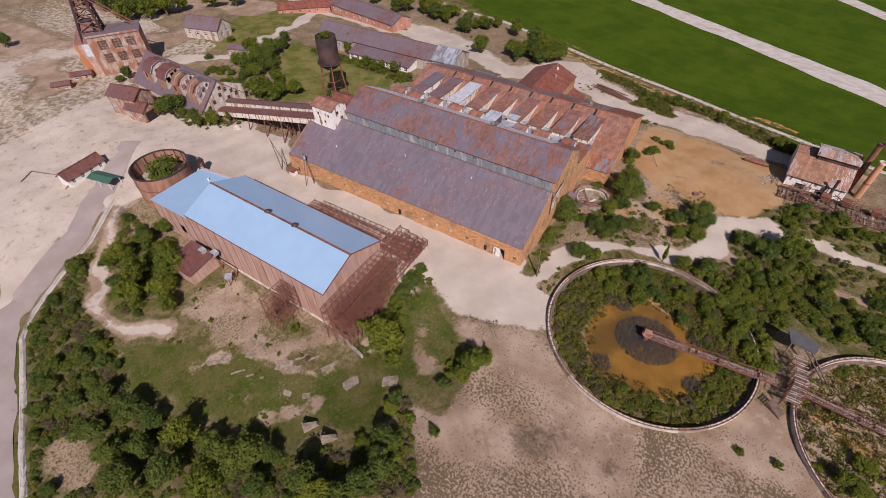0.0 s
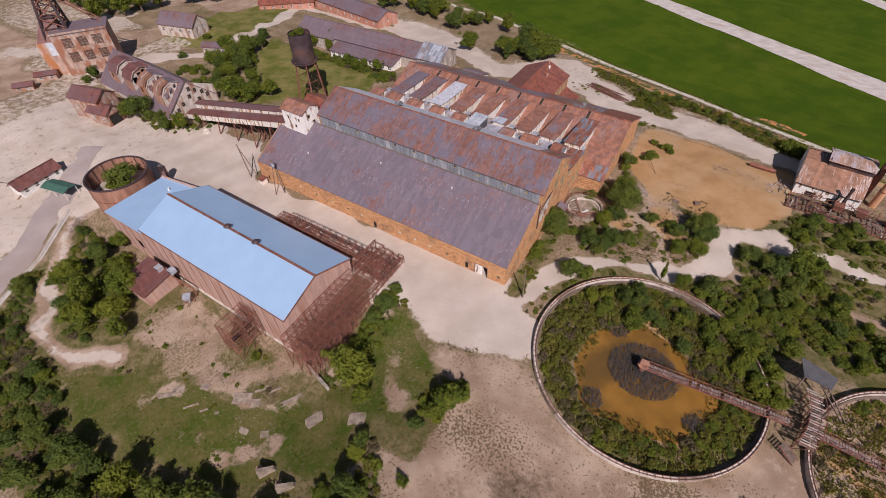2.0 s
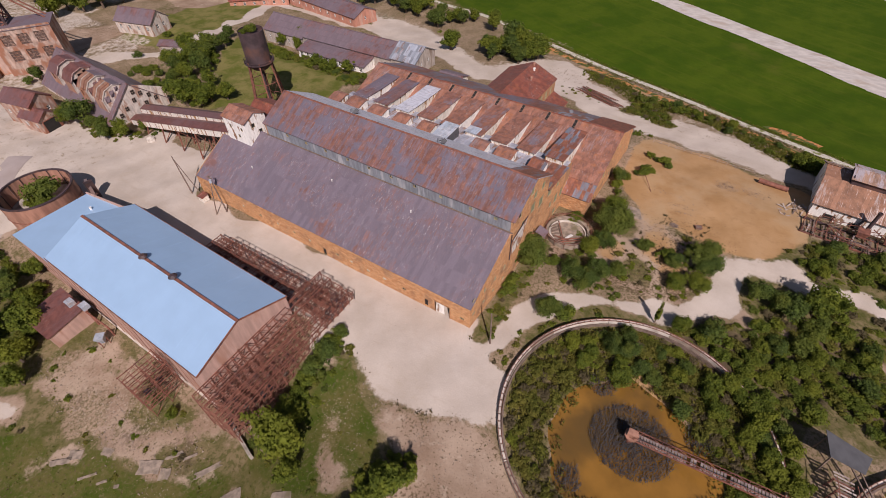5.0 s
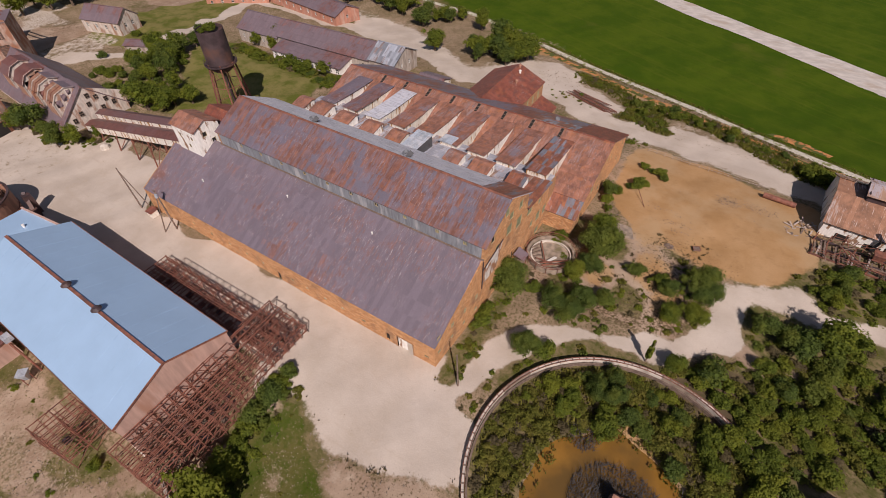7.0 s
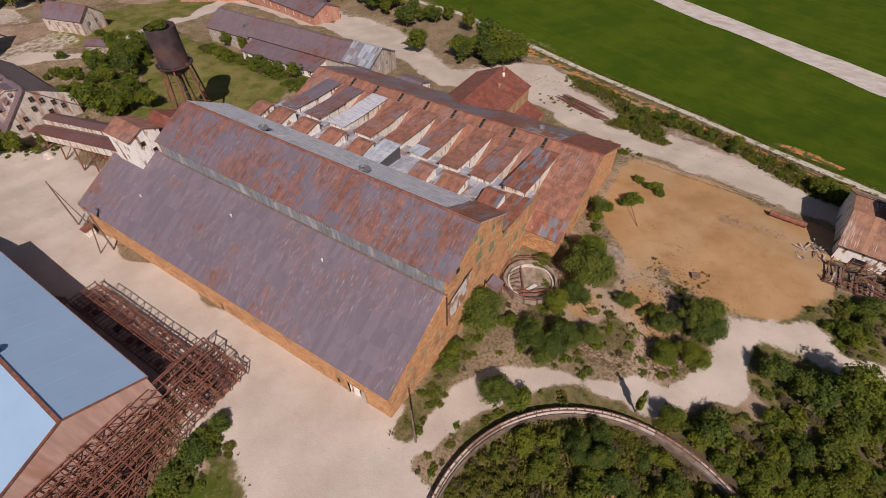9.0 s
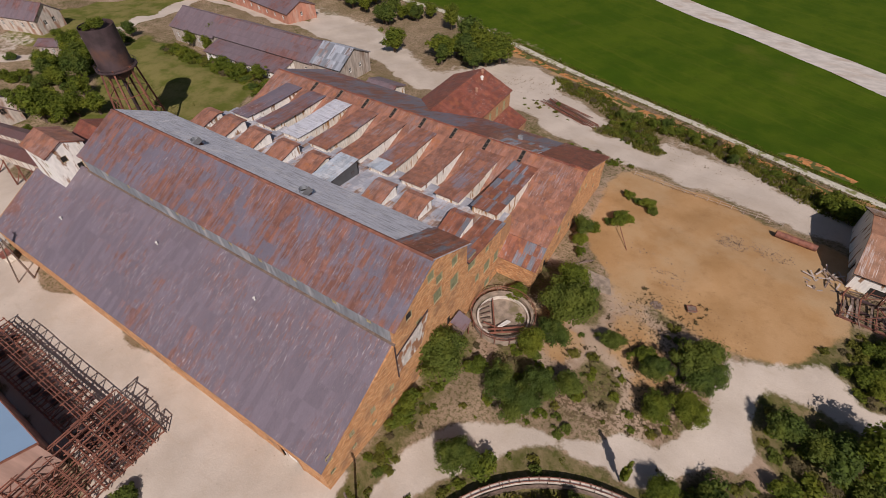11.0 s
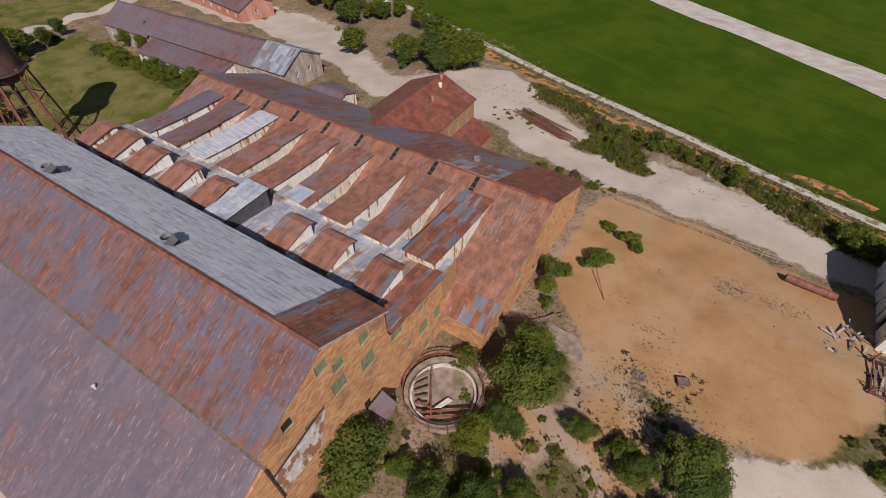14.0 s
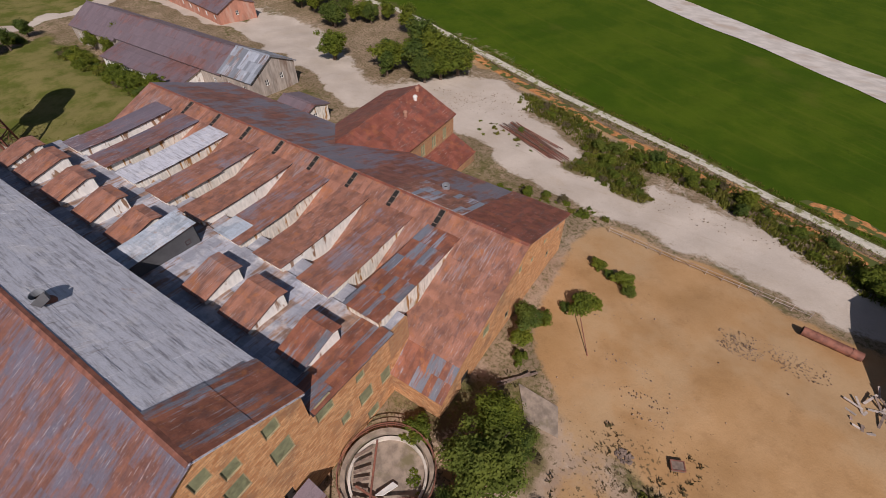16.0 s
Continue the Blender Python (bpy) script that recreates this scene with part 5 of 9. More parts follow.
def monitor(k):
    """A long wedge-shaped roof monitor that grows out of the slope towards the valley; its roof sags in the middle."""
    x1 = -1.4 - 7.82 * k
    x0 = x1 - (4.6 if k else 4.8)
    z_end = 13.1 if k else 13.6
    y_end, y_top = 46.6, 63.2
    zt = NS(y_top) + 0.25
    sag = 0.22 if k % 2 == 0 else 0.12
    rk = random.Random(k)

    def top(y):
        t = (y - y_end) / (y_top - y_end)
        return z_end + (zt - z_end) * t - sag * math.sin(math.pi * min(1.0, t ** 0.85))

    n = 14
    ys = [y_end + (y_top - y_end) * j / n for j in range(n + 1)]
    deck = Mesh()
    deck.v = [p for y in ys for p in ((x0, y, top(y)), (x1 + 0.25, y, top(y)), (x0, y, top(y) - 0.15), (x1 + 0.25, y, top(y) - 0.15))]
    for j in range(n):
        a, b = 4 * j, 4 * j + 4
        deck.f += [(a, a + 1, b + 1, b), (a + 2, b + 2, b + 3, a + 3), (a, b, b + 2, a + 2), (a + 1, a + 3, b + 3, b + 1)]
    deck.f += [(0, 2, 3, 1), (4 * n, 4 * n + 1, 4 * n + 3, 4 * n + 2)]
    root = part("monitor", deck, M_DARKSTEEL, mill)
    mat = (M_ROOF_PATCH, M_ROOF_MONITOR, M_ROOF_RUST, M_ROOF_MONITOR, M_ROOF_RUST, M_ROOF_MONITOR, M_ROOF_PALE, M_ROOF_MID, M_ROOF)[k]
    for j in range(5):
        ya, yb = y_end - (0.4 if j == 0 else 0) + (y_top - y_end) * j / 5, y_end + (y_top - y_end) * (j + 1) / 5
        za, zb = top(max(ya, y_end)), top(yb)
        roof_sheets(root, (x0 - 0.2, ya, za + 0.02), (x1 - x0 + 0.5, 0, 0), (0, yb - ya, zb - za), M_ROOF_GALV if k == 3 and j == 0 else mat, 0.62 if k == 0 else 0.92, 3.6, seed=20 + k + 31 * j)
    wallmat = M_WHITERUST if k % 2 == 1 or k in (0, 6) else M_WHITEWALL
    tops = [top(y) - 0.14 for y in ys]
    lows = [TROUGH(y) - 0.12 for y in ys]
    tops = [max(a, b + 0.05) for a, b in zip(tops, lows)]
    bend = [x1 + rk.uniform(-0.05, 0.05) for _ in ys]
    side = Mesh()
    side.v = [p for x, y, lo, hi in zip(bend, ys, lows, tops) for p in ((x, y, lo), (x, y, hi), (x - 0.09, y, lo), (x - 0.09, y, hi))]
    for j in range(n):
        a, b = 4 * j, 4 * j + 4
        side.f += [(a, b, b + 1, a + 1), (a + 3, b + 3, b + 2, a + 2), (a + 1, b + 1, b + 3, a + 3), (a + 2, b + 2, b, a)]
    side.f += [(0, 1, 3, 2), (4 * n + 2, 4 * n + 3, 4 * n + 1, 4 * n)]
    part("monitor_wall", side, wallmat, root, "peeling white board wall")
    part("end_wall", Mesh().box(x0, x1, y_end, y_end + 0.1, 10.6, z_end - 0.15), M_WHITERUST, root)
    far = Mesh()
    far.v = [p for y, lo, hi in zip(ys, lows, tops) for p in ((x0, y, lo), (x0, y, hi), (x0 + 0.08, y, lo), (x0 + 0.08, y, hi))]
    far.f = [tuple(reversed(q)) for q in side.f]
    part("far_wall", far, M_WHITERUST, root)
    if k % 2 == 1:
        # the lower length of roof stands proud of the upper one
        for j in range(3):
            ya, yb = y_end - 0.5 + 3.2 * j, y_end - 0.5 + 3.2 * (j + 1)
            za, zb = top(max(ya, y_end)) + 0.22, top(yb) + 0.22
            part("lifted_edge", Mesh().slab([(x1 - 0.9, ya, za), (x1 + 0.6, ya, za - 0.1), (x1 + 0.6, yb, zb - 0.1), (x1 - 0.9, yb, zb)], 0.06), mat, root)


for k in range(9):
    monitor(k)
    if k:
        trough(k)


def skylight(x):
    """A narrow ladder of roof lights near the ridge."""
    y0, y1 = 58.6, 66.0
    f = Mesh()
    for s in (-0.42, 0.36):
        f.beam((x + s, y0, TROUGH(y0) + 0.2), (x + s, y1, TROUGH(y1) + 0.2), 0.1, 0.12)
    for j in range(8):
        y = y0 + (y1 - y0) * j / 7
        f.beam((x - 0.42, y, TROUGH(y) + 0.2), (x + 0.36, y, TROUGH(y) + 0.2), 0.08, 0.12)
    fr = part("skylight", f, M_WOOD, mill)
    for j in range(7):
        ya, yb = y0 + (y1 - y0) * (j + 0.06) / 7, y0 + (y1 - y0) * (j + 0.94) / 7
        part("pane", Mesh().slab([(x - 0.38, ya, TROUGH(ya) + 0.2), (x + 0.32, ya, TROUGH(ya) + 0.2), (x + 0.32, yb, TROUGH(yb) + 0.2), (x - 0.38, yb, TROUGH(yb) + 0.2)], 0.03), M_OPENING, fr)


for k in range(8):
    skylight(-5.5 - 7.9 * k)


def dormer(x0, x1, y_end, mat, dark=False, high=15.2, y0=37.6):
    """A short shed dormer that stands out of the gutter roof; the sheets of its far end bend down."""
    low = lambda y: 13.2 - 0.105 * (y - 34.6)
    zh = 13.75 if not dark else 15.2
    ze = high - 0.5
    yk = y_end - (0.95 if not dark else 0.1)
    zk = ze + (0.12 if not dark else 0)
    outline = [(y0, zh), (yk, zk), (y_end + 0.35, ze - (0.22 if not dark else 0))]
    root = part("dormer", Mesh().slab([(x1 + 0.2, yk, zk), (x0 - 0.2, yk, zk), (x0 - 0.2, y0, zh), (x1 + 0.2, y0, zh)], 0.12), M_DARKSTEEL, mill)
    for (ya, za), (yb, zb) in zip(outline, outline[1:]):
        if yb - ya > 0.4:
            roof_sheets(root, (x1 + 0.25, yb, zb + 0.03), (x0 - x1 - 0.5, 0, 0), (0, ya - yb, za - zb), mat, 0.9, 3.6, seed=int(-x0 * 3) + 60)
    if not dark:
        part("roof_end", Mesh().slab([(x1 + 0.2, outline[2][0], outline[2][1]), (x0 - 0.2, outline[2][0], outline[2][1]), (x0 - 0.2, yk, zk), (x1 + 0.2, yk, zk)], 0.1), M_DARKSTEEL, root)
    for x in (x0, x1 - 0.1):
        m = Mesh()
        for (ya, za), (yb, zb) in zip(outline, [(yk, zk), (y_end, outline[2][1] + 0.1)]):
            m.hexa([(x, ya, low(ya) - 0.1), (x + 0.1, ya, low(ya) - 0.1), (x + 0.1, yb, low(yb) - 0.1), (x, yb, low(yb) - 0.1), (x, ya, za - 0.1), (x + 0.1, ya, za - 0.1), (x + 0.1, yb, zb - 0.1), (x, yb, zb - 0.1)])
        part("side_wall", m, M_DARKWALL if dark else M_WHITEWALL, root)
    # on the white-sided dormers this end's shade is put into the dark colour
    part("end_wall", Mesh().box(x0, x1, y_end - 0.1, y_end, low(y_end) - 0.1, ze - 0.4), M_DARKWALL, root)
    if dark:
        window(root, (x1 + 0.0, y_end - 1.6, low(y_end) + 1.2), 90, 0.7, 0.7, M_OPENING, (1, 1), M_DARKSTEEL)


dormer(-7.6, -3.9, 43.0, M_ROOF_PATCH)
dormer(-17.0, -12.4, 43.2, M_ROOF_RUST)
dormer(-23.8, -19.9, 43.0, M_ROOF_RUST)
dormer(-34.2, -30.2, 44.4, M_ROOF_GALV, True, 15.9, 34.4)
dormer(-40.4, -36.3, 43.2, M_ROOF_RUST)
dormer(-48.5, -44.3, 43.2, M_ROOF_RUST)
dormer(-57.2, -52.5, 43.2, M_ROOF_RUST)
dormer(-65.6, -60.8, 43.8, M_ROOF_RUST)
dormer(-71.8, -67.8, 43.4, M_ROOF_RUST)
# flat gutter between the two halves
part("gutter", Mesh().box(-72.0, 0.0, 46.3, 49.9, 11.2, 11.6), M_VALLEY, mill)
part("gutter_end", Mesh().slab([(0.02, 46.3, 7.0), (0.02, 49.9, 7.4), (0.02, 49.9, 11.6), (0.02, 46.3, 11.9)], 0.3), M_BRICK_DARK, mill)


def roof_vent(x, y, z, r=0.72, lean=0.15, wreck=True):
    """A rusted open vent stub; the torn-off cowl lies beside it."""
    c = part("roof_vent", Mesh().ring((x, y), r * 0.88, r, z - 0.9, z + 0.75, 16), M_CLAD, mill, "grey round vent stub with a torn cowl", smooth=False)
    part("throat", Mesh().tube((x, y, z - 0.5), (x, y, z + 0.1), r * 0.86, n=14), M_OPENING, c)
    part("collar", Mesh().tube((x, y, z - 0.7), (x, y, z - 0.15), r * 1.5, r * 1.05, 14), M_STEEL, c)
    if wreck:
        part("cowl", Mesh().slab([(x + 0.5, y - 0.9, z + 0.5), (x + 1.5, y - 0.5, z + 0.35), (x + 1.7, y + 0.4, z + 0.75), (x + 0.8, y + 0.5, z + 1.15)], 0.06), M_DARKWALL, c)


roof_vent(-50.2, 26.8, 22.3)
roof_vent(-24.5, 26.8, 22.3)
roof_vent(-9.5, 72.6, 11.3, 0.6, 0, False)
for x, y in ((-70, 7.0), (-46, 11.5), (-23, 12.0)):
    part("roof_pipe", Mesh().tube((x, y, 6.1 + y * 0.535), (x, y, 6.9 + y * 0.535), 0.12, n=8).tube((x, y, 6.9 + y * 0.535), (x, y, 7.0 + y * 0.535), 0.2, n=8), M_WHITE, mill)

# ---- the white turret and the conveyor gallery ----
turret = thing("turret", -78.6, 15.0, 9.5, label="peeling white boarded turret on the mill roof", category="turret")
part("wall", wall([(-4.2, 9.7), (4.2, 9.7)], [(-2.3, -1.5, 6.9, 7.9), (0.2, 1.0, 4.6, 5.6), (2.0, 2.8, 7.0, 8.0)], 0.2, lambda u: -1.5, lambda u, d, z: (u, -3.4 + d, z)), M_WHITEWALL, turret)
for x, z in ((-1.9, 7.4), (0.6, 5.1), (2.4, 7.5)):
    window(turret, (x, -3.3, z), 0, 0.8, 1.0, M_OPENING, (1, 1))
part("wall", wall([(-3.4, 9.7), (0, 11.2), (3.4, 9.7)], [(-1.4, -0.3, 7.4, 8.6), (0.4, 1.5, 5.0, 6.2)], 0.2, lambda u: -1.5, lambda u, d, z: (4.2 - d, u, z)), M_WHITEWALL, turret)
window(turret, (4.1, -0.85, 8.0), 90, 1.1, 1.2, M_OPENING, (1, 1))
window(turret, (4.1, 0.95, 5.6), 90, 1.1, 1.2, M_OPENING, (1, 1))
part("wall", wall([(-3.4, 9.7), (0, 11.2), (3.4, 9.7)], [], 0.2, lambda u: -1.5, lambda u, d, z: (-4.2 + d, u, z)), M_WHITEWALL, turret)
part("wall", wall([(-4.2, 9.7), (4.2, 9.7)], [], 0.2, lambda u: -1.5, lambda u, d, z: (u, 3.4 - d, z)), M_WHITEWALL, turret)
part("roof", Mesh().slab([(-4.5, -3.7, 9.6), (4.5, -3.7, 9.6), (4.5, 0, 11.35), (-4.5, 0, 11.35)], 0.1).slab([(4.5, 3.7, 9.6), (-4.5, 3.7, 9.6), (-4.5, 0, 11.35), (4.5, 0, 11.35)], 0.1), M_ROOF_RED, turret)
roof_sheets(turret, (-4.55, -3.75, 9.66), (9.1, 0, 0), (0, 3.75, 1.75), M_ROOF_RUST, 0.9, 2.0, seed=31)
roof_sheets(turret, (4.55, 3.75, 9.66), (-9.1, 0, 0), (0, -3.75, 1.75), M_ROOF_RUST, 0.9, 2.0, seed=32)
part("link_roof", Mesh().slab([(-4.0, 3.6, 7.0), (7.4, 3.6, 7.0), (7.4, 7.5, 9.6), (-4.0, 7.5, 9.6)], 0.15).slab([(7.4, 12.5, 7.2), (-4.0, 12.5, 7.2), (-4.0, 7.5, 9.6), (7.4, 7.5, 9.6)], 0.15), M_ROOF_RED, turret)
part("link_wall", Mesh().box(-3.8, 7.2, 3.9, 12.0, 0.0, 7.0), M_WHITERUST, turret)

gallery = thing("conveyor_gallery", label="long sloping conveyor gallery with rusted roof and pale boarded side", category="gallery")


def build_gallery(a, b, w, h, roof_mat):
    a, b = Vector(a), Vector(b)
    d = (b - a)
    s = Vector((d.y, -d.x, 0)).normalized() * w / 2
    if s.y > 0:
        s = -s
    up = Vector((0, 0, h))
    for q, nm in ((s, "side_wall"), (-s, "side_wall")):
        p0, p1 = a + q, a + q + d
        sw = part(nm, Mesh().slab([p0, p1, p1 + up, p0 + up] if q is s else [p1, p0, p0 + up, p1 + up], 0.08), M_WHITERUST, gallery)
        for k in range(15):
            r = p0.lerp(p1, k / 14) + q * 0.03
            part("batten", Mesh().beam(r, r + up, 0.18), M_STEEL, sw)
    part("floor", Mesh().slab([a + s, b + s, b - s, a - s] if (s.y < 0 and d.x < 0) else [a - s, b - s, b + s, a + s], 0.2), M_WOOD, gallery)
    top = up * 1.35
    part("roof", Mesh().slab([a + s * 1.15 + up, b + s * 1.15 + up, b + top, a + top][::-1], 0.1).slab([b - s * 1.15 + up, a - s * 1.15 + up, a + top, b + top][::-1], 0.1), roof_mat, gallery)
    for k in range(1, 6):
        p = a + d * k / 6
        z = gz(p.x, p.y)
        if p.z - z > 1.5:
            m = Mesh()
            for q in (s, -s):
                m.beam(p + q, (p.x + q.x * 1.4, p.y + q.y * 1.4, z - 0.3), 0.3)
            m.beam(p + s, (p.x - s.x * 1.4, p.y - s.y * 1.4, z), 0.16).beam(p - s, (p.x + s.x * 1.4, p.y + s.y * 1.4, z), 0.16)
            part("trestle_leg", m, M_STEEL, gallery)


build_gallery((-82.5, 14.0, 12.0), (-140, 14.5, -2.0), 4.2, 2.2, M_ROOF_OX)
build_gallery((-84, 17.8, 13.0), (-140, 18.6, 0.0), 3.4, 2.0, M_ROOF_OX)

# ---- the annex on the mill's north side ----
annex = thing("annex", -33, 90, -4, label="brown block annex with a rusted gable roof", category="building")
AW = 8.6
part("wall", wall([(-9, 11.0), (8, 11.0)], [(-3.5, -2.0, 7.0, 9.6), (0.2, 1.7, 7.0, 9.6), (4.0, 5.5, 7.0, 9.6)], 0.4, lambda u: -1, lambda u, d, z: (AW - d, u, z)), M_BRICK_DARK, annex)
for y in (-2.75, 0.95, 4.75):
    window(annex, (AW - 0.15, y, 8.3), 90, 1.5, 2.6, M_GREENPANE, (2, 3))
part("wall", wall([(-9, 11.0), (8, 11.0)], [], 0.4, lambda u: -1, lambda u, d, z: (-AW + d, u, z)), M_BRICK_DARK, annex)
part("gable_wall", wall([(-AW, 11.0), (0, 14.5), (AW, 11.0)], [], 0.4, lambda u: -1, lambda u, d, z: (u, 8 - d, z)), M_BRICK_DARK, annex)
for s_ in (1, -1):
    pts = [(s_ * (AW + 0.4), -16.6, 10.85), (s_ * (AW + 0.4), 8.4, 10.85), (0, 8.4, 14.7), (0, -16.6, 14.7)]
    d = part("roof_slope", Mesh().slab(pts if s_ > 0 else pts[::-1], 0.15), M_ROOF_RED, annex)
    if s_ > 0:
        roof_sheets(d, (AW + 0.4, -16.6, 10.89), (0, 25, 0), (-AW - 0.4, 0, 3.85), M_ROOF_RED, 0.95, 3.1, seed=31)
    else:
        roof_sheets(d, (-AW - 0.4, 8.4, 10.89), (0, -25, 0), (AW + 0.4, 0, 3.85), M_ROOF_RED, 0.95, 3.1, seed=32)
for x, y, z in ((3.4, -1.0, 13.4), (2.0, 4.2, 13.9), (0.8, 6.6, 14.4)):
    part("roof_vent", Mesh().tube((x, y, z - 0.5), (x, y, z + 0.7), 0.35, n=10).tube((x, y, z + 0.7), (x, y, z + 1.0), 0.5, 0.3, 10), M_WHITE if 4 < y < 5 else M_TANK, annex)
part("lean_to", Mesh().slab([(14.2, -5, 4.0), (14.2, 8, 4.0), (8.6, 8, 6.6), (8.6, -5, 6.6)], 0.12), M_ROOF_RED, annex, "low rusted lean-to roof")
part("lean_to_wall", wall([(-4.8, 3.9), (7.8, 3.9)], [], 0.3, lambda u: -1, lambda u, d, z: (14.0 - d, u, z)), M_BRICK_DARK, annex)
part("lean_to_wall", wall([(8.6, 6.4), (14.0, 3.9)], [], 0.3, lambda u: -1, lambda u, d, z: (u, -4.8 + d, z)), M_BRICK_DARK, annex)

# ---- the blue-roofed building ----
blue = thing("blue_roofed_building", -34.6, -28.2, 0, rz=-1.0, label="rusty pink metal-sided hall with a pale blue roof", category="building")


def build_blue():
    L, W, E, R = 54.2, 10.8, 6.75, 11.1
    def posts(face):
        m = Mesh()
        for k in range(19):
            u = -L - 18 + (L + 18) * k / 18
            m.beam(face(u, -0.12, -9.5), face(u, -0.12, E), 0.16)
        return m
    south = lambda u, d, z: (u, -W + d, z)
    part("wall", wall([(-L - 18, E - 2.45), (-L, E - 1.75), (-L + 0.001, E - 0.2), (0, E - 0.2)], [(-62.0, -59.0, -4.0, -0.5), (-45.2, -44.2, -5.5, -3.2)], 0.3, lambda u: -10.5, south), M_PINK, blue)
    for k in range(1, 19):
        u = -L - 18 + (L + 18) * k / 19
        part("wall_post", Mesh().beam((u, -W - 0.12, -9.6), (u, -W - 0.12, E - 0.5 - (max(0, (-L - u) * 0.04) + 1.5 if u < -L else 0)), 0.09), M_TANK, blue)
    part("plinth", Mesh().box(-L + 5, 0.2, -W - 0.35, -W, -11.0, -6.6), M_PALECONC, blue, "whitewashed concrete plinth")
    part("wall", wall([(-W, E), (0, R), (W, E)], [], 0.3, lambda u: -10.5, lambda u, d, z: (-d, u, z)), M_PINK, blue)
    part("wall", wall([(-L, E), (0, E)], [], 0.3, lambda u: -6, lambda u, d, z: (u, W - d, z)), M_PINK, blue)
    part("wall", wall([(-W, E - 2.5), (7.4, E - 2.5)], [], 0.3, lambda u: -8, lambda u, d, z: (-L - 18 + d, u, z)), M_PINK, blue)
    part("wall", wall([(-W, E), (0, R), (W, E)], [], 0.3, lambda u: 3, lambda u, d, z: (-L + d, u, z)), M_PINK, blue)
    for s in (-1, 1):
        pts = [(-L, s * (W + 0.25), E - 0.1), (0.15, s * (W + 0.25), E - 0.1), (0.15, 0, R), (-L, 0, R)]
        part("roof_slope", Mesh().slab(pts if s < 0 else pts[::-1], 0.22), M_BLUE, blue)
        edge = Mesh().beam((0.17, s * (W + 0.25), E - 0.15), (0.17, 0, R - 0.05), 0.12, 0.35).beam((-L, s * (W + 0.28), E - 0.17), (0.15, s * (W + 0.28), E - 0.17), 0.12, 0.3)
        part("verge", edge, M_STEEL, blue)
        for k in range(1, 14):
            u = -L + L * k / 14
            part("seam", Mesh().beam((u, s * (W + 0.2), E - 0.08), (u, s * 0.3, R - 0.10), 0.03, 0.012), M_BLUE, blue)
    part("ridge_cap", Mesh().box(-L, 0.2, -0.28, 0.28, R - 0.05, R + 0.10), M_STEEL, blue)
    part("end_roof", Mesh().slab([(-L - 17.8, 7.4, E - 2.25), (-L - 17.8, -W - 0.3, E - 2.25), (-L, -W - 0.3, E - 1.5), (-L, 9.4, E - 1.5)][::-1], 0.2), M_BLUE, blue)
    part("parapet", Mesh().hexa([(-L - 17.8, 7.3, -6), (-L, 9.3, -6), (-L, 9.6, -6), (-L - 17.8, 7.6, -6), (-L - 17.8, 7.3, E - 1.5), (-L, 9.3, E - 0.6), (-L, 9.6, E - 0.6), (-L - 17.8, 7.6, E - 1.5)]), M_PINK, blue)
    for x in (-29.5, -19.2):
        v = part("ridge_vent", Mesh().tube((x, 0, R), (x, 0, R + 0.55), 0.5, n=12), M_DARKSTEEL, blue)
        part("hood", Mesh().tube((x, 0, R + 0.5), (x, 0, R + 0.95), 0.95, 0.45, 12), M_DARKSTEEL, v)
    part("roof_pipe", Mesh().tube((-L - 10, 4.5, E - 2.2), (-L - 10, 4.5, E - 1.0), 0.3, n=10), M_WHITE, blue)
    # outside pipe run along the south wall
    m = Mesh()
    for a, b in (((-48, -13.2, -3.4), (-36, -12.6, -4.2)), ((-48, -13.2, -3.4), (-48, -13.2, -8)), ((-36, -12.6, -4.2), (-36, -12.6, -8)), ((-42, -12.9, -3.8), (-42, -12.9, -8))):
        m.tube(a, b, 0.22, n=8)
    part("pipe_run", m, M_STEEL, blue)


build_blue()


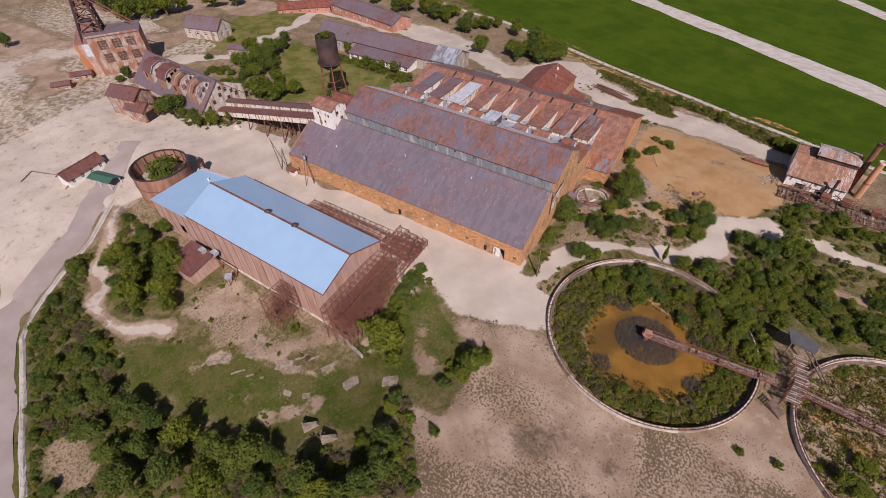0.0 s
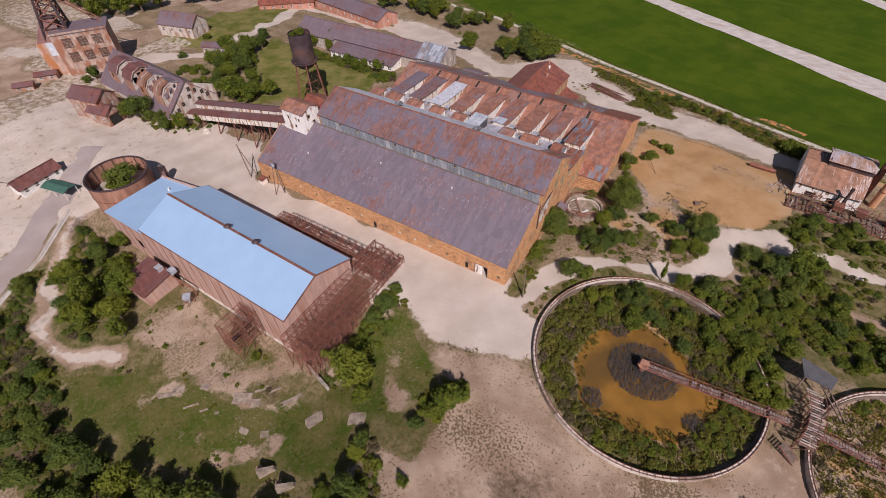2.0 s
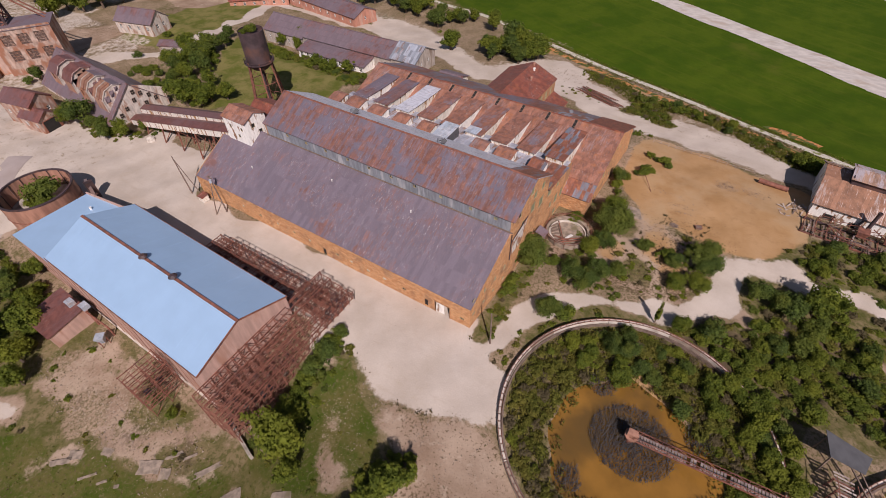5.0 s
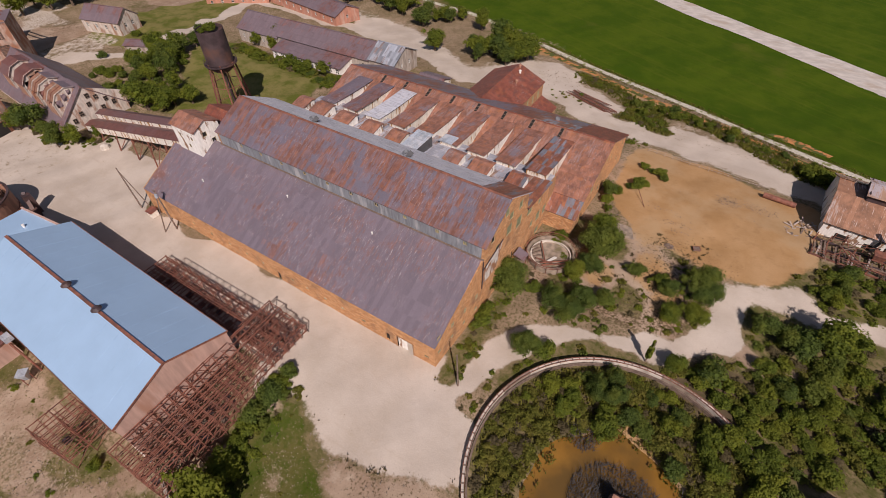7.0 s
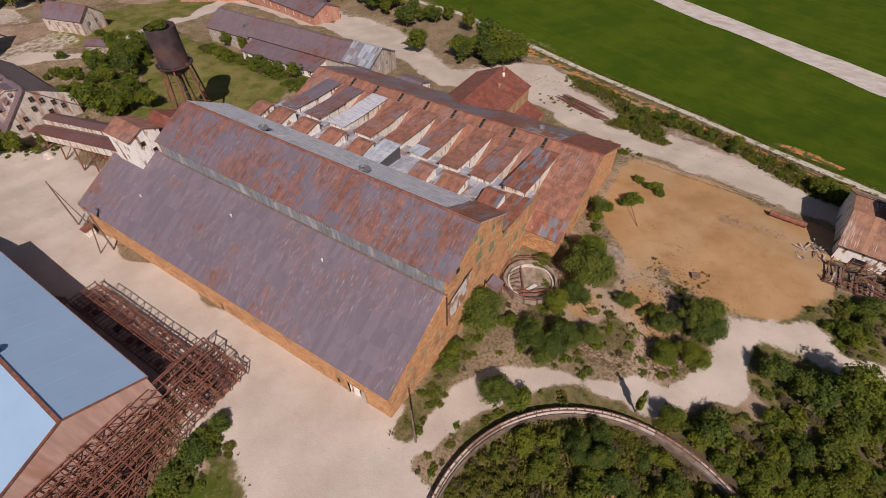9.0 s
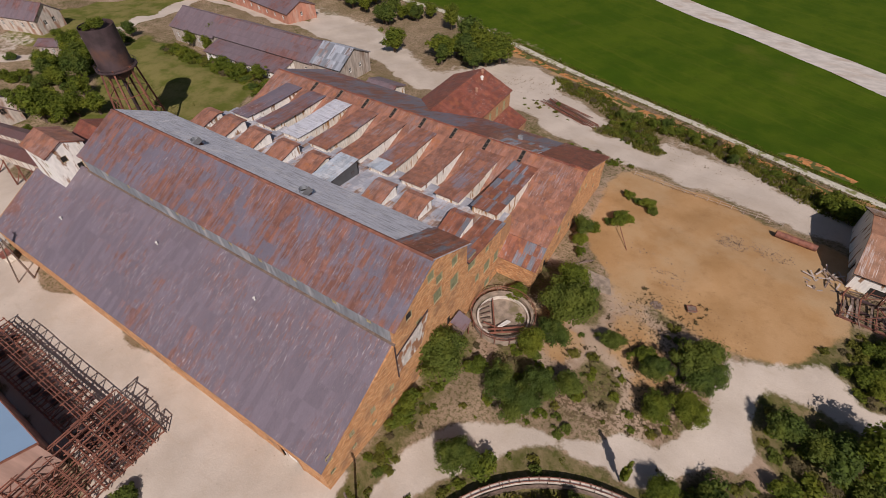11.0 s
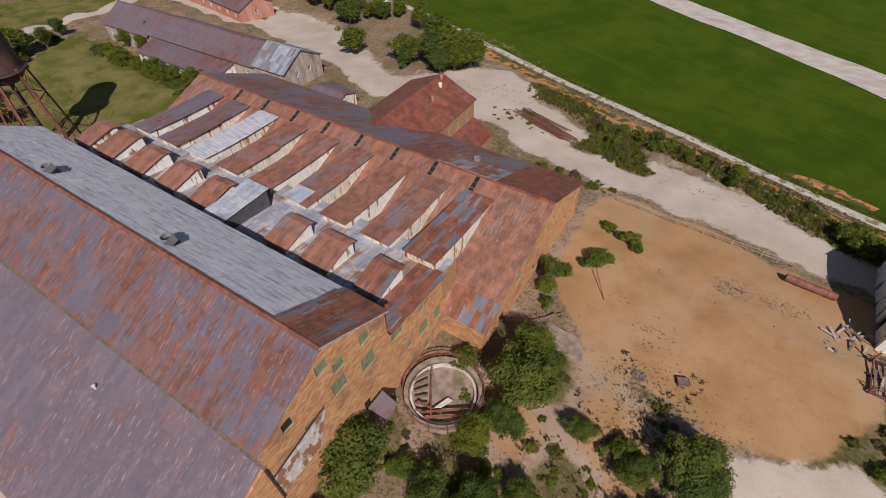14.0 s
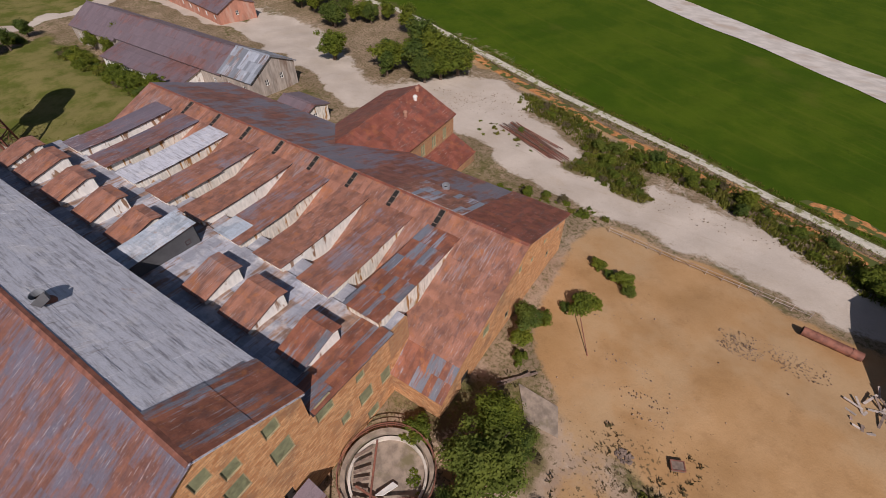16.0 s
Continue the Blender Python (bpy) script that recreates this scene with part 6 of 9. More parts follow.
def frame_trestle(name, x, y, z, rz, length, width, bays, top, tiers, label, rows=2, foot=None, outer=None, rise=0.0):
    """An open steel trestle: bents, posts, long rails, floor joists and diagonals. Local x runs along it; its far side stands higher by the rise."""
    th = thing(name, x, y, 0, rz, label=label, category="trestle")
    rnd = random.Random(int(x * 7 + y))
    lift = lambda v, q: q + rise * (v / width) * max(0.0, (q - tiers[0]) / (tiers[-1] - tiers[0]))
    mat = th.matrix_basis
    for k in range(bays + 1):
        u = length * k / bays
        for j in range(rows):
            v = width * j / (rows - 1)
            p = mat @ Vector((u, v, 0))
            g = gz(p.x, p.y) - 0.3 if foot is None else foot
            part("post", Mesh().beam((u, v, g), (u + rnd.uniform(-0.1, 0.1), v, lift(v, top) + rnd.uniform(-0.2, 0.6)), 0.14), M_STEEL, th)
            if j + 1 < rows:
                part("knee_brace", Mesh().beam((u, v, g + 0.4), (u, width * (j + 1) / (rows - 1), tiers[0]), 0.1), M_STEEL, th)
        for n, t in enumerate(tiers):
            for j in range(rows - 1):
                v0, v1 = width * j / (rows - 1), width * (j + 1) / (rows - 1)
                q = lift(v0, t)
                part("cross_beam", Mesh().beam((u, v0 - 0.2, q), (u, v1 + 0.2, q + rnd.uniform(-0.05, 0.05)), 0.11, 0.15), M_STEEL, th)
                if n + 1 < len(tiers) and (j + k + n) % 3 == 0:
                    part("brace", Mesh().beam((u, v0, q), (u, v1, lift(v1, tiers[n + 1])), 0.09), M_STEEL, th)
    for j in range(rows):
        v = width * j / (rows - 1)
        for t in tiers:
            part("girder", Mesh().beam((0, v, lift(v, t)), (length, v, lift(v, t)), 0.13, 0.19), M_STEEL, th)
        for k in range(bays):
            u0, u1 = length * k / bays, length * (k + 1) / bays
            for a, b in zip(tiers, tiers[1:]):
                if rnd.random() < (0.85 if j == 0 else 0.45):
                    if k % 2:
                        u0, u1 = u1, u0
                    part("side_brace", Mesh().beam((u0, v, lift(v, a)), (u1, v, lift(v, b)), 0.08), M_STEEL, th)
    # long rails between the rows, broken off here and there
    for j in range((rows - 1) * 3):
        v = width * (j + 0.5) / ((rows - 1) * 3)
        for t in (tiers[0], tiers[-2], tiers[-1]):
            u = 0.0
            while u < length - 1.0:
                e = min(length, u + rnd.uniform(5.0, 13.0))
                if rnd.random() < 0.72:
                    q = lift(v, t) + rnd.uniform(-0.1, 0.25)
                    part("rail", Mesh().beam((u, v, q), (e, v + rnd.uniform(-0.1, 0.1), q + rnd.uniform(-0.1, 0.1)), 0.12, 0.15), M_STEEL, th)
                u = e + rnd.uniform(0.0, 1.5)
    if outer:
        v, z0, z1, k0, k1 = outer
        for k in range(k0, k1 + 1):
            u = length * k / bays
            f = Mesh().beam((u, v, z0), (u, v, z1), 0.13).beam((u, v - 1.6, z0), (u, v - 1.6, z1 - 0.2), 0.13).beam((u, v, z1), (u, v - 1.6, z1 - 0.2), 0.1).beam((u, v, z0 + 1), (u, v - 1.6, z0 + 1), 0.1)
            if k < k1:
                u1 = length * (k + 1) / bays
                f.beam((u, v, z0), (u1, v, z1), 0.08).beam((u, v, z1), (u1, v, z1), 0.1).beam((u, v - 1.6, z1 - 0.2), (u1, v - 1.6, z1 - 0.2), 0.1).beam((u, v, z0 + 1.2), (u1, v, z0 + 1.2), 0.1)
            part("upper_frame", f, M_DARKSTEEL if k % 2 else M_STEEL, th)
    for k in range(bays * 2):
        u = length * (k + 0.5) / (bays * 2)
        if rnd.random() < 0.4:
            part("joist", Mesh().beam((u, -0.2, tiers[0] + 0.15), (u + rnd.uniform(-0.3, 0.3), width * rnd.uniform(0.6, 1.0), tiers[0] + 0.15), 0.12), M_STEEL, th)
    for k in range(bays):
        for v in (width * rnd.uniform(0.1, 0.35), width * rnd.uniform(0.45, 0.7)):
            if rnd.random() < 0.55:
                u = length * (k + rnd.uniform(0.2, 0.5)) / bays
                part("machine_box", Mesh().box(u, u + 0.9, v, v + 1.2, tiers[0] + 0.2, tiers[0] + 0.9).box(u + 0.2, u + 0.6, v + 0.3, v + 0.9, tiers[0] + 0.9, tiers[0] + 1.2), M_DARKSTEEL if rnd.random() < 0.7 else M_WOOD, th)
    return th


frame_trestle("steel_trestle", -25.6, -41.5, 0, 91.5, 34.5, 8.4, 19, 1.7, (-3.4, -1.6, 0.2, 1.8), "rusted open steel trestle beside the blue-roofed hall", 4, None, (1.0, 0.3, 2.9, 14, 19), 2.6)
frame_trestle("steel_trestle", -66.3, -15.4, 0, 0.5, 40.0, 5.6, 18, 1.8, (-0.3, 0.8, 1.8), "rusted steel trestle along the yard", 3, None, (5.6, 0.5, 3.4, 2, 18))
frame_trestle("steel_tower", -50.2, -46.8, 0, 0, 4.8, 7.2, 2, 3.2, (-4.6, -2.6, -0.6, 1.4, 3.0), "small rusted steel tower on concrete feet", 3)
# concrete ramp wall at the trestle's foot
single("retaining_wall", Mesh().beam((-33.0, -39.5, -8.6), (-22.0, -42.5, -6.2), 0.6, 2.4).beam((-24.8, -9.5, -0.9), (-22.5, -17.5, -1.9), 0.35, 1.2), M_CONCRETE, "low weathered concrete wall below the trestle", "wall")

shed = thing("lean_to_shed", -83.6, -44.4, -9.0, label="low rusted shed against the hall", category="shed")
part("wall", wall([(-5, 5.6), (5, 5.6)], [(-2, -1, 2.5, 3.6)], 0.2, lambda u: -1.5, lambda u, d, z: (u, -4.4 + d, z)), M_PINK, shed)
part("wall", wall([(-4.4, 5.6), (4.4, 6.9)], [], 0.2, lambda u: -1.5, lambda u, d, z: (5 - d, u, z)), M_PINK, shed)
part("wall", wall([(-4.4, 5.6), (4.4, 6.9)], [], 0.2, lambda u: -1.5, lambda u, d, z: (-5 + d, u, z)), M_PINK, shed)
part("roof", Mesh().slab([(-5.4, -4.8, 5.6), (5.4, -4.8, 5.6), (5.4, 4.6, 7.0), (-5.4, 4.6, 7.0)], 0.15), M_ROOF_OX, shed)
for x, y in ((1.8, 3.2), (5.6, 4.4)):
    b = part("air_unit", Mesh().box(x - 0.9, x + 0.9, y - 0.8, y + 0.8, 6.9, 8.1), M_ROOF_GALV, shed, "grey metal air unit")
    part("grille", Mesh().box(x - 0.6, x + 0.6, y - 0.85, y - 0.8, 7.1, 7.9), M_DARKSTEEL, b)
hop = thing("hopper", -70.5, -42.6, -7.4, label="grey metal hopper beside the hall", category="hopper")
part("bin", Mesh().tube((0, 0, 0.8), (0, 0, 3.0), 0.5, 1.4, 4), M_ROOF_GALV, hop)
for sx in (-0.8, 0.8):
    for sy in (-0.8, 0.8):
        part("leg", Mesh().beam((sx, sy, -0.4), (sx, sy, 2.4), 0.15), M_STEEL, hop)

# ---- the round open tank ----
tank = thing("open_tank", -119, -26.2, -5, label="large rusted open-topped steel tank", category="tank")
part("shell", Mesh().ring((0, 0), 8.55, 8.8, -1.0, 10.6, 48), M_TANK, tank, smooth=False)
part("rim", Mesh().ring((0, 0), 8.5, 9.0, 10.4, 10.75, 48), M_DARKSTEEL, tank)
part("hoop", Mesh().ring((0, 0), 8.8, 8.95, 1.5, 1.75, 48).ring((0, 0), 8.8, 8.95, 6.0, 6.2, 48), M_STEEL, tank)
for k in range(16):
    a = math.tau * k / 16
    part("stiffener", Mesh().beam((8.45 * math.cos(a), 8.45 * math.sin(a), 0), (8.45 * math.cos(a), 8.45 * math.sin(a), 10.5), 0.18), M_DARKSTEEL, tank)
part("fill", Mesh().tube((0, 0, 0), (0, 0, 5.5), 8.5, n=40), M_CONCRETE, tank, "soil fill")
single("steel_stair", Mesh().beam((-109.5, -17.5, 1.5), (-112.5, -16.4, 5.0), 0.8, 0.3).box(-110.2, -108.6, -18.4, -16.6, -4.0, 1.6).box(-112.6, -110.9, -17.4, -15.6, -4.0, 4.6), M_DARKSTEEL, "dark steel stair beside the tank", "stair")

# ---- round thickeners ----


def thickener(c, label, a0=0.0, a1=math.tau, n=96):
    th = thing("thickener", c[0], c[1], 0, label=label, category="thickener", group="thickeners")
    r = c[2]
    for k in range(24):
        b0, b1 = a0 + (a1 - a0) * k / 24, a0 + (a1 - a0) * (k + 1) / 24
        part("rim_section", Mesh().ring((0, 0), r - 0.36, r + 0.16, -1.0, 1.05, 5, b0, b1 - 0.004), M_PALECONC if k % 5 else M_SLAB, th)
    part("rail", Mesh().ring((0, 0), r - 0.40, r - 0.33, 1.05, 1.22, n, a0, a1).ring((0, 0), r + 0.08, r + 0.15, 1.05, 1.22, n, a0, a1), M_STEEL, th)
    part("launder", Mesh().ring((0, 0), r - 0.85, r - 0.55, -0.9, 0.35, n, a0, a1), M_WOOD, th)
    for k in range(110):
        a = a0 + (a1 - a0) * (k + 0.5) / 110
        part("sleeper", SLEEPER, None, th).matrix_basis = pose((r - 0.1) * math.cos(a), (r - 0.1) * math.sin(a), 1.10, 0, 0, math.degrees(a))
    return th


SLEEPER = Mesh().box(-0.36, 0.36, -0.09, 0.09, -0.05, 0.05).data("sleeper", M_WOOD)
thickener(THICK1, "round overgrown thickener basin with a pale rim")
thickener(THICK2, "second round thickener basin with a pale rim")
pm = Mesh()
pond = [(35 + (x - 35) * 1.15, -6 + (y + 6) * 1.15) for x, y in POND]
pm.add([(x, y, -0.57) for x, y in pond], [tuple(range(len(pond)))])
single("water", pm, M_WATER, "still ochre-orange pond water", "water", kind="structure")


def bridge(a, b, width, label, seed):
    """A truss walkway with plank deck and rails."""
    a, b = Vector(a), Vector(b)
    d = b - a
    th = thing("rake_bridge", a.x, a.y, a.z, math.degrees(math.atan2(d.y, d.x)), label=label, category="bridge", group="rake bridges")
    n = round(d.length / 0.5)
    rnd = random.Random(seed)
    dz = d.z
    L = d.xy.length
    for s in (-1, 1):
        v = s * width / 2
        m = Mesh().beam((0, v, 0), (L, v, dz), 0.14, 0.22).beam((0, v, 1.1), (L, v, dz + 1.1), 0.09, 0.12)
        for k in range(13):
            u = L * k / 12
            m.beam((u, v, dz * k / 12), (u, v, dz * k / 12 + 1.1), 0.08)
            if k < 12:
                m.beam((u, v, dz * k / 12 + (1.1 if k % 2 else 0)), (u + L / 12, v, dz * (k + 1) / 12 + (0 if k % 2 else 1.1)), 0.07)
        part("side_truss", m, M_STEEL, th)
    pl = Mesh().box(-0.2, 0.2, -width / 2 + 0.1, width / 2 - 0.1, -0.04, 0.04).data("plank", M_PLANK)
    for k in range(n):
        if rnd.random() < 0.9:
            u = L * (k + 0.5) / n
            part("plank", pl, None, th).matrix_basis = pose(u, rnd.uniform(-0.06, 0.06), dz * u / L + 0.16, 0, 0, rnd.uniform(-3, 3))
    part("rake_beam", Mesh().beam((0.5, 0, -1.2), (L, 0, -0.6), 0.2), M_STEEL, th)
    return th


bridge((35.4, -5.4, 1.6), (62.0, -3.6, 2.2), 1.5, "rusted steel rake bridge with bleached planks over the pond", 3)
bridge((65.5, -3.4, 2.3), (91.0, -4.8, 2.0), 1.5, "rusted steel rake bridge with bleached planks", 4)
hub = thing("rake_drive", 35.0, -5.4, -0.6, label="rusted drive head at the basin's centre", category="machine")
part("column", Mesh().tube((0, 0, 0), (0, 0, 2.4), 0.6, n=12), M_STEEL, hub)
part("drive_wheel", Mesh().ring((0, 0), 0.7, 1.2, 2.2, 2.5, 20), M_TANK, hub)
part("hood", Mesh().box(-0.8, 0.8, -0.6, 0.6, 2.5, 3.4).box(-1.1, -0.8, -0.7, 0.7, 2.4, 2.6), M_TANK, hub)

# the pivot works between the basins
works = thing("pivot_trestle", 63.5, -1.0, 0, label="collapsing timber and steel pivot works between the basins", category="trestle")
rw = random.Random(12)
for k in range(7):
    y = -6.5 + k * 1.9
    x = 1.2 + 1.2 * math.sin(k * 0.45)
    m = Mesh().beam((x - 1.3, y, -0.5), (x - 1.3, y, 3.2), 0.2).beam((x + 1.3, y, -0.5), (x + 1.3, y, 3.2), 0.2).beam((x - 1.5, y, 3.0), (x + 1.5, y, 3.0), 0.2).beam((x - 1.3, y, 0), (x + 1.3, y, 3), 0.1)
    part("bent", m, M_STEEL, works)
for k in range(24):
    y = -6.8 + k * 0.56
    x = 1.2 + 1.2 * math.sin((y + 6.5) / 1.9 * 0.45)
    part("plank", Mesh().beam((x - 1.2, y, 3.15), (x + 1.2 + rw.uniform(-0.2, 0.5), y, 3.15), 0.26, 0.07), M_PALEWOOD if k % 3 else M_WOOD, works)
for s in (-1.4, 1.4):
    for k in range(6):
        y0, y1 = -6.5 + k * 1.9, -6.5 + (k + 1) * 1.9
        x0, x1 = 1.2 + 1.2 * math.sin(k * 0.45) + s, 1.2 + 1.2 * math.sin((k + 1) * 0.45) + s
        part("handrail", Mesh().beam((x0, y0, 4.1), (x1, y1, 4.1), 0.1), M_STEEL, works)
        part("rail_post", Mesh().beam((x0, y0, 3.1), (x0, y0, 4.1), 0.1), M_STEEL, works)
part("canopy", Mesh().slab([(-2.2, 11.5, 5.4), (-1.2, 7.0, 5.2), (4.0, 7.4, 4.2), (5.0, 11.0, 4.0)], 0.08), M_DARKWALL, works, "sagging grey sheet roof")
for p, q in (((-1.4, 11, 5.2), (-1.6, 11, -0.5)), ((3.8, 7.6, 4.2), (4.0, 7.6, -0.5)), ((4.6, 10.6, 4), (4.8, 10.6, -0.5)), ((-1.0, 7.2, 5.1), (-0.8, 6.8, -0.5)), ((1.0, 9.2, 4.4), (6.5, 2.2, 2.6)), ((2.6, 8.8, 4.3), (7.4, 2.6, 2.2))):
    part("strut", Mesh().beam(p, q, 0.2), M_WOOD, works)
stair = thing("timber_stair", 61.5, -8.6, 0, 65, label="weathered timber steps down from the pivot works", category="stair")
for k in range(9):
    part("tread", Mesh().box(-0.9, 0.9, -0.18 - k * 0.36, 0.12 - k * 0.36, 1.9 - k * 0.2, 1.97 - k * 0.2), M_WOOD, stair)
for s in (-0.9, 0.9):
    part("stringer", Mesh().beam((s, 0.3, 2.0), (s, -3.3, 0.0), 0.1, 0.3), M_STEEL, stair)

# low tub beside the mill
tub = thing("round_tub", 6.0, 37.0, 0, label="round concrete tub with fallen timbers inside", category="tub")
part("rim", Mesh().ring((0, 0), 4.75, 5.3, -1.0, 1.3, 40), M_SLAB, tub)
part("floor", Mesh().tube((0, 0, -1.0), (0, 0, 0.25), 4.75, n=36), M_SLAB, tub)
part("inner_curb", Mesh().ring((0, 0), 4.2, 4.5, 0.2, 0.8, 40), M_PALECONC, tub)
part("railing", Mesh().ring((0, 0), 5.45, 5.55, 2.1, 2.2, 40).ring((0, 0), 5.45, 5.53, 1.6, 1.68, 40), M_STEEL, tub)
for k in range(14):
    a = math.tau * k / 14
    part("rail_post", Mesh().beam((5.5 * math.cos(a), 5.5 * math.sin(a), 0), (5.5 * math.cos(a), 5.5 * math.sin(a), 2.2), 0.09), M_STEEL, tub)
for a, b in (((-3.4, 2.4, 1.0), (0.6, -4.0, 1.0)), ((-0.8, -3.9, 1.1), (4.2, -0.2, 1.1)), ((-0.2, -4.4, 1.1), (4.5, -1.0, 1.1)), ((-2.2, -2.9, 0.9), (1.4, -2.6, 0.9))):
    part("beam", Mesh().beam(a, b, 0.22), M_STEEL, tub)
for k in range(6):
    t = k / 5
    part("board", Mesh().beam((-3.4 + 3.2 * t, 1.6 - 5.0 * t, 0.9), (-4.4 + 2.6 * t, -0.6 - 3.4 * t, 0.9), 0.3, 0.08), M_WOOD, tub)
part("skip", Mesh().slab([(0.2, -2.4, 1.0), (0.9, -2.0, 1.0), (1.6, -0.2, 0.7), (0.9, -0.2, 0.7)], 0.2), M_WHITE, tub, "pale fallen panel")
chute = thing("chute_hood", 0.6, 29.8, 0, label="rusted hood and landing on the mill wall", category="hood")
part("hood", Mesh().slab([(0, -1.3, 5.2), (2.4, -1.0, 4.3), (2.4, 1.4, 4.3), (0, 1.5, 5.2)], 0.1), M_ROOF_PLUM, chute)
part("landing", Mesh().box(-0.3, 2.0, -2.6, 1.6, 2.4, 2.6), M_WOOD, chute)
for p in ((1.9, -2.4), (1.9, 1.4)):
    part("post", Mesh().beam((*p, -0.5), (*p, 4.4 if p[1] > 0 else 2.5), 0.16), M_STEEL, chute)

# ---- water tower ----
tower = thing("water_tower", -102.2, 41.6, gz(-102.2, 41.6), label="blackened riveted water tower on slender steel legs", category="water tower")
TR = 3.75
part("tank_wall", Mesh().ring((0, 0), TR - 0.1, TR, 19.2, 28.6, 40), M_DARKSTEEL, tower, smooth=False)
bowl = Mesh()
N, RINGS = 32, 6
for j in range(RINGS + 1):
    a = j / RINGS * math.pi / 2
    for k in range(N):
        bowl.v.append((TR * math.cos(a) * math.cos(math.tau * k / N), TR * math.cos(a) * math.sin(math.tau * k / N), 19.2 - 3.2 * math.sin(a)))
bowl.f = [(j * N + k, (j + 1) * N + k, (j + 1) * N + (k + 1) % N, j * N + (k + 1) % N) for j in range(RINGS) for k in range(N)]
part("tank_bowl", bowl, M_DARKSTEEL, tower, smooth=True)
part("balcony", Mesh().ring((0, 0), TR, TR + 0.9, 18.9, 19.1, 40).ring((0, 0), TR + 0.8, TR + 0.9, 19.8, 19.9, 40), M_DARKSTEEL, tower)
for k in range(20):
    a = math.tau * k / 20
    part("baluster", Mesh().beam(((TR + 0.85) * math.cos(a), (TR + 0.85) * math.sin(a), 19), ((TR + 0.85) * math.cos(a), (TR + 0.85) * math.sin(a), 19.9), 0.07), M_DARKSTEEL, tower)
part("tank_floor", Mesh().tube((0, 0, 27.4), (0, 0, 27.7), TR - 0.12, n=32), M_DARKSTEEL, tower, "rusted water tank deck")
feet = []
for k in range(6):
    a = math.tau * (k + 0.3) / 6
    lo, hi = Vector((6.2 * math.cos(a), 6.2 * math.sin(a), -0.5)), Vector((TR * math.cos(a), TR * math.sin(a), 19.4))
    feet.append((lo, hi))
    part("leg", Mesh().beam(lo, hi, 0.38), M_STEEL, tower)
    part("footing", Mesh().box(lo.x - 0.6, lo.x + 0.6, lo.y - 0.6, lo.y + 0.6, -0.6, 0.3), M_CONCRETE, tower)
for k in range(6):
    (a0, a1), (b0, b1) = feet[k], feet[(k + 1) % 6]
    for t in (0.33, 0.66):
        part("strut", Mesh().beam(a0.lerp(a1, t), b0.lerp(b1, t), 0.16), M_STEEL, tower)
    for t0, t1 in ((0, 0.33), (0.33, 0.66), (0.66, 0.98)):
        part("brace", Mesh().beam(a0.lerp(a1, t0), b0.lerp(b1, t1), 0.06), M_STEEL, tower)
        part("brace", Mesh().beam(b0.lerp(b1, t0), a0.lerp(a1, t1), 0.06), M_STEEL, tower)
part("riser", Mesh().tube((0, 0, -0.5), (0, 0, 16.5), 0.45, n=12), M_DARKSTEEL, tower)

# ---- gabled houses and sheds ----


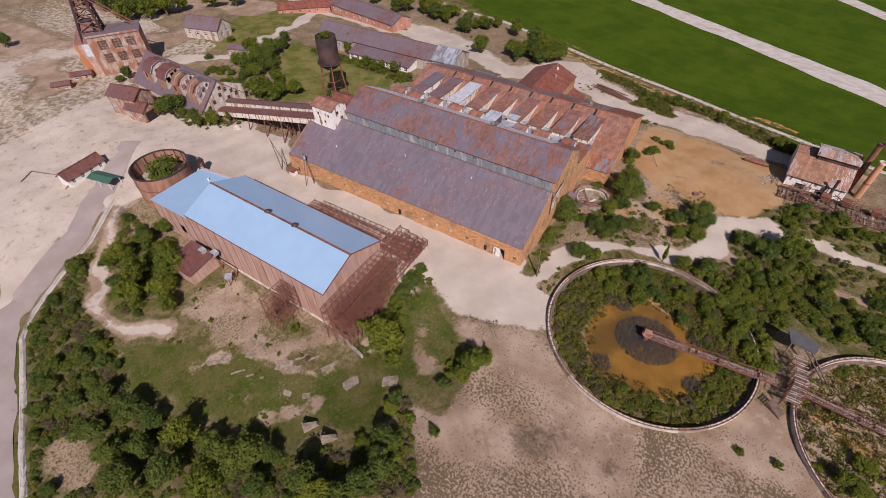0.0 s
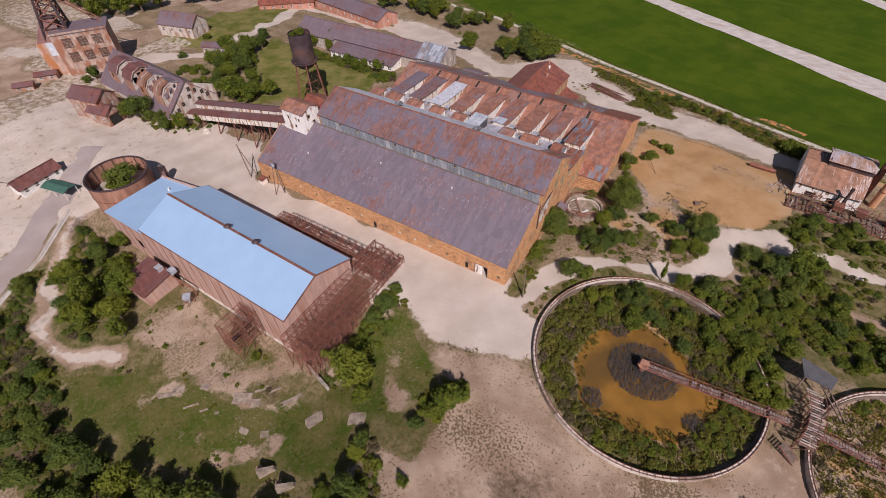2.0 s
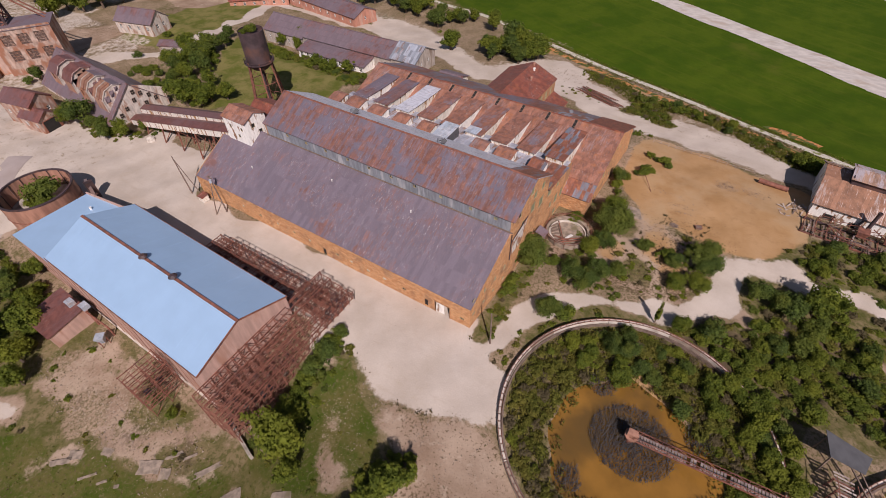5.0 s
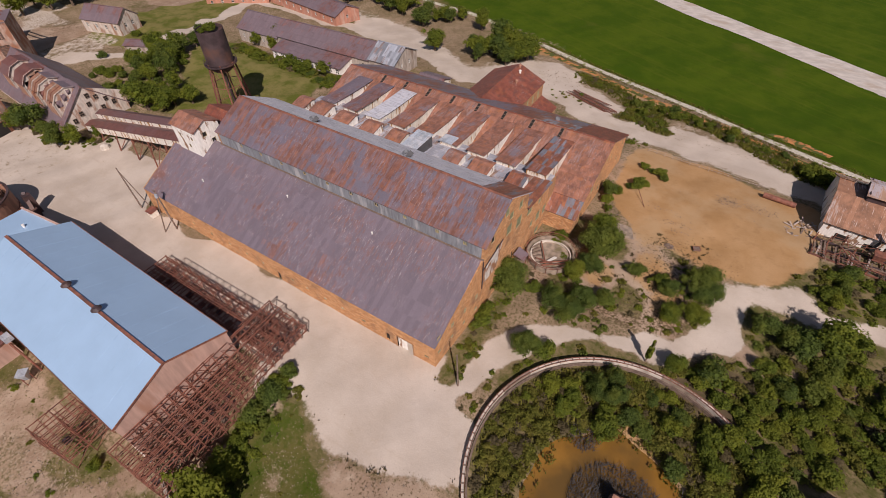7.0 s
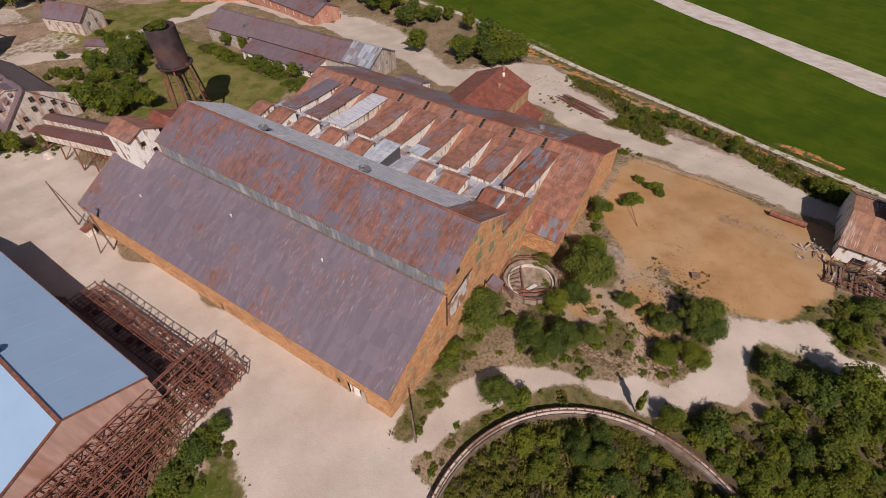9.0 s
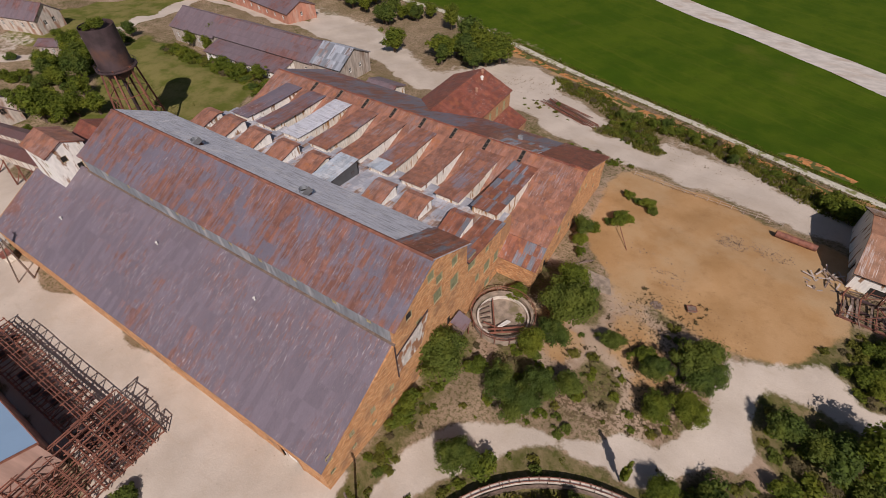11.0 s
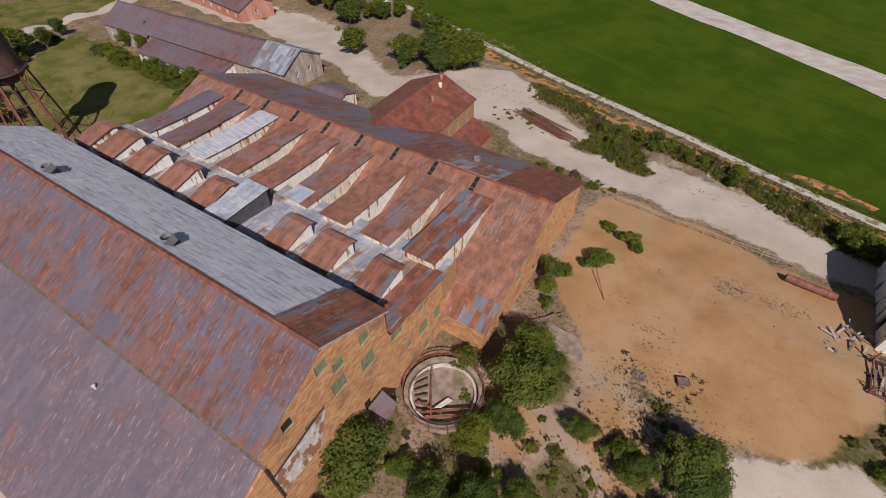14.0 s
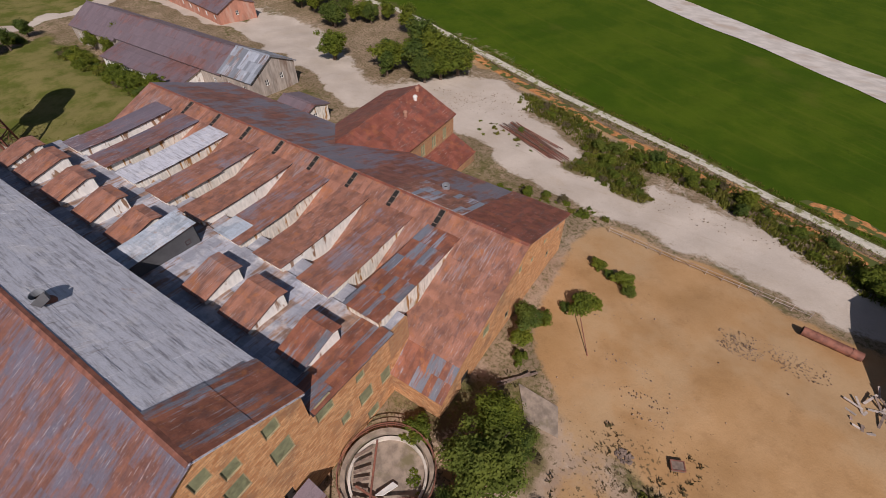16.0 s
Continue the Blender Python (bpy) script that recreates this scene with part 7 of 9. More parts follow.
def gable_house(name, x, y, rz, L, W, eave, ridge, wall_mat, roof_mat, label, windows=4, gable_windows=1, win=(1.1, 1.5), z=None, sheets=True, door=True, pane=None, over=0.5):
    """A gabled building; its ridge runs along local x from 0 to -L, its near gable at local x = 0."""
    z = gz(x, y) if z is None else z
    th = thing(name, x, y, z, rz, label=label, category="building")
    ws = [(-L * (k + 0.5) / windows, eave * 0.56) for k in range(windows)] if windows else []
    holes = [(u - win[0] / 2, u + win[0] / 2, h - win[1] / 2, h + win[1] / 2) for u, h in ws]
    for s in (-1, 1):
        part("wall", wall([(-L, eave), (0, eave)], holes, 0.25, lambda u: -2.5, (lambda u, d, q: (u, -W / 2 + d, q)) if s < 0 else (lambda u, d, q: (u, W / 2 - d, q))), wall_mat, th)
        for u, h in ws:
            window(th, (u, s * (W / 2 - 0.1), h), 0 if s < 0 else 180, win[0], win[1], pane or M_OPENING, (2, 2), M_WHITE)
    gs = [(W * (k + 1) / (gable_windows + 1) - W / 2, eave * 0.62) for k in range(gable_windows)]
    gh = [(v - win[0] / 2, v + win[0] / 2, h - win[1] / 2, h + win[1] / 2) for v, h in gs]
    part("gable_wall", wall([(-W / 2, eave), (0, ridge), (W / 2, eave)], gh, 0.25, lambda u: -2.5, lambda u, d, q: (-d, u, q)), wall_mat, th)
    part("gable_wall", wall([(-W / 2, eave), (0, ridge), (W / 2, eave)], [], 0.25, lambda u: -2.5, lambda u, d, q: (-L + d, u, q)), wall_mat, th)
    for v, h in gs:
        window(th, (-0.1, v, h), 90, win[0], win[1], pane or M_OPENING, (2, 2), M_WHITE)
    sl = (ridge - eave) / (W / 2)
    for s in (-1, 1):
        lo, ze = W / 2 + over, eave - over * sl + 0.1
        pts = [(-L - over, -lo, ze), (over, -lo, ze), (over, 0, ridge + 0.12), (-L - over, 0, ridge + 0.12)]
        if s > 0:
            pts = [(p[0], -p[1], p[2]) for p in pts][::-1]
        d = part("roof_slope", Mesh().slab(pts, 0.14), roof_mat, th)
        if sheets:
            if s < 0:
                roof_sheets(d, (-L - over, -lo, ze + 0.02), (L + 2 * over, 0, 0), (0, lo, ridge + 0.12 - ze), roof_mat, 1.0, 3.2, seed=int(abs(x)))
            else:
                roof_sheets(d, (over, lo, ze + 0.02), (-L - 2 * over, 0, 0), (0, -lo, ridge + 0.12 - ze), roof_mat, 1.0, 3.2, seed=int(abs(x)) + 1)
    part("ridge_cap", Mesh().box(-L - over, over, -0.22, 0.22, ridge + 0.12, ridge + 0.26), roof_mat, th)
    return th


# long shed west of the mill, in three lengths
gable_house("long_shed", -77.0, 96.5, 1.5, 11, 14.5, 5.5, 9.2, M_GREYWALL, M_ROOF_GREYBLUE, "grey boarded shed end with a blue-grey metal roof", 2, 2)
gable_house("long_shed", -88.2, 96.2, 1.5, 45, 14.5, 5.4, 9.0, M_GREYWALL, M_ROOF_PLUM, "long grey boarded shed with a plum rusted roof", 8, 0)
gable_house("long_shed", -133.4, 95.0, 1.5, 22, 15.5, 6.0, 10.2, M_GREYWALL, M_ROOF_PLUM, "grey boarded shed with a steep plum roof", 4, 1)
lt = thing("shed_lean_to", -96, 85.6, gz(-110, 86), 1.5, label="plum-roofed lean-to with pale window row", category="building")
part("wall", wall([(-34, 3.4), (0, 3.4)], [(-33 + k * 3.4, -31.4 + k * 3.4, 1.2, 2.8) for k in range(10)], 0.2, lambda u: -2, lambda u, d, z: (u, -3.6 + d, z)), M_WHITEWALL, lt)
for k in range(10):
    window(lt, (-32.2 + k * 3.4, -3.5, 2.0), 0, 1.6, 1.6, M_OPENING, (2, 2), M_WHITE)
part("wall", wall([(-3.6, 3.4), (3.6, 4.9)], [], 0.2, lambda u: -2, lambda u, d, z: (-d, u, z)), M_WHITEWALL, lt)
part("wall", wall([(-3.6, 3.4), (3.6, 4.9)], [], 0.2, lambda u: -2, lambda u, d, z: (-34 + d, u, z)), M_WHITEWALL, lt)
d = part("roof", Mesh().slab([(-34.4, -4.1, 3.4), (0.4, -4.1, 3.4), (0.4, 3.6, 5.1), (-34.4, 3.6, 5.1)], 0.12), M_ROOF_PLUM, lt)
roof_sheets(d, (-34.4, -4.1, 3.42), (34.8, 0, 0), (0, 7.7, 1.7), M_ROOF_PLUM, 1.0, 3.0, seed=44)
gable_house("red_store", -135.5, 131.0, -9, 52, 14.0, 4.6, 7.6, M_SALMON, M_ROOF_PLUM, "salmon rust-stained storehouse with a plum roof", 9, 1)
gable_house("cottage", -201.0, 67.0, 14, 20, 11.0, 5.4, 9.4, M_CRUSH, M_ROOF_PLUM, "pale cottage with a plum roof and dark windows", 4, 2, (1.3, 1.7))
gable_house("cottage", -212.0, 71.5, 15, 9, 5.0, 3.0, 4.8, M_SALMON, M_ROOF_RED, "small outbuilding with a red roof", 1, 0)
gable_house("red_store", -190.0, 134.0, 40, 30, 9.0, 4.0, 6.4, M_SALMON, M_ROOF_RED, "red-roofed store among the trees", 6, 1)
gable_house("ruined_shack", -172.0, 60.0, 25, 12, 6.0, 3.6, 4.6, M_GREYWALL, M_ROOF_PLUM, "sagging grey shack among bushes", 3, 1, sheets=False)
gable_house("grey_store", -205.0, 150.0, 30, 26, 9.0, 4.0, 6.2, M_GREYWALL, M_ROOF_PLUM, "grey store at the far trees", 4, 1)
gable_house("low_lean_to", -56.0, 89.5, 0, 9, 8.0, 3.6, 5.0, M_WHITERUST, M_ROOF_PLUM, "low pale-sided lean-to behind the mill", 2, 1)

# ---- the crusher house with its dormers ----
crusher = gable_house("crusher_house", -142.5, 17.5, -4, 50, 21, 2.4, 11.9, M_CRUSH, M_ROOF_PLUM, "derelict pale gabled crusher house with broken dormers", 0, 0, sheets=True, z=-2)
part("side_wall", wall([(0.2, 11.6), (10.5, 6.6)], [], 0.25, lambda u: 0.0, lambda u, d, z: (0.06 - d, u, z)), M_CRUSH, crusher)
for v, h in ((-3.5, 4.4), (-0.2, 6.2), (2.6, 7.6), (5.0, 6.0), (0.5, 8.8), (3.2, 3.8), (6.8, 4.2), (-6.0, 3.0)):
    window(crusher, (0.19, v, h), 90, 1.2, 1.5, M_OPENING, (2, 2), M_WOOD)
on_roof = lambda u: 2.3 + 0.905 * (u + 10.5)
for k in range(4):
    b = -2.2 - k * 10.8
    a = b - 6.6
    face = [(-8.4, 9.0), (-6.6, 11.5), (-3.4, 12.5), (-1.0, 11.7)]
    dd = part("dormer", wall(face, [(-7.6, -5.9, 7.4, 9.6), (-5.4, -3.9, 8.6, 10.8), (-3.4, -2.2, 10.0, 11.5)] if k < 3 else [(-6.2, -4.6, 7.6, 9.8)], 0.18, on_roof, lambda u, q, z: (b - q, u, z)), M_CRUSH, crusher)
    part("dormer_wall", wall(face, [], 0.18, on_roof, lambda u, q, z: (a + q, u, z)), M_RUSTWALL, dd)
    part("dormer_front", wall([(a, 9.0), (b, 9.0)], [(a + 1.0, a + 2.6, 6.0, 8.2)] if k % 2 else [], 0.18, lambda u: 3.8, lambda u, q, z: (u, -8.4 + q, z)), M_RUSTWALL, dd)
    for (y0, z0), (y1, z1) in zip([(-8.7, 8.7)] + face[1:], face[1:] + [(0.6, 11.9)]):
        if k in (0, 1) and y0 < -6.0:
            for q in range(4):
                part("rafter", Mesh().beam((a + 6.6 * q / 3, y0, z0), (a + 6.6 * q / 3, y1, z1), 0.2), M_PALEWOOD if q % 2 else M_STEEL, dd)
            continue
        part("dormer_roof", Mesh().slab([(a - 0.3, y0, z0 + 0.08), (b + 0.4, y0, z0 + 0.08), (b + 0.4, y1, z1 + 0.08), (a - 0.3, y1, z1 + 0.08)], 0.1), M_ROOF_OX if k > 1 else M_ROOF_PLUM, dd)
    part("face_board", Mesh().beam((b + 0.1, -8.4, 5.0), (b + 0.1, -8.4, 9.0), 0.22).beam((b + 0.1, -8.4, 9.0), (b + 0.1, -6.6, 11.5), 0.22).beam((b + 0.1, -6.6, 11.5), (b + 0.1, -3.4, 12.5), 0.22).beam((b + 0.1, -3.4, 12.5), (b + 0.1, -1.0, 11.7), 0.22), M_CRUSH, dd, "bleached edge boards")

# ---- pale house with the dark gateway ----
gable_house("pale_house", -166.0, -1.0, 12, 14, 8.5, 8.2, 10.8, M_SHAFT, M_ROOF_OX, "rust-streaked pale house with dark red roof", 3, 2, z=-2.2)
porch = gable_house("gate_house", -160.5, -3.2, 10, 9.5, 6.5, 5.0, 7.2, M_SHAFT, M_ROOF_OX, "rust-streaked gate house with a dark doorway", 2, 0, z=-2.2)
# a near-black sheet on the wall; the gateway's shade is its colour
part("gateway", Mesh().box(0.0, 0.08, -2.4, 2.4, -0.5, 4.2), M_OPENING, porch, "dark open gateway")
part("gate_post", Mesh().beam((0.1, -2.4, -0.5), (0.1, -2.4, 4.3), 0.25).beam((0.1, 2.4, -0.5), (0.1, 2.4, 4.3), 0.25).beam((0.1, -2.4, 4.2), (0.1, 2.4, 4.2), 0.25), M_STEEL, porch)

# ---- the headframe ----
hf = thing("headframe_building", -214.5, 9.0, -2, 56, label="rust-stained shaft house with broken windows", category="building")
hw = [(3.4 + i * 5.6, 7.0 + i * 5.6, 5.2 + j * 5.8, 9.2 + j * 5.8) for i in range(3) for j in range(2)] + [(8.0, 11.0, 0.6, 2.8), (14.4, 17.0, 0.6, 3.2)]
part("wall", wall([(0, 16.8), (21, 16.8)], hw, 0.4, lambda u: -1.5, lambda u, d, z: (u, d, z)), M_SHAFT, hf)
for a, b, z0, z1 in hw:
    window(hf, ((a + b) / 2, 0.2, (z0 + z1) / 2), 0, b - a, z1 - z0, M_GRIME, (3, 4), M_SHAFT)
part("wall", wall([(0, 16.8), (12, 16.8)], [(2, 4, 3, 6), (7, 9, 3, 6), (2, 4, 9, 12), (7, 9, 9, 12)], 0.4, lambda u: -1.5, lambda u, d, z: (d, u, z)), M_SHAFT, hf)
part("wall", wall([(0, 16.8), (12, 16.8)], [], 0.4, lambda u: -1.5, lambda u, d, z: (21 - d, u, z)), M_SHAFT, hf)
part("wall", wall([(0, 16.8), (21, 16.8)], [], 0.4, lambda u: -1.5, lambda u, d, z: (u, 12 - d, z)), M_SHAFT, hf)
part("roof", Mesh().slab([(-0.3, -0.3, 16.9), (21.3, -0.3, 16.9), (21.3, 12.3, 17.4), (-0.3, 12.3, 17.4)], 0.25), M_ROOF_PLUM, hf)
part("parapet", Mesh().box(-0.2, 21.2, -0.25, 0.15, 16.85, 17.5), M_SHAFT, hf)
part("collar_house", Mesh().box(-7, 4, 3.5, 17, -1.5, 13.4), M_COLLAR, hf, "orange rusted collar house")
part("chute_panel", Mesh().slab([(-3.5, 3.44, 8), (-1.0, 3.44, 8), (-1.0, 3.44, 13.3), (-3.5, 3.44, 13.3)], 0.1), M_ROOF_GALV, hf)
part("bin", Mesh().hexa([(-6.5, 4.0, 13.4), (3.5, 4.0, 13.4), (3.5, 14.5, 13.4), (-6.5, 14.5, 13.4), (-1.8, 6.5, 21.5), (3.2, 6.5, 21.5), (3.2, 11.5, 21.5), (-1.8, 11.5, 21.5)]), M_ROOF_OX, hf, "dark sheet-metal bin")
corners = [(-3.0, 4.5), (6.5, 4.5), (6.5, 14.0), (-3.0, 14.0)]
tops = [(0.4, 6.8), (5.4, 6.8), (5.4, 11.6), (0.4, 11.6)]
for k in range(4):
    part("headframe_leg", Mesh().beam((*corners[k], 13.4), (*tops[k], 31), 0.75), M_DARKSTEEL, hf)
    a, b = Vector((*corners[k], 13.4)), Vector((*tops[k], 31))
    c, e = Vector((*corners[(k + 1) % 4], 13.4)), Vector((*tops[(k + 1) % 4], 31))
    for i in range(4):
        t0, t1 = i / 4, (i + 1) / 4
        part("headframe_brace", Mesh().beam(a.lerp(b, t0), c.lerp(e, t1), 0.36), M_STEEL, hf)
        part("headframe_brace", Mesh().beam(c.lerp(e, t0), a.lerp(b, t1), 0.36), M_STEEL, hf)
        part("headframe_strut", Mesh().beam(a.lerp(b, t1), c.lerp(e, t1), 0.35), M_DARKSTEEL, hf)
for s in (7.4, 10.8):
    part("back_stay", Mesh().beam((5.2, s, 30.5), (19, s, 17.2), 0.45), M_STEEL, hf)
for k in range(2):
    wv = part("sheave", Mesh().tube((2.4 + k, 8.2 + k, 31.3), (2.4 + k, 8.5 + k, 31.3), 1.5, n=20), M_STEEL, hf)
for x, y, l, w in ((-218.8, 5.8, 8, 4.0), (-216.5, -5.0, 7, 3.6)):
    gable_house("small_shed", x, y, 50, l, w, 2.2, 3.0, M_SHAFT, M_ROOF_OX, "small rusted shed beside the shaft house", 2, 0)

# ---- kiosk by the parking place ----
gable_house("visitor_hut", -149.6, -44.6, -84, 13.5, 5.6, 2.9, 4.8, M_WHITE, M_ROOF_OX, "white hut with a rust-red roof", 4, 1, z=gz(-149, -40), sheets=False)
gr = thing("green_canopy", -139.8, -36.5, gz(-140, -36), 12, label="open shelter with a green roof", category="shelter")
part("roof", Mesh().slab([(-5, -2.4, 2.7), (5, -2.4, 2.7), (5, 0, 3.4), (-5, 0, 3.4)], 0.1).slab([(5, 2.4, 2.7), (-5, 2.4, 2.7), (-5, 0, 3.4), (5, 0, 3.4)], 0.1), M_GREENROOF, gr)
for x in (-4.6, 0, 4.6):
    for y in (-2.1, 2.1):
        part("post", Mesh().beam((x, y, -0.3), (x, y, 2.8), 0.14), M_WHITE, gr)
single("kerb_frame", Mesh().beam((-168, -47, gz(-168, -47) + 0.1), (-151, -41, gz(-151, -41) + 0.1), 0.3, 0.3).beam((-151, -41, gz(-151, -41) + 0.1), (-148, -46, gz(-148, -46) + 0.1), 0.3, 0.3).beam((-168, -47, gz(-168, -47) + 0.1), (-165, -52, gz(-165, -52) + 0.1), 0.3, 0.3), M_WOOD, "dark timber kerbs round a parking bay", "kerb")

# ---- power house on the east with its stacks and wrecked platform ----
PL = 16.0
ph = thing("power_house", 56.0, 87.0, -3.2, -3, label="white-walled power house with rust-streaked corrugated roofs", category="building")
part("wall", wall([(0, 6.6), (PL, 6.6)], [(3.0, 5.6, 1.4, 4.4), (8.6, 11.8, 1.0, 4.2)], 0.35, lambda u: -3, lambda u, d, z: (u, -10 + d, z)), M_WHITEWALL, ph)
for a, b, z1 in ((3.0, 5.6, 4.4), (8.6, 11.8, 4.2)):
    part("door", Mesh().box(a, b, -9.85, -9.75, 1.0, z1), M_OPENING, ph, "dark open bay")
part("wall", wall([(-10, 6.4), (-3.6, 10.0), (3.6, 10.0), (11, 6.4)], [(-6, -4, 2, 5)], 0.35, lambda u: -3, lambda u, d, z: (d, u, z)), M_WHITEWALL, ph)
part("wall", wall([(0, 6.6), (PL, 6.6)], [], 0.35, lambda u: -3, lambda u, d, z: (u, 11 - d, z)), M_WHITEWALL, ph)
d = part("roof", Mesh().slab([(-0.6, -10.6, 6.4), (PL, -10.6, 6.4), (PL, -3.4, 10.3), (-0.6, -3.4, 10.3)], 0.15), M_DARKSTEEL, ph)
M_STACK = plain("orange_fired_brick", (0.56, 0.29, 0.155), 0.85, vary=0.2, scale=0.6, stain=(0.36, 0.20, 0.13), stretch=(1.0, 1.0, 0.3))
M_PHROOF = sheet_metal("pale_rust_roof", (0.58, 0.47, 0.43), (0.37, 0.19, 0.115), 0.54, spread=0.10, by_sheet=0.15, streaky=1.2, flecks=1.0)
M_PHPALE = sheet_metal("pale_violet_roof", (0.50, 0.44, 0.46), (0.42, 0.26, 0.18), 0.36, spread=0.08, by_sheet=0.3)
part("flat_roof", Mesh().box(-0.5, 5.0, -3.4, 3.4, 10.05, 10.2), M_PHROOF, ph)
roof_sheets(d, (-0.6, -10.6, 6.42), (PL + 0.6, 0, 0), (0, 7.2, 3.9), M_PHROOF, 1.0, 7.5, seed=70)
d = part("roof", Mesh().slab([(PL, 11.6, 6.4), (-0.6, 11.6, 6.4), (-0.6, 3.4, 10.3), (PL, 3.4, 10.3)], 0.15), M_DARKSTEEL, ph)
roof_sheets(d, (PL, 11.6, 6.42), (-PL - 0.6, 0, 0), (0, -8.2, 3.9), M_PHROOF, 1.0, 7.5, seed=71)
mo = part("roof_monitor", Mesh().box(5.0, PL, -3.4, -3.2, 9.9, 12.0).box(5.0, PL, 3.2, 3.4, 9.9, 12.0).box(5.0, 5.2, -3.4, 3.4, 9.9, 12.4), M_DARKSTEEL, ph)
roof_sheets(mo, (4.6, -4.0, 11.9), (PL - 4.6, 0, 0), (0, 4.0, 1.1), M_PHPALE, 1.0, 4.0, seed=72)
roof_sheets(mo, (PL, 4.0, 11.9), (4.6 - PL, 0, 0), (0, -4.0, 1.1), M_PHPALE, 1.0, 4.0, seed=73)
part("wall_vent", Mesh().beam((10.8, -10.3, 5.8), (10.2, -10.3, 3.4), 0.8, 0.3), M_DARKWALL, ph)
part("wall", wall([(-10, 6.4), (-3.6, 10.0), (3.6, 10.0), (11, 6.4)], [], 0.35, lambda u: -3, lambda u, d, z: (PL - d, u, z)), M_RUSTWALL, ph)
for x, y, h, r, m, nm in ((73.2, 84.4, 19.0, 0.8, M_STEEL, "tall dark rusted smokestack"), (75.6, 81.4, 15.0, 0.85, M_STACK, "tall orange smokestack with a pale cap"), (67.5, 74.4, 9.0, 0.4, M_DARKSTEEL, "thin dark rusted stovepipe")):
    st = thing("smokestack", x, y, gz(x, y) - 2, label=nm, category="smokestack", group="stacks of the power house")
    part("shaft", Mesh().tube((0, 0, 0), (0, 0, h), r * 1.15, r, 18), m, st, smooth=False)
    part("cap", Mesh().ring((0, 0), r * 0.85, r * 1.2, h - 0.3, h + 0.3, 20), M_PALECONC if m is M_STACK else M_DARKSTEEL, st)
    part("band", Mesh().ring((0, 0), r, r * 1.2, h * 0.5, h * 0.5 + 0.25, 20), M_STEEL, st)
wreck = thing("wrecked_platform", 54.5, 68.0, -1.2, -4, label="collapsed rusty timber platform with broken railings", category="platform")
rp = random.Random(5)
for k in range(16):
    x = k * 2.6
    m = Mesh().beam((x, 0, -1.5), (x, rp.uniform(-0.3, 0.3), 2.4 + rp.uniform(-0.4, 0.6)), 0.2).beam((x, 6, -1.5), (x, 6, 2.4 + rp.uniform(-0.4, 1.2)), 0.2).beam((x, -0.4, 1.6), (x, 6.4, 1.6), 0.2)
    part("bent", m, M_STEEL, wreck)
for k in range(60):
    x = 0.4 + k * 0.66
    if rp.random() < 0.75:
        part("plank", Mesh().beam((x, rp.uniform(-0.3, 0.4), 1.8), (x + rp.uniform(-0.4, 0.4), rp.uniform(3.0, 6.2), 1.8 + rp.uniform(-0.3, 0.2)), 0.34, 0.07), M_PALEWOOD if rp.random() < 0.22 else M_WOOD, wreck)
for y in (0.0, 3.0, 6.0):
    part("girder", Mesh().beam((-0.4, y, 1.45), (40, y, 1.45), 0.25, 0.4).beam((-0.4, y, 0.3), (40, y, 0.2), 0.15), M_DARKSTEEL if y else M_STEEL, wreck)
for k, (x, y) in enumerate(((11, 4.5), (16.5, 5.2), (24, 5.0), (30, 4.6))):
    h = part("hopper", Mesh().hexa([(x, y, 1.9), (x + 1.4, y, 1.9), (x + 1.4, y + 1.2, 1.9), (x, y + 1.2, 1.9), (x - 0.5, y - 0.5, 3.8), (x + 2.0, y - 0.5, 3.8), (x + 2.0, y + 1.8, 3.8), (x - 0.5, y + 1.8, 3.8)]), M_STEEL, wreck)
for k in range(18):
    x = 3 + 2 * k
    part("upper_frame", Mesh().beam((x, 6.2, 1.6), (x + rp.uniform(-0.4, 0.4), 6.2, 4.0 + rp.random()), 0.14).beam((x, 6.2, 3.4), (x + 2.0, 6.2 + rp.uniform(-0.5, 0.5), 3.4 + rp.uniform(-0.6, 0.6)), 0.12).beam((x, 6.2, 1.8), (x + 2.0, 6.2, 3.4), 0.09), M_STEEL, wreck)
for k in range(46):
    x, y = rp.uniform(2, 38), rp.uniform(0, 7)
    a = rp.uniform(0, 6.28)
    part("fallen_beam", Mesh().beam((x, y, 2.0 + rp.random()), (x + 4 * math.cos(a), y + 2.0 * math.sin(a), 2.0 + rp.random() * 2), 0.16), M_STEEL if k % 2 else M_WOOD, wreck)
for z in (2.6, 3.2):
    part("rail", Mesh().beam((0, 0, z), (30, 0, z), 0.09), M_STEEL, wreck)
deb = thing("plank_heap", 52.0, 76.0, -1.2, label="heap of splintered pale boards", category="debris")
for k in range(34):
    x, y, a = rp.uniform(-2.5, 3.5), rp.uniform(-5, 3), rp.uniform(0, 3.14)
    part("board", Mesh().beam((x, y, rp.uniform(0.1, 1.0)), (x + 2.2 * math.cos(a), y + 2.2 * math.sin(a), rp.uniform(0.1, 1.4)), 0.3, 0.06), M_PALEWOOD if k % 3 else M_WOOD, deb)
pipe = thing("boiler_pipe", 42.9, 85.6, gz(43, 85.6), -4, label="rusted boiler tube lying on the sand", category="pipe")
part("shell", Mesh().tube((0, 0, 0.7), (7.4, 0, 0.7), 0.66, n=20), M_STEEL, pipe)
for bx in (1.6, 6.0):
    part("band", Mesh().tube((bx, 0, 0.7), (bx + 0.25, 0, 0.7), 0.72, n=20), M_STEEL, pipe)
part("mouth", Mesh().tube((-0.02, 0, 0.7), (0.03, 0, 0.7), 0.56, n=20), M_OPENING, pipe)

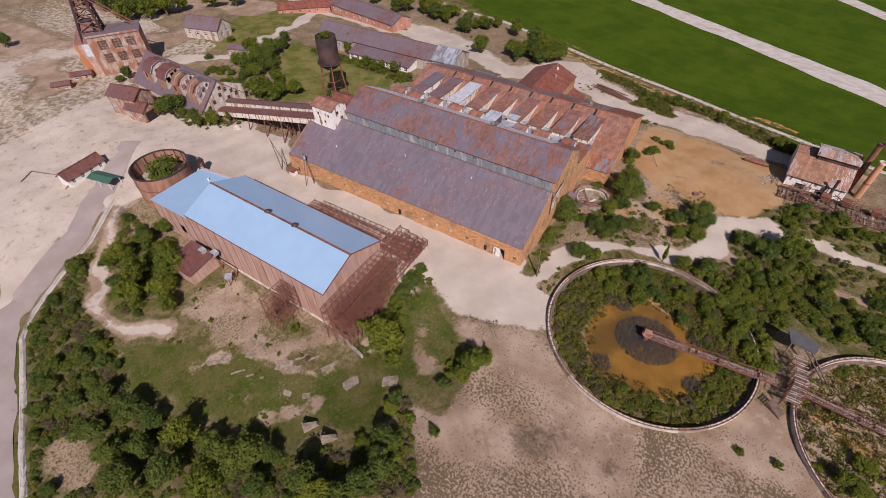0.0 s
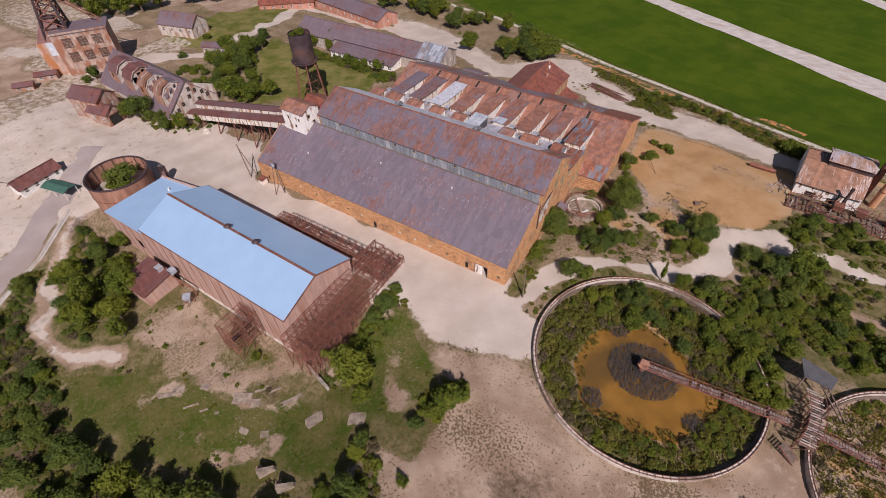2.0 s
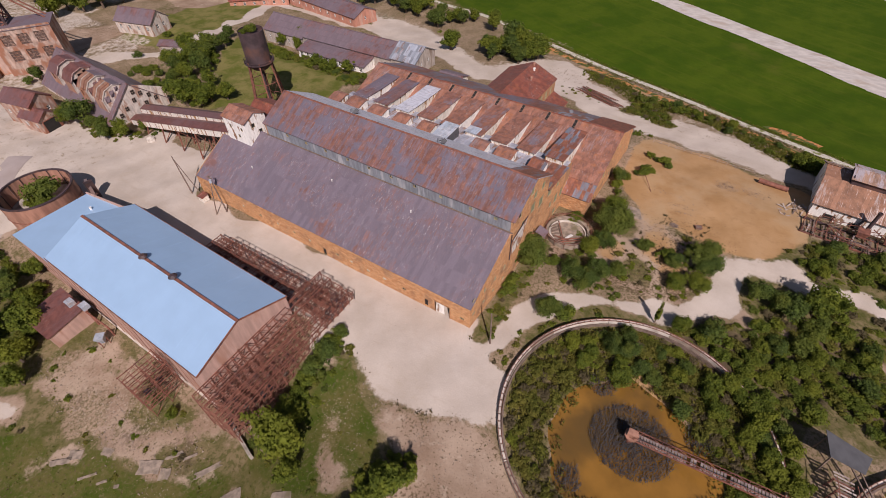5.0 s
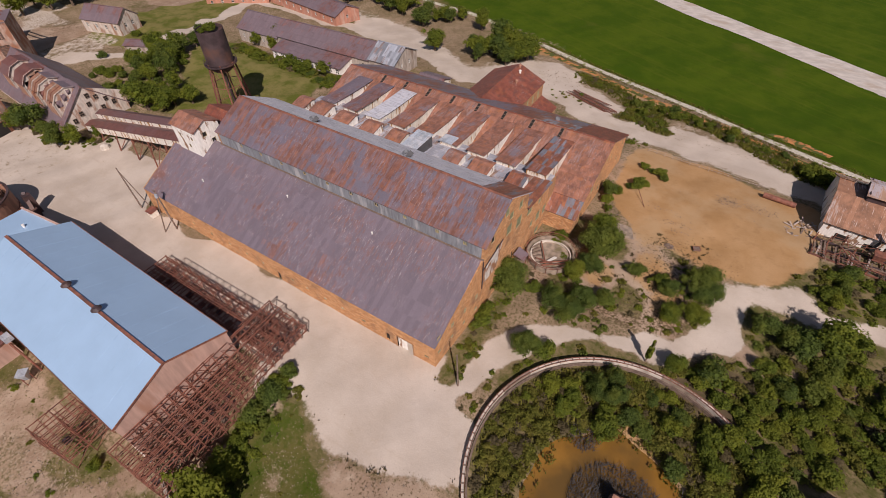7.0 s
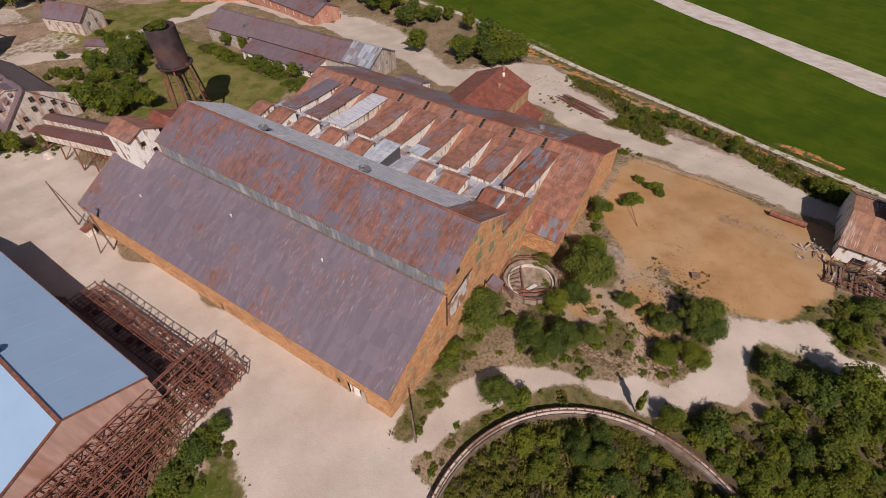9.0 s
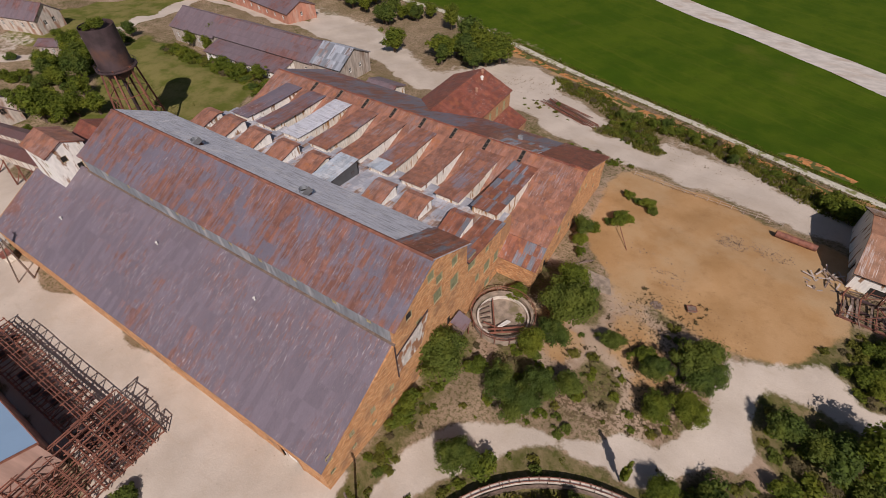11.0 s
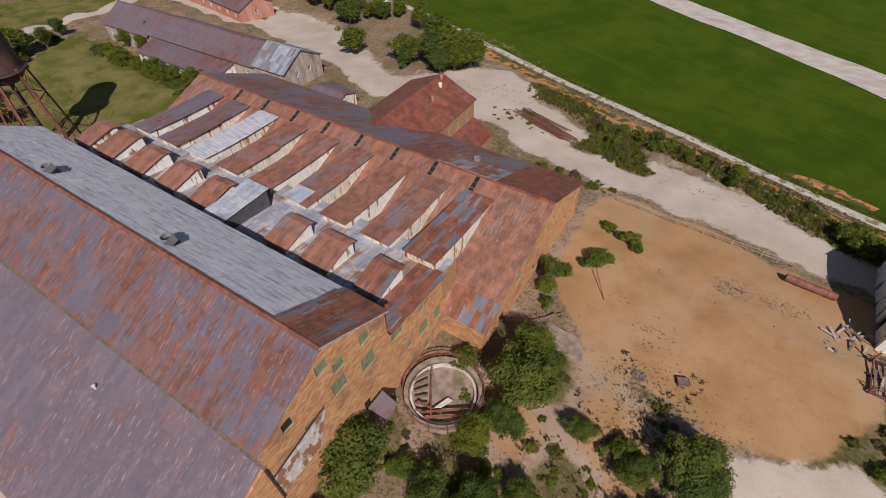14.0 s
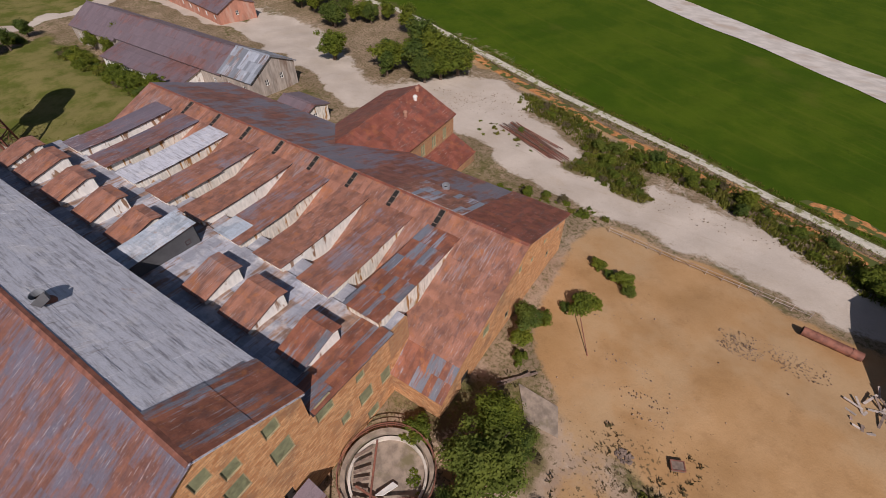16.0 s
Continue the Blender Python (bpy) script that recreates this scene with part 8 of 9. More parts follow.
# ---- poles, fences and small things ----


def pole(x, y, h, lean=(0, 0), brace=None, arm=False):
    th = thing("utility_pole", x, y, gz(x, y), label="dark wooden utility pole" + (" with a leaning brace" if brace else ""), category="pole", group="poles of the yard")
    part("post", Mesh().tube((0, 0, -0.5), (lean[0], lean[1], h), 0.20, 0.13, 8), M_WOOD, th)
    if brace:
        part("brace", Mesh().tube((brace[0], brace[1], -0.3), (lean[0], lean[1], h * 0.95), 0.14, 0.10, 8), M_WOOD, th)
    if arm:
        part("crossarm", Mesh().beam((lean[0] - 1.0, lean[1], h - 0.5), (lean[0] + 1.0, lean[1], h - 0.5), 0.14), M_WOOD, th)
        part("insulator_box", Mesh().tube((lean[0] + 0.4, lean[1] - 0.3, h - 1.8), (lean[0] + 0.4, lean[1] - 0.3, h - 0.9), 0.35, n=10), M_ROOF_GALV, th)


pole(-89.6, -1.6, 11.5, (-2.2, 0.4), (1.6, 1.4))
pole(-74.2, -2.0, 10.5, (-2.5, 0.6), (-1.6, -2.2), True)
pole(5.0, -1.0, 9.5, (-0.4, 0.3))
hutm = thing("small_hutch", -83.6, -1.9, 0, label="small rusted box beside the mill wall", category="box")
part("body", Mesh().box(-1.0, 1.0, -0.9, 0.9, -0.2, 1.5), M_WHITERUST, hutm)
part("lid", Mesh().slab([(-1.2, -1.1, 1.5), (1.2, -1.1, 1.5), (1.2, 1.1, 1.8), (-1.2, 1.1, 1.8)], 0.08), M_ROOF_RED, hutm)


def fence(line, spacing, h, mat, label, rails=2):
    th = thing("fence", *line[0], 0, label=label, category="fence")
    o = Vector((*line[0], 0))
    pts = []
    for a, b in zip(line, line[1:]):
        a, b = Vector(a), Vector(b)
        n = max(1, round((b - a).length / spacing))
        pts += [a.lerp(b, k / n) for k in range(n)]
    pts.append(Vector(line[-1]))
    pts = [Vector((p.x, p.y, gz(p.x, p.y))) - o for p in pts]
    for p in pts:
        part("post", Mesh().beam((p.x, p.y, p.z - 0.3), (p.x, p.y, p.z + h), 0.09), mat, th)
    for j in range(rails):
        up = Vector((0, 0, h * (j + 1) / rails - 0.08))
        for a, b in zip(pts, pts[1:]):
            part("rail", Mesh().beam(a + up, b + up, 0.055), mat, th)
    return th


fence([(12.5, 91.5), (24, 90.6), (44, 89.8)], 2.4, 1.2, M_PALEWOOD, "weathered low pole fence along the sand", 2)
ribbon("verge", offset(LANE2, -0.75), offset(LANE2, 0.75), M_RUNWAY, "pale gravel verge beside the lane", 0.09, 60)
fence(offset(LANE2, 0.2), 2.6, 1.3, M_PALECONC, "pale post fence along the lane", 3)
fence(offset(BANK_LINE[1:7], 1.5), 3.0, 1.1, M_WOOD, "thin wire fence on the orange bank", 2)
rails_pile = thing("rail_pile", -12.0, 112.5, gz(-12, 112.5), -22, label="pile of old rusted rails beside the road", category="pile")
for k in range(24):
    y, z, u = -1.6 + k * 0.15, 0.12 + 0.17 * (k % 4), rp.uniform(-1.5, 3.5)
    part("rail", Mesh().beam((-9 + u, y + rp.uniform(-0.5, 0.5), z), (9 + rp.uniform(-4, 1), y + rp.uniform(-0.9, 0.9), z + rp.uniform(-0.05, 0.12)), 0.13, 0.18), M_STEEL if k % 3 else M_WOOD, rails_pile)


def slab_on_ground(x, y, w, d, rz, mat, label):
    z = gz(x, y)
    m = pose(x, y, z, 0, 0, rz)
    rq = random.Random(int(x * 13 + y * 7))
    pts = []
    for a, b in ((-1, -1), (-0.3, -1), (0.4, -1), (1, -1), (1, 0.1), (1, 1), (0.2, 1), (-0.5, 1), (-1, 1), (-1, 0)):
        u, v = w / 2 * a * rq.uniform(0.78, 1.05), d / 2 * b * rq.uniform(0.75, 1.05)
        q = m @ Vector((u, v, 0))
        pts.append((u, v, gz(q.x, q.y) - z + 0.10))
    ob = single("concrete_slab", Mesh().slab(pts, 0.35), mat, label, "slab", "broken slabs in the meadow")
    ob.matrix_basis = m


for x, y, w, dd, rz in ((-38.1, -53.8, 5, 2.6, 32), (-34.6, -53.0, 2.2, 2.2, 32), (-28.0, -48.2, 5, 1.2, 60), (-19.8, -49.4, 4.0, 2.8, 60), (-11.4, -45.0, 4.2, 3.0, 30), (-53.8, -62.3, 4, 1.2, 45), (-52.5, -60.0, 3, 1.8, 35), (-47.7, -56.4, 2.5, 1.6, 20), (-35.9, -50.0, 3.4, 0.7, 55), (-33.0, -48.4, 2.6, 0.5, 55), (-32.2, -58.7, 2.2, 1.4, 10), (-27.5, -56.9, 2.0, 1.6, 40), (-40.5, -59.2, 1.0, 0.7, 40), (-46.8, -61.0, 3.6, 0.5, 50), (-43.5, -60.2, 2.0, 0.5, 50)):
    slab_on_ground(x, y, w, dd, rz, M_SLAB, "broken weathered concrete slab in the grass")
for x, y, rz in ((-20.6, -62.0, 55), (-14.4, -62.3, 50)):
    ru = thing("ruined_pier", x, y, gz(x, y), rz, label="broken concrete machine pier", category="ruin", group="piers in the meadow")
    part("block", Mesh().hexa([(-2, -0.5, -0.5), (2, -0.5, -0.5), (2, 0.5, -0.5), (-2, 0.5, -0.5), (-1.8, -0.4, 2.6), (1.2, -0.4, 1.2), (1.2, 0.4, 1.2), (-1.8, 0.4, 2.6)]), M_SLAB, ru)
    part("block", Mesh().box(-1.9, -0.9, 0.5, 1.4, -0.5, 1.4), M_RUSTWALL, ru)
single("concrete_slab", Mesh().slab([(13.0, 55.6, 0.2), (16.0, 51.5, 0.2), (20.2, 51.8, 0.15), (18.6, 55.4, 0.2)], 0.5), M_SLAB, "weathered concrete pad with posts beside the mill", "slab")
sb = thing("steel_box", 33.0, 56.2, 0, 25, label="small rusted steel box on the sand", category="box")
sb.scale = (0.62, 0.62, 0.62)
part("tray", Mesh().box(-1.2, 1.2, -0.9, 0.9, 0.0, 0.7), M_WOOD, sb)
part("rim", Mesh().box(-1.3, 1.3, -1.0, -0.8, 0.6, 0.8).box(-1.3, 1.3, 0.8, 1.0, 0.6, 0.8).box(-1.3, -1.1, -0.8, 0.8, 0.6, 0.8).box(1.1, 1.3, -0.8, 0.8, 0.6, 0.8), M_STEEL, sb)
single("leaning_post", Mesh().beam((18.9, 64.5, 0), (15.8, 69.0, 1.2), 0.11), M_STEEL, "rusted post lying over the sand", "post")
single("fallen_pole", Mesh().beam((10.6, 54.0, 0.4), (14.4, 58.2, 0.3), 0.25).beam((10.9, 53.6, 0.3), (13.6, 57.6, 0.5), 0.2), M_WOOD, "fallen weathered poles by the mill", "pole")

# ---- plants ----


def crown_mesh(name, r, h, leaves, clumps, size, mat, seed, base=0.12, core=True):
    """A crown of leaves gathered in uneven clumps, with gaps between them."""
    rs = np.random.RandomState(seed)
    c = rs.normal(size=(clumps, 3))
    c /= np.linalg.norm(c, axis=1)[:, None]
    cr = rs.uniform(0.15, 0.44, clumps)
    c *= (rs.rand(clumps, 1) ** 0.4) * (1.02 - cr[:, None])
    lobe = 1.0 + 0.28 * np.sin(2 * np.arctan2(c[:, 1], c[:, 0]) + seed) + 0.16 * np.sin(5 * np.arctan2(c[:, 1], c[:, 0]) + 2 * seed)
    c[:, :2] *= lobe[:, None]
    c[:, 2] = c[:, 2] * 0.95
    k = rs.choice(clumps, leaves, p=cr ** 2 / (cr ** 2).sum())
    d = rs.normal(size=(leaves, 3))
    d /= np.linalg.norm(d, axis=1)[:, None]
    p = c[k] + d * (cr[k] * rs.uniform(0.65, 1.08, leaves))[:, None]
    p[:, :2] *= r
    p[:, 2] = (p[:, 2] * 0.5 + 0.5) * h * (1 - base) + h * base
    n = d + rs.normal(scale=0.55, size=d.shape) + np.array([0, 0, 0.9])
    n /= np.linalg.norm(n, axis=1)[:, None]
    a = np.cross(n, rs.normal(size=d.shape))
    a /= np.linalg.norm(a, axis=1)[:, None]
    b = np.cross(n, a)
    s = (size * rs.uniform(0.6, 1.3, leaves))[:, None]
    v = np.stack([p - a * s - b * s * 0.75, p + a * s - b * s * 0.75, p + b * s * 1.2], 1).reshape(-1, 3)
    f = np.arange(leaves * 3).reshape(-1, 3)
    m = Mesh()
    m.v, m.f = [tuple(q) for q in v], [tuple(q) for q in f]
    if core:
        bm = bmesh.new()
        bmesh.ops.create_icosphere(bm, subdivisions=1, radius=1.0)
        iv = [q.co.copy() for q in bm.verts]
        fi = [tuple(w.index for w in q.verts) for q in bm.faces]
        bm.free()
        for q, rr in zip(c, cr):
            m.add([((q[0] + w.x * rr * 0.5) * r, (q[1] + w.y * rr * 0.5) * r, ((q[2] + w.z * rr * 0.5) * 0.5 + 0.5) * h * (1 - base) + h * base) for w in iv], fi)
    return m.data(name, mat)


def trunk_mesh(r, h, seed):
    rr = random.Random(seed)
    m = Mesh().tube((0, 0, -0.4), (0, 0, h * 0.5), 0.055 * r + 0.05, 0.035 * r + 0.03, 7)
    for k in range(5):
        a = k * 1.3 + rr.random()
        z = h * rr.uniform(0.2, 0.5)
        m.tube((0, 0, z), (0.55 * r * math.cos(a), 0.55 * r * math.sin(a), z + h * 0.25), 0.03 * r, 0.012 * r, 5)
    return m.data("trunk", M_BARK)


TREES = []
for k in range(6):
    t = thing("tree", 0, 0, -500, label="leafy green broadleaf tree", category="tree")
    part("trunk", trunk_mesh(1.0, 1.9, k), None, t)
    part("crown", crown_mesh("crown", 1.0, 1.95 + 0.2 * (k % 3), 3000, 26 + 4 * k, 0.052, M_LEAF if k % 3 else M_LEAF_DARK, 40 + k, 0.14), None, t)
    TREES.append(t)
BUSHES = []
for k in range(6):
    t = thing("bush", 0, 0, -500, label="dense green bush", category="bush")
    part("trunk", trunk_mesh(0.6, 0.9, k + 9), None, t)
    part("crown", crown_mesh("crown", 1.0, 1.2 + 0.15 * (k % 3), 1900, 20 + 4 * k, 0.062, (M_LEAF, M_LEAF, M_LEAF_DARK)[k % 3], 70 + k, 0.0), None, t)
    BUSHES.append(t)
FINE = []
for k in range(3):
    t = thing("tree", 0, 0, -500, label="tall leafy green broadleaf tree", category="tree")
    part("trunk", trunk_mesh(1.0, 1.7, k + 20), None, t)
    part("crown", crown_mesh("crown", 1.0, 1.7 + 0.2 * k, 9000, 44 + 6 * k, 0.031, (M_LEAF_DARK, M_LEAF_DARK, M_LEAF)[k], 140 + k, 0.05), None, t)
    FINE.append(t)
rv = random.Random(21)
PLANTED = []


def plant(x, y, r, z=None, tree=None):
    if z is None and near_line(FOOTPATH, np.array([x]), np.array([y]))[0] < 2.0 + 0.8 * r:
        return
    tree = r > 2.7 if tree is None else tree
    near = -2 < x < 42 and 8 < y < 60 and r > 2.6
    src = rv.choice(FINE if near else TREES if tree else BUSHES)
    if y < -60 and rv.random() < 0.7:
        src = rv.choice((TREES[0], TREES[3]) if tree else (BUSHES[2], BUSHES[5]))
    s = r * rv.uniform(0.92, 1.08)
    m = Matrix.Translation((x, y, gz(x, y) - 0.1 if z is None else z)) @ Euler((0, 0, rv.uniform(0, 6.28))).to_matrix().to_4x4()
    ob = copy_thing(src, m)
    s *= 0.86 if near else 1.0
    ob.scale = (s * rv.uniform(0.78, 1.22), s * rv.uniform(0.78, 1.22), s * rv.uniform(0.75, 1.15))
    tone = rv.choice(("leafy green", "dark green", "yellow-green", "bright green"))
    tagged(ob, f"{tone} {'broadleaf tree' if tree else 'bush'} on {'rough grass' if y < -20 else 'sandy ground'}", group="trees and bushes of the site")
    PLANTED.append((x, y, r))


for group in (VEG_EAST, VEG_EAST2, VEG_NORTH, VEG_WEST, VEG_WEST2, VEG_BLUE, VEG_SOUTH, VEG_SOUTH2, VEG_HEDGE, VEG_YARD):
    for x, y, r in group:
        if group is VEG_HEDGE and x > -20 or group is VEG_NORTH and x > -20:
            plant(x, y, r * (1.05 if x > 50 else 0.74), tree=False)
        elif group in (VEG_SOUTH, VEG_SOUTH2) and x < -72:
            plant(x, y, r * 0.8, tree=False)
        else:
            plant(x, y, r * (1.2 if r > 2.6 else 1.15) * (0.85 if group in (VEG_SOUTH, VEG_SOUTH2) else 1))
for x, y, r in STRIP_BUSHES:
    plant(x, y, r, tree=False)
plant(-102.2, 41.6, 1.9, gz(-102.2, 41.6) + 27.6, False)
plant(-103.4, 40.4, 1.4, gz(-102.2, 41.6) + 27.6, False)
plant(-119.5, -25.0, 4.8, 0.5, False)
plant(-115.5, -28.0, 3.2, 0.5, False)
plant(-121.5, -28.5, 2.4, 0.4, False)


UNDER = []
for k in range(15):
    a = 0.12 + k * 0.062
    plant(THICK1[0] + (THICK1[2] + (1.6 if k % 2 else -1.5)) * math.cos(a), THICK1[1] + (THICK1[2] + (1.6 if k % 2 else -1.5)) * math.sin(a), 1.7 + 0.5 * (k % 3), -0.4, False)


def scatter(test, box, count, sizes, gap, seed, tree=None, single_things=False):
    """Bushes strewn over a stretch of ground: things of their own, or gathered for the undergrowth."""
    rr = random.Random(seed)
    made = []
    for _ in range(count * 12):
        if len(made) >= count:
            break
        x, y, r = rr.uniform(box[0], box[1]), rr.uniform(box[2], box[3]), rr.uniform(*sizes)
        if test(x, y) and all((x - a) ** 2 + (y - b) ** 2 > (gap * (r + c)) ** 2 for a, b, c in made):
            made.append((x, y, r))
            if single_things:
                plant(x, y, r, gz(x, y) - 0.4, tree)
            else:
                UNDER.append((x, y, r, rr.random() * 6.28))


def undergrowth():
    """All the small bushes as one object of loose leaves in clumps."""
    rs = np.random.RandomState(77)
    shapes = []
    for k in range(5):
        me = crown_mesh("clump", 1.0, 1.15, 430, 13 + 2 * k, 0.115, None, 300 + k, 0.0, False)
        v = np.empty(len(me.vertices) * 3)
        me.vertices.foreach_get("co", v)
        shapes.append(v.reshape(-1, 3))
        bpy.data.meshes.remove(me)
    for mat, part_of, label in ((M_LEAF, 0, "yellow-green undergrowth of small bushes"), (M_LEAF_DARK, 1, "dark green undergrowth of small bushes"), (M_WEED, 2, "olive weedy undergrowth in clumps"), (M_DRY, 3, "dry brownish undergrowth in clumps")):
        out = []
        for k, (x, y, r, a) in enumerate(UNDER):
            marsh = math.hypot(x - THICK1[0], y - THICK1[1]) < THICK1[2] and x < 42 + 0.5 * y
            if ((2, 2, 3, 0, 2, 3, 2, 2) if marsh else (1, 2, 1, 3, 1, 2, 3, 1) if y < -60 else (0, 2, 1, 0, 2, 3, 0, 2))[k % 8] != part_of:
                continue
            v = shapes[k % 5] * r
            c, s = math.cos(a), math.sin(a)
            out.append(np.stack([v[:, 0] * c - v[:, 1] * s + x, v[:, 0] * s + v[:, 1] * c + y, v[:, 2] * (0.5 + 0.4 * ((k * 0.37) % 1)) + gz(x, y) - 0.25], -1))
        v = np.concatenate(out)
        me = bpy.data.meshes.new("undergrowth")
        n = len(v) // 3
        me.vertices.add(n * 3)
        me.vertices.foreach_set("co", v.ravel())
        me.loops.add(n * 3)
        me.loops.foreach_set("vertex_index", np.arange(n * 3))
        me.polygons.add(n)
        me.polygons.foreach_set("loop_start", np.arange(n) * 3)
        me.polygons.foreach_set("loop_total", np.full(n, 3))
        me.update(calc_edges=True)
        me.materials.append(mat)
        tagged(new("undergrowth", me), label, "undergrowth", kind="stuff")


def in_poly(poly, x, y):
    return bool(inside(poly, np.array([float(x)]), np.array([float(y)]))[0])


BIG_POND = [(36 + (x - 36) * 1.12, -6 + (y + 6) * 1.12) for x, y in POND]
def cover_at(x, y):
    grass, gravel, orange, xs, ys = COVER
    i, j = np.clip(np.searchsorted(xs, x), 0, len(xs) - 1), np.clip(np.searchsorted(ys, y), 0, len(ys) - 1)
    return grass[j, i], gravel[j, i], orange[j, i]


def clear(x, y):
    """Away from the buildings."""
    ok = ~((x > -88) & (x < 8) & (y > -1) & (y < 83))
    ok &= ~((x > -110) & (x < -33) & (y > -40) & (y < -16))
    ok &= ~((x > 55) & (y > 76) & (y < 99))
    ok &= np.abs(np.hypot(x - THICK1[0], y - THICK1[1]) - THICK1[2]) > 1.2
    return ok & ~inside(POND, x, y)


def in_ring(x, y, c, r):
    return math.hypot(x - c[0], y - c[1]) < r


def bare(x, y):
    """Ground that is neither gravel nor open sand."""
    a, b, c = cover_at(np.array([x]), np.array([y]))
    if near_line(DRYPATH, np.array([x]), np.array([y]))[0] < 2.4 or near_line(FOOTPATH, np.array([x]), np.array([y]))[0] < 3.2:
        return False
    return b[0] < 0.3 and c[0] < 0.4 and bool(clear(np.array([x]), np.array([y]))[0])


scatter(lambda x, y: in_ring(x, y, THICK1, 21.6) and not in_poly(BIG_POND, x, y), (12, 60, -28, 20), 330, (0.6, 1.7), 0.42, 3, False)
scatter(lambda x, y: in_ring(x, y, THICK1, 21.0) and y > 4 and not in_poly(BIG_POND, x, y), (12, 60, 4, 20), 22, (1.8, 2.8), 0.6, 13, False, True)
scatter(lambda x, y: in_ring(x, y, THICK2, 20.5) and x > 72, (68, 112, -28, 16), 16, (0.6, 1.4), 0.8, 4, False)
scatter(lambda x, y: in_ring(x, y, THICK2, 22) and not in_ring(x, y, THICK2, 18.5), (64, 112, -30, 18), 60, (0.6, 1.6), 0.5, 45)
scatter(lambda x, y: (in_poly(JUNGLE, x, y) or x > 80 and 14 < y < 42) and not in_ring(x, y, THICK1, 25.5) and not in_ring(x, y, THICK2, 25), (30, 112, 5, 45), 80, (1.6, 3.0), 0.52, 5, False, True)
scatter(lambda x, y: (in_poly(JUNGLE, x, y) or x > 80 and 14 < y < 42) and not in_ring(x, y, THICK1, 25.5) and not in_ring(x, y, THICK2, 25), (30, 112, 5, 45), 420, (0.8, 2.0), 0.36, 25)
scatter(lambda x, y: 56 < x < 100 and 56 < y < 66, (56, 100, 50, 66), 22, (1.4, 2.8), 0.55, 6, False, True)
scatter(lambda x, y: 47 < x < 112 and 30 < y < 66 and bare(x, y), (47, 112, 30, 66), 320, (0.7, 1.8), 0.40, 36)
scatter(lambda x, y: in_poly(BRUSH, x, y) and bare(x, y) and math.hypot((x + 62) / 8.5, (y + 95.5) / 5) > 1, (-129, 10, -105, -37), 820, (0.6, 1.7), 0.30, 7)
scatter(lambda x, y: in_poly(BRUSH, x, y) and bare(x, y) and math.hypot((x + 62) / 8.5, (y + 95.5) / 5) > 1, (-129, 10, -105, -37), 22, (1.5, 2.7), 0.7, 27, None, True)
scatter(lambda x, y: 2 < x < 42 and 8 < y < 54 and bare(x, y), (2, 42, 8, 54), 110, (0.4, 1.3), 0.6, 8, False)
scatter(lambda x, y: 3 < x < 14 and -6 < y < 14 and bare(x, y), (3, 14, -6, 14), 16, (0.5, 1.1), 0.6, 9, False)
scatter(lambda x, y: near_line(HEDGE, np.array([x]), np.array([y]))[0] < 2.4, (-30, 64, 95, 135), 150, (0.5, 1.5), 0.42, 10, False)
scatter(lambda x, y: in_poly(WEDGE, x, y), (-5, 17, 102, 120), 40, (0.7, 1.5), 0.45, 37)
scatter(lambda x, y: near_line([(-9, 93.5), (5, 95), (11, 94)], np.array([x]), np.array([y]))[0] < 1.8, (-12, 14, 90, 98), 26, (0.5, 1.4), 0.42, 38)
scatter(lambda x, y: near_line([(-28, 112.5), (0, 109)], np.array([x]), np.array([y]))[0] < 3.5, (-30, 2, 104, 117), 22, (0.4, 1.1), 0.6, 39)
scatter(lambda x, y: near_line([(-155, 6), (-146, 4), (-134, 7), (-130, 14)], np.array([x]), np.array([y]))[0] < 3, (-160, -126, 0, 18), 50, (0.6, 1.5), 0.42, 40)
scatter(lambda x, y: near_line(HEDGE_W, np.array([x]), np.array([y]))[0] < 3, (-155, -88, 68, 90), 90, (1.0, 2.2), 0.42, 41)
scatter(lambda x, y: near_line(HEDGE_W, np.array([x]), np.array([y]))[0] < 2.2, (-155, -88, 68, 90), 18, (1.8, 2.8), 0.6, 46, False, True)
scatter(lambda x, y: 1.0 < x < 5 and 0 < y < 30, (1, 5, 0, 30), 45, (0.4, 1.2), 0.5, 42)
scatter(lambda x, y: -24 < x < 0 and -44 < y < -18 and bare(x, y), (-24, 0, -44, -18), 24, (0.3, 0.8), 0.8, 43)
scatter(lambda x, y: -118 < x < -84 and -66 < y < -41 and bare(x, y), (-118, -84, -66, -41), 90, (0.8, 2.0), 0.45, 11)
scatter(lambda x, y: -118 < x < -84 and -66 < y < -41 and bare(x, y), (-118, -84, -66, -41), 18, (1.6, 2.8), 0.6, 31, None, True)
scatter(lambda x, y: -175 < x < -125 and 30 < y < 80 and not in_poly(LAWN, x, y) and bare(x, y), (-175, -125, 24, 80), 40, (1.5, 3.2), 0.6, 12, None, True)
scatter(lambda x, y: y > 150 and near_line(STRIP_L, np.array([x]), np.array([y]))[0] > 6 and not in_poly(FIELD, x, y), (-260, -60, 120, 230), 40, (3.0, 5.5), 0.6, 14, None, True)
scatter(lambda x, y: -25 < x < -10 and -42 < y < -14, (-25, -17, -42, -16), 40, (0.5, 1.3), 0.5, 33)
scatter(lambda x, y: -100 < x < -30 and -66 < y < -42 and bare(x, y), (-100, -30, -66, -42), 30, (0.5, 1.1), 0.8, 15, False)


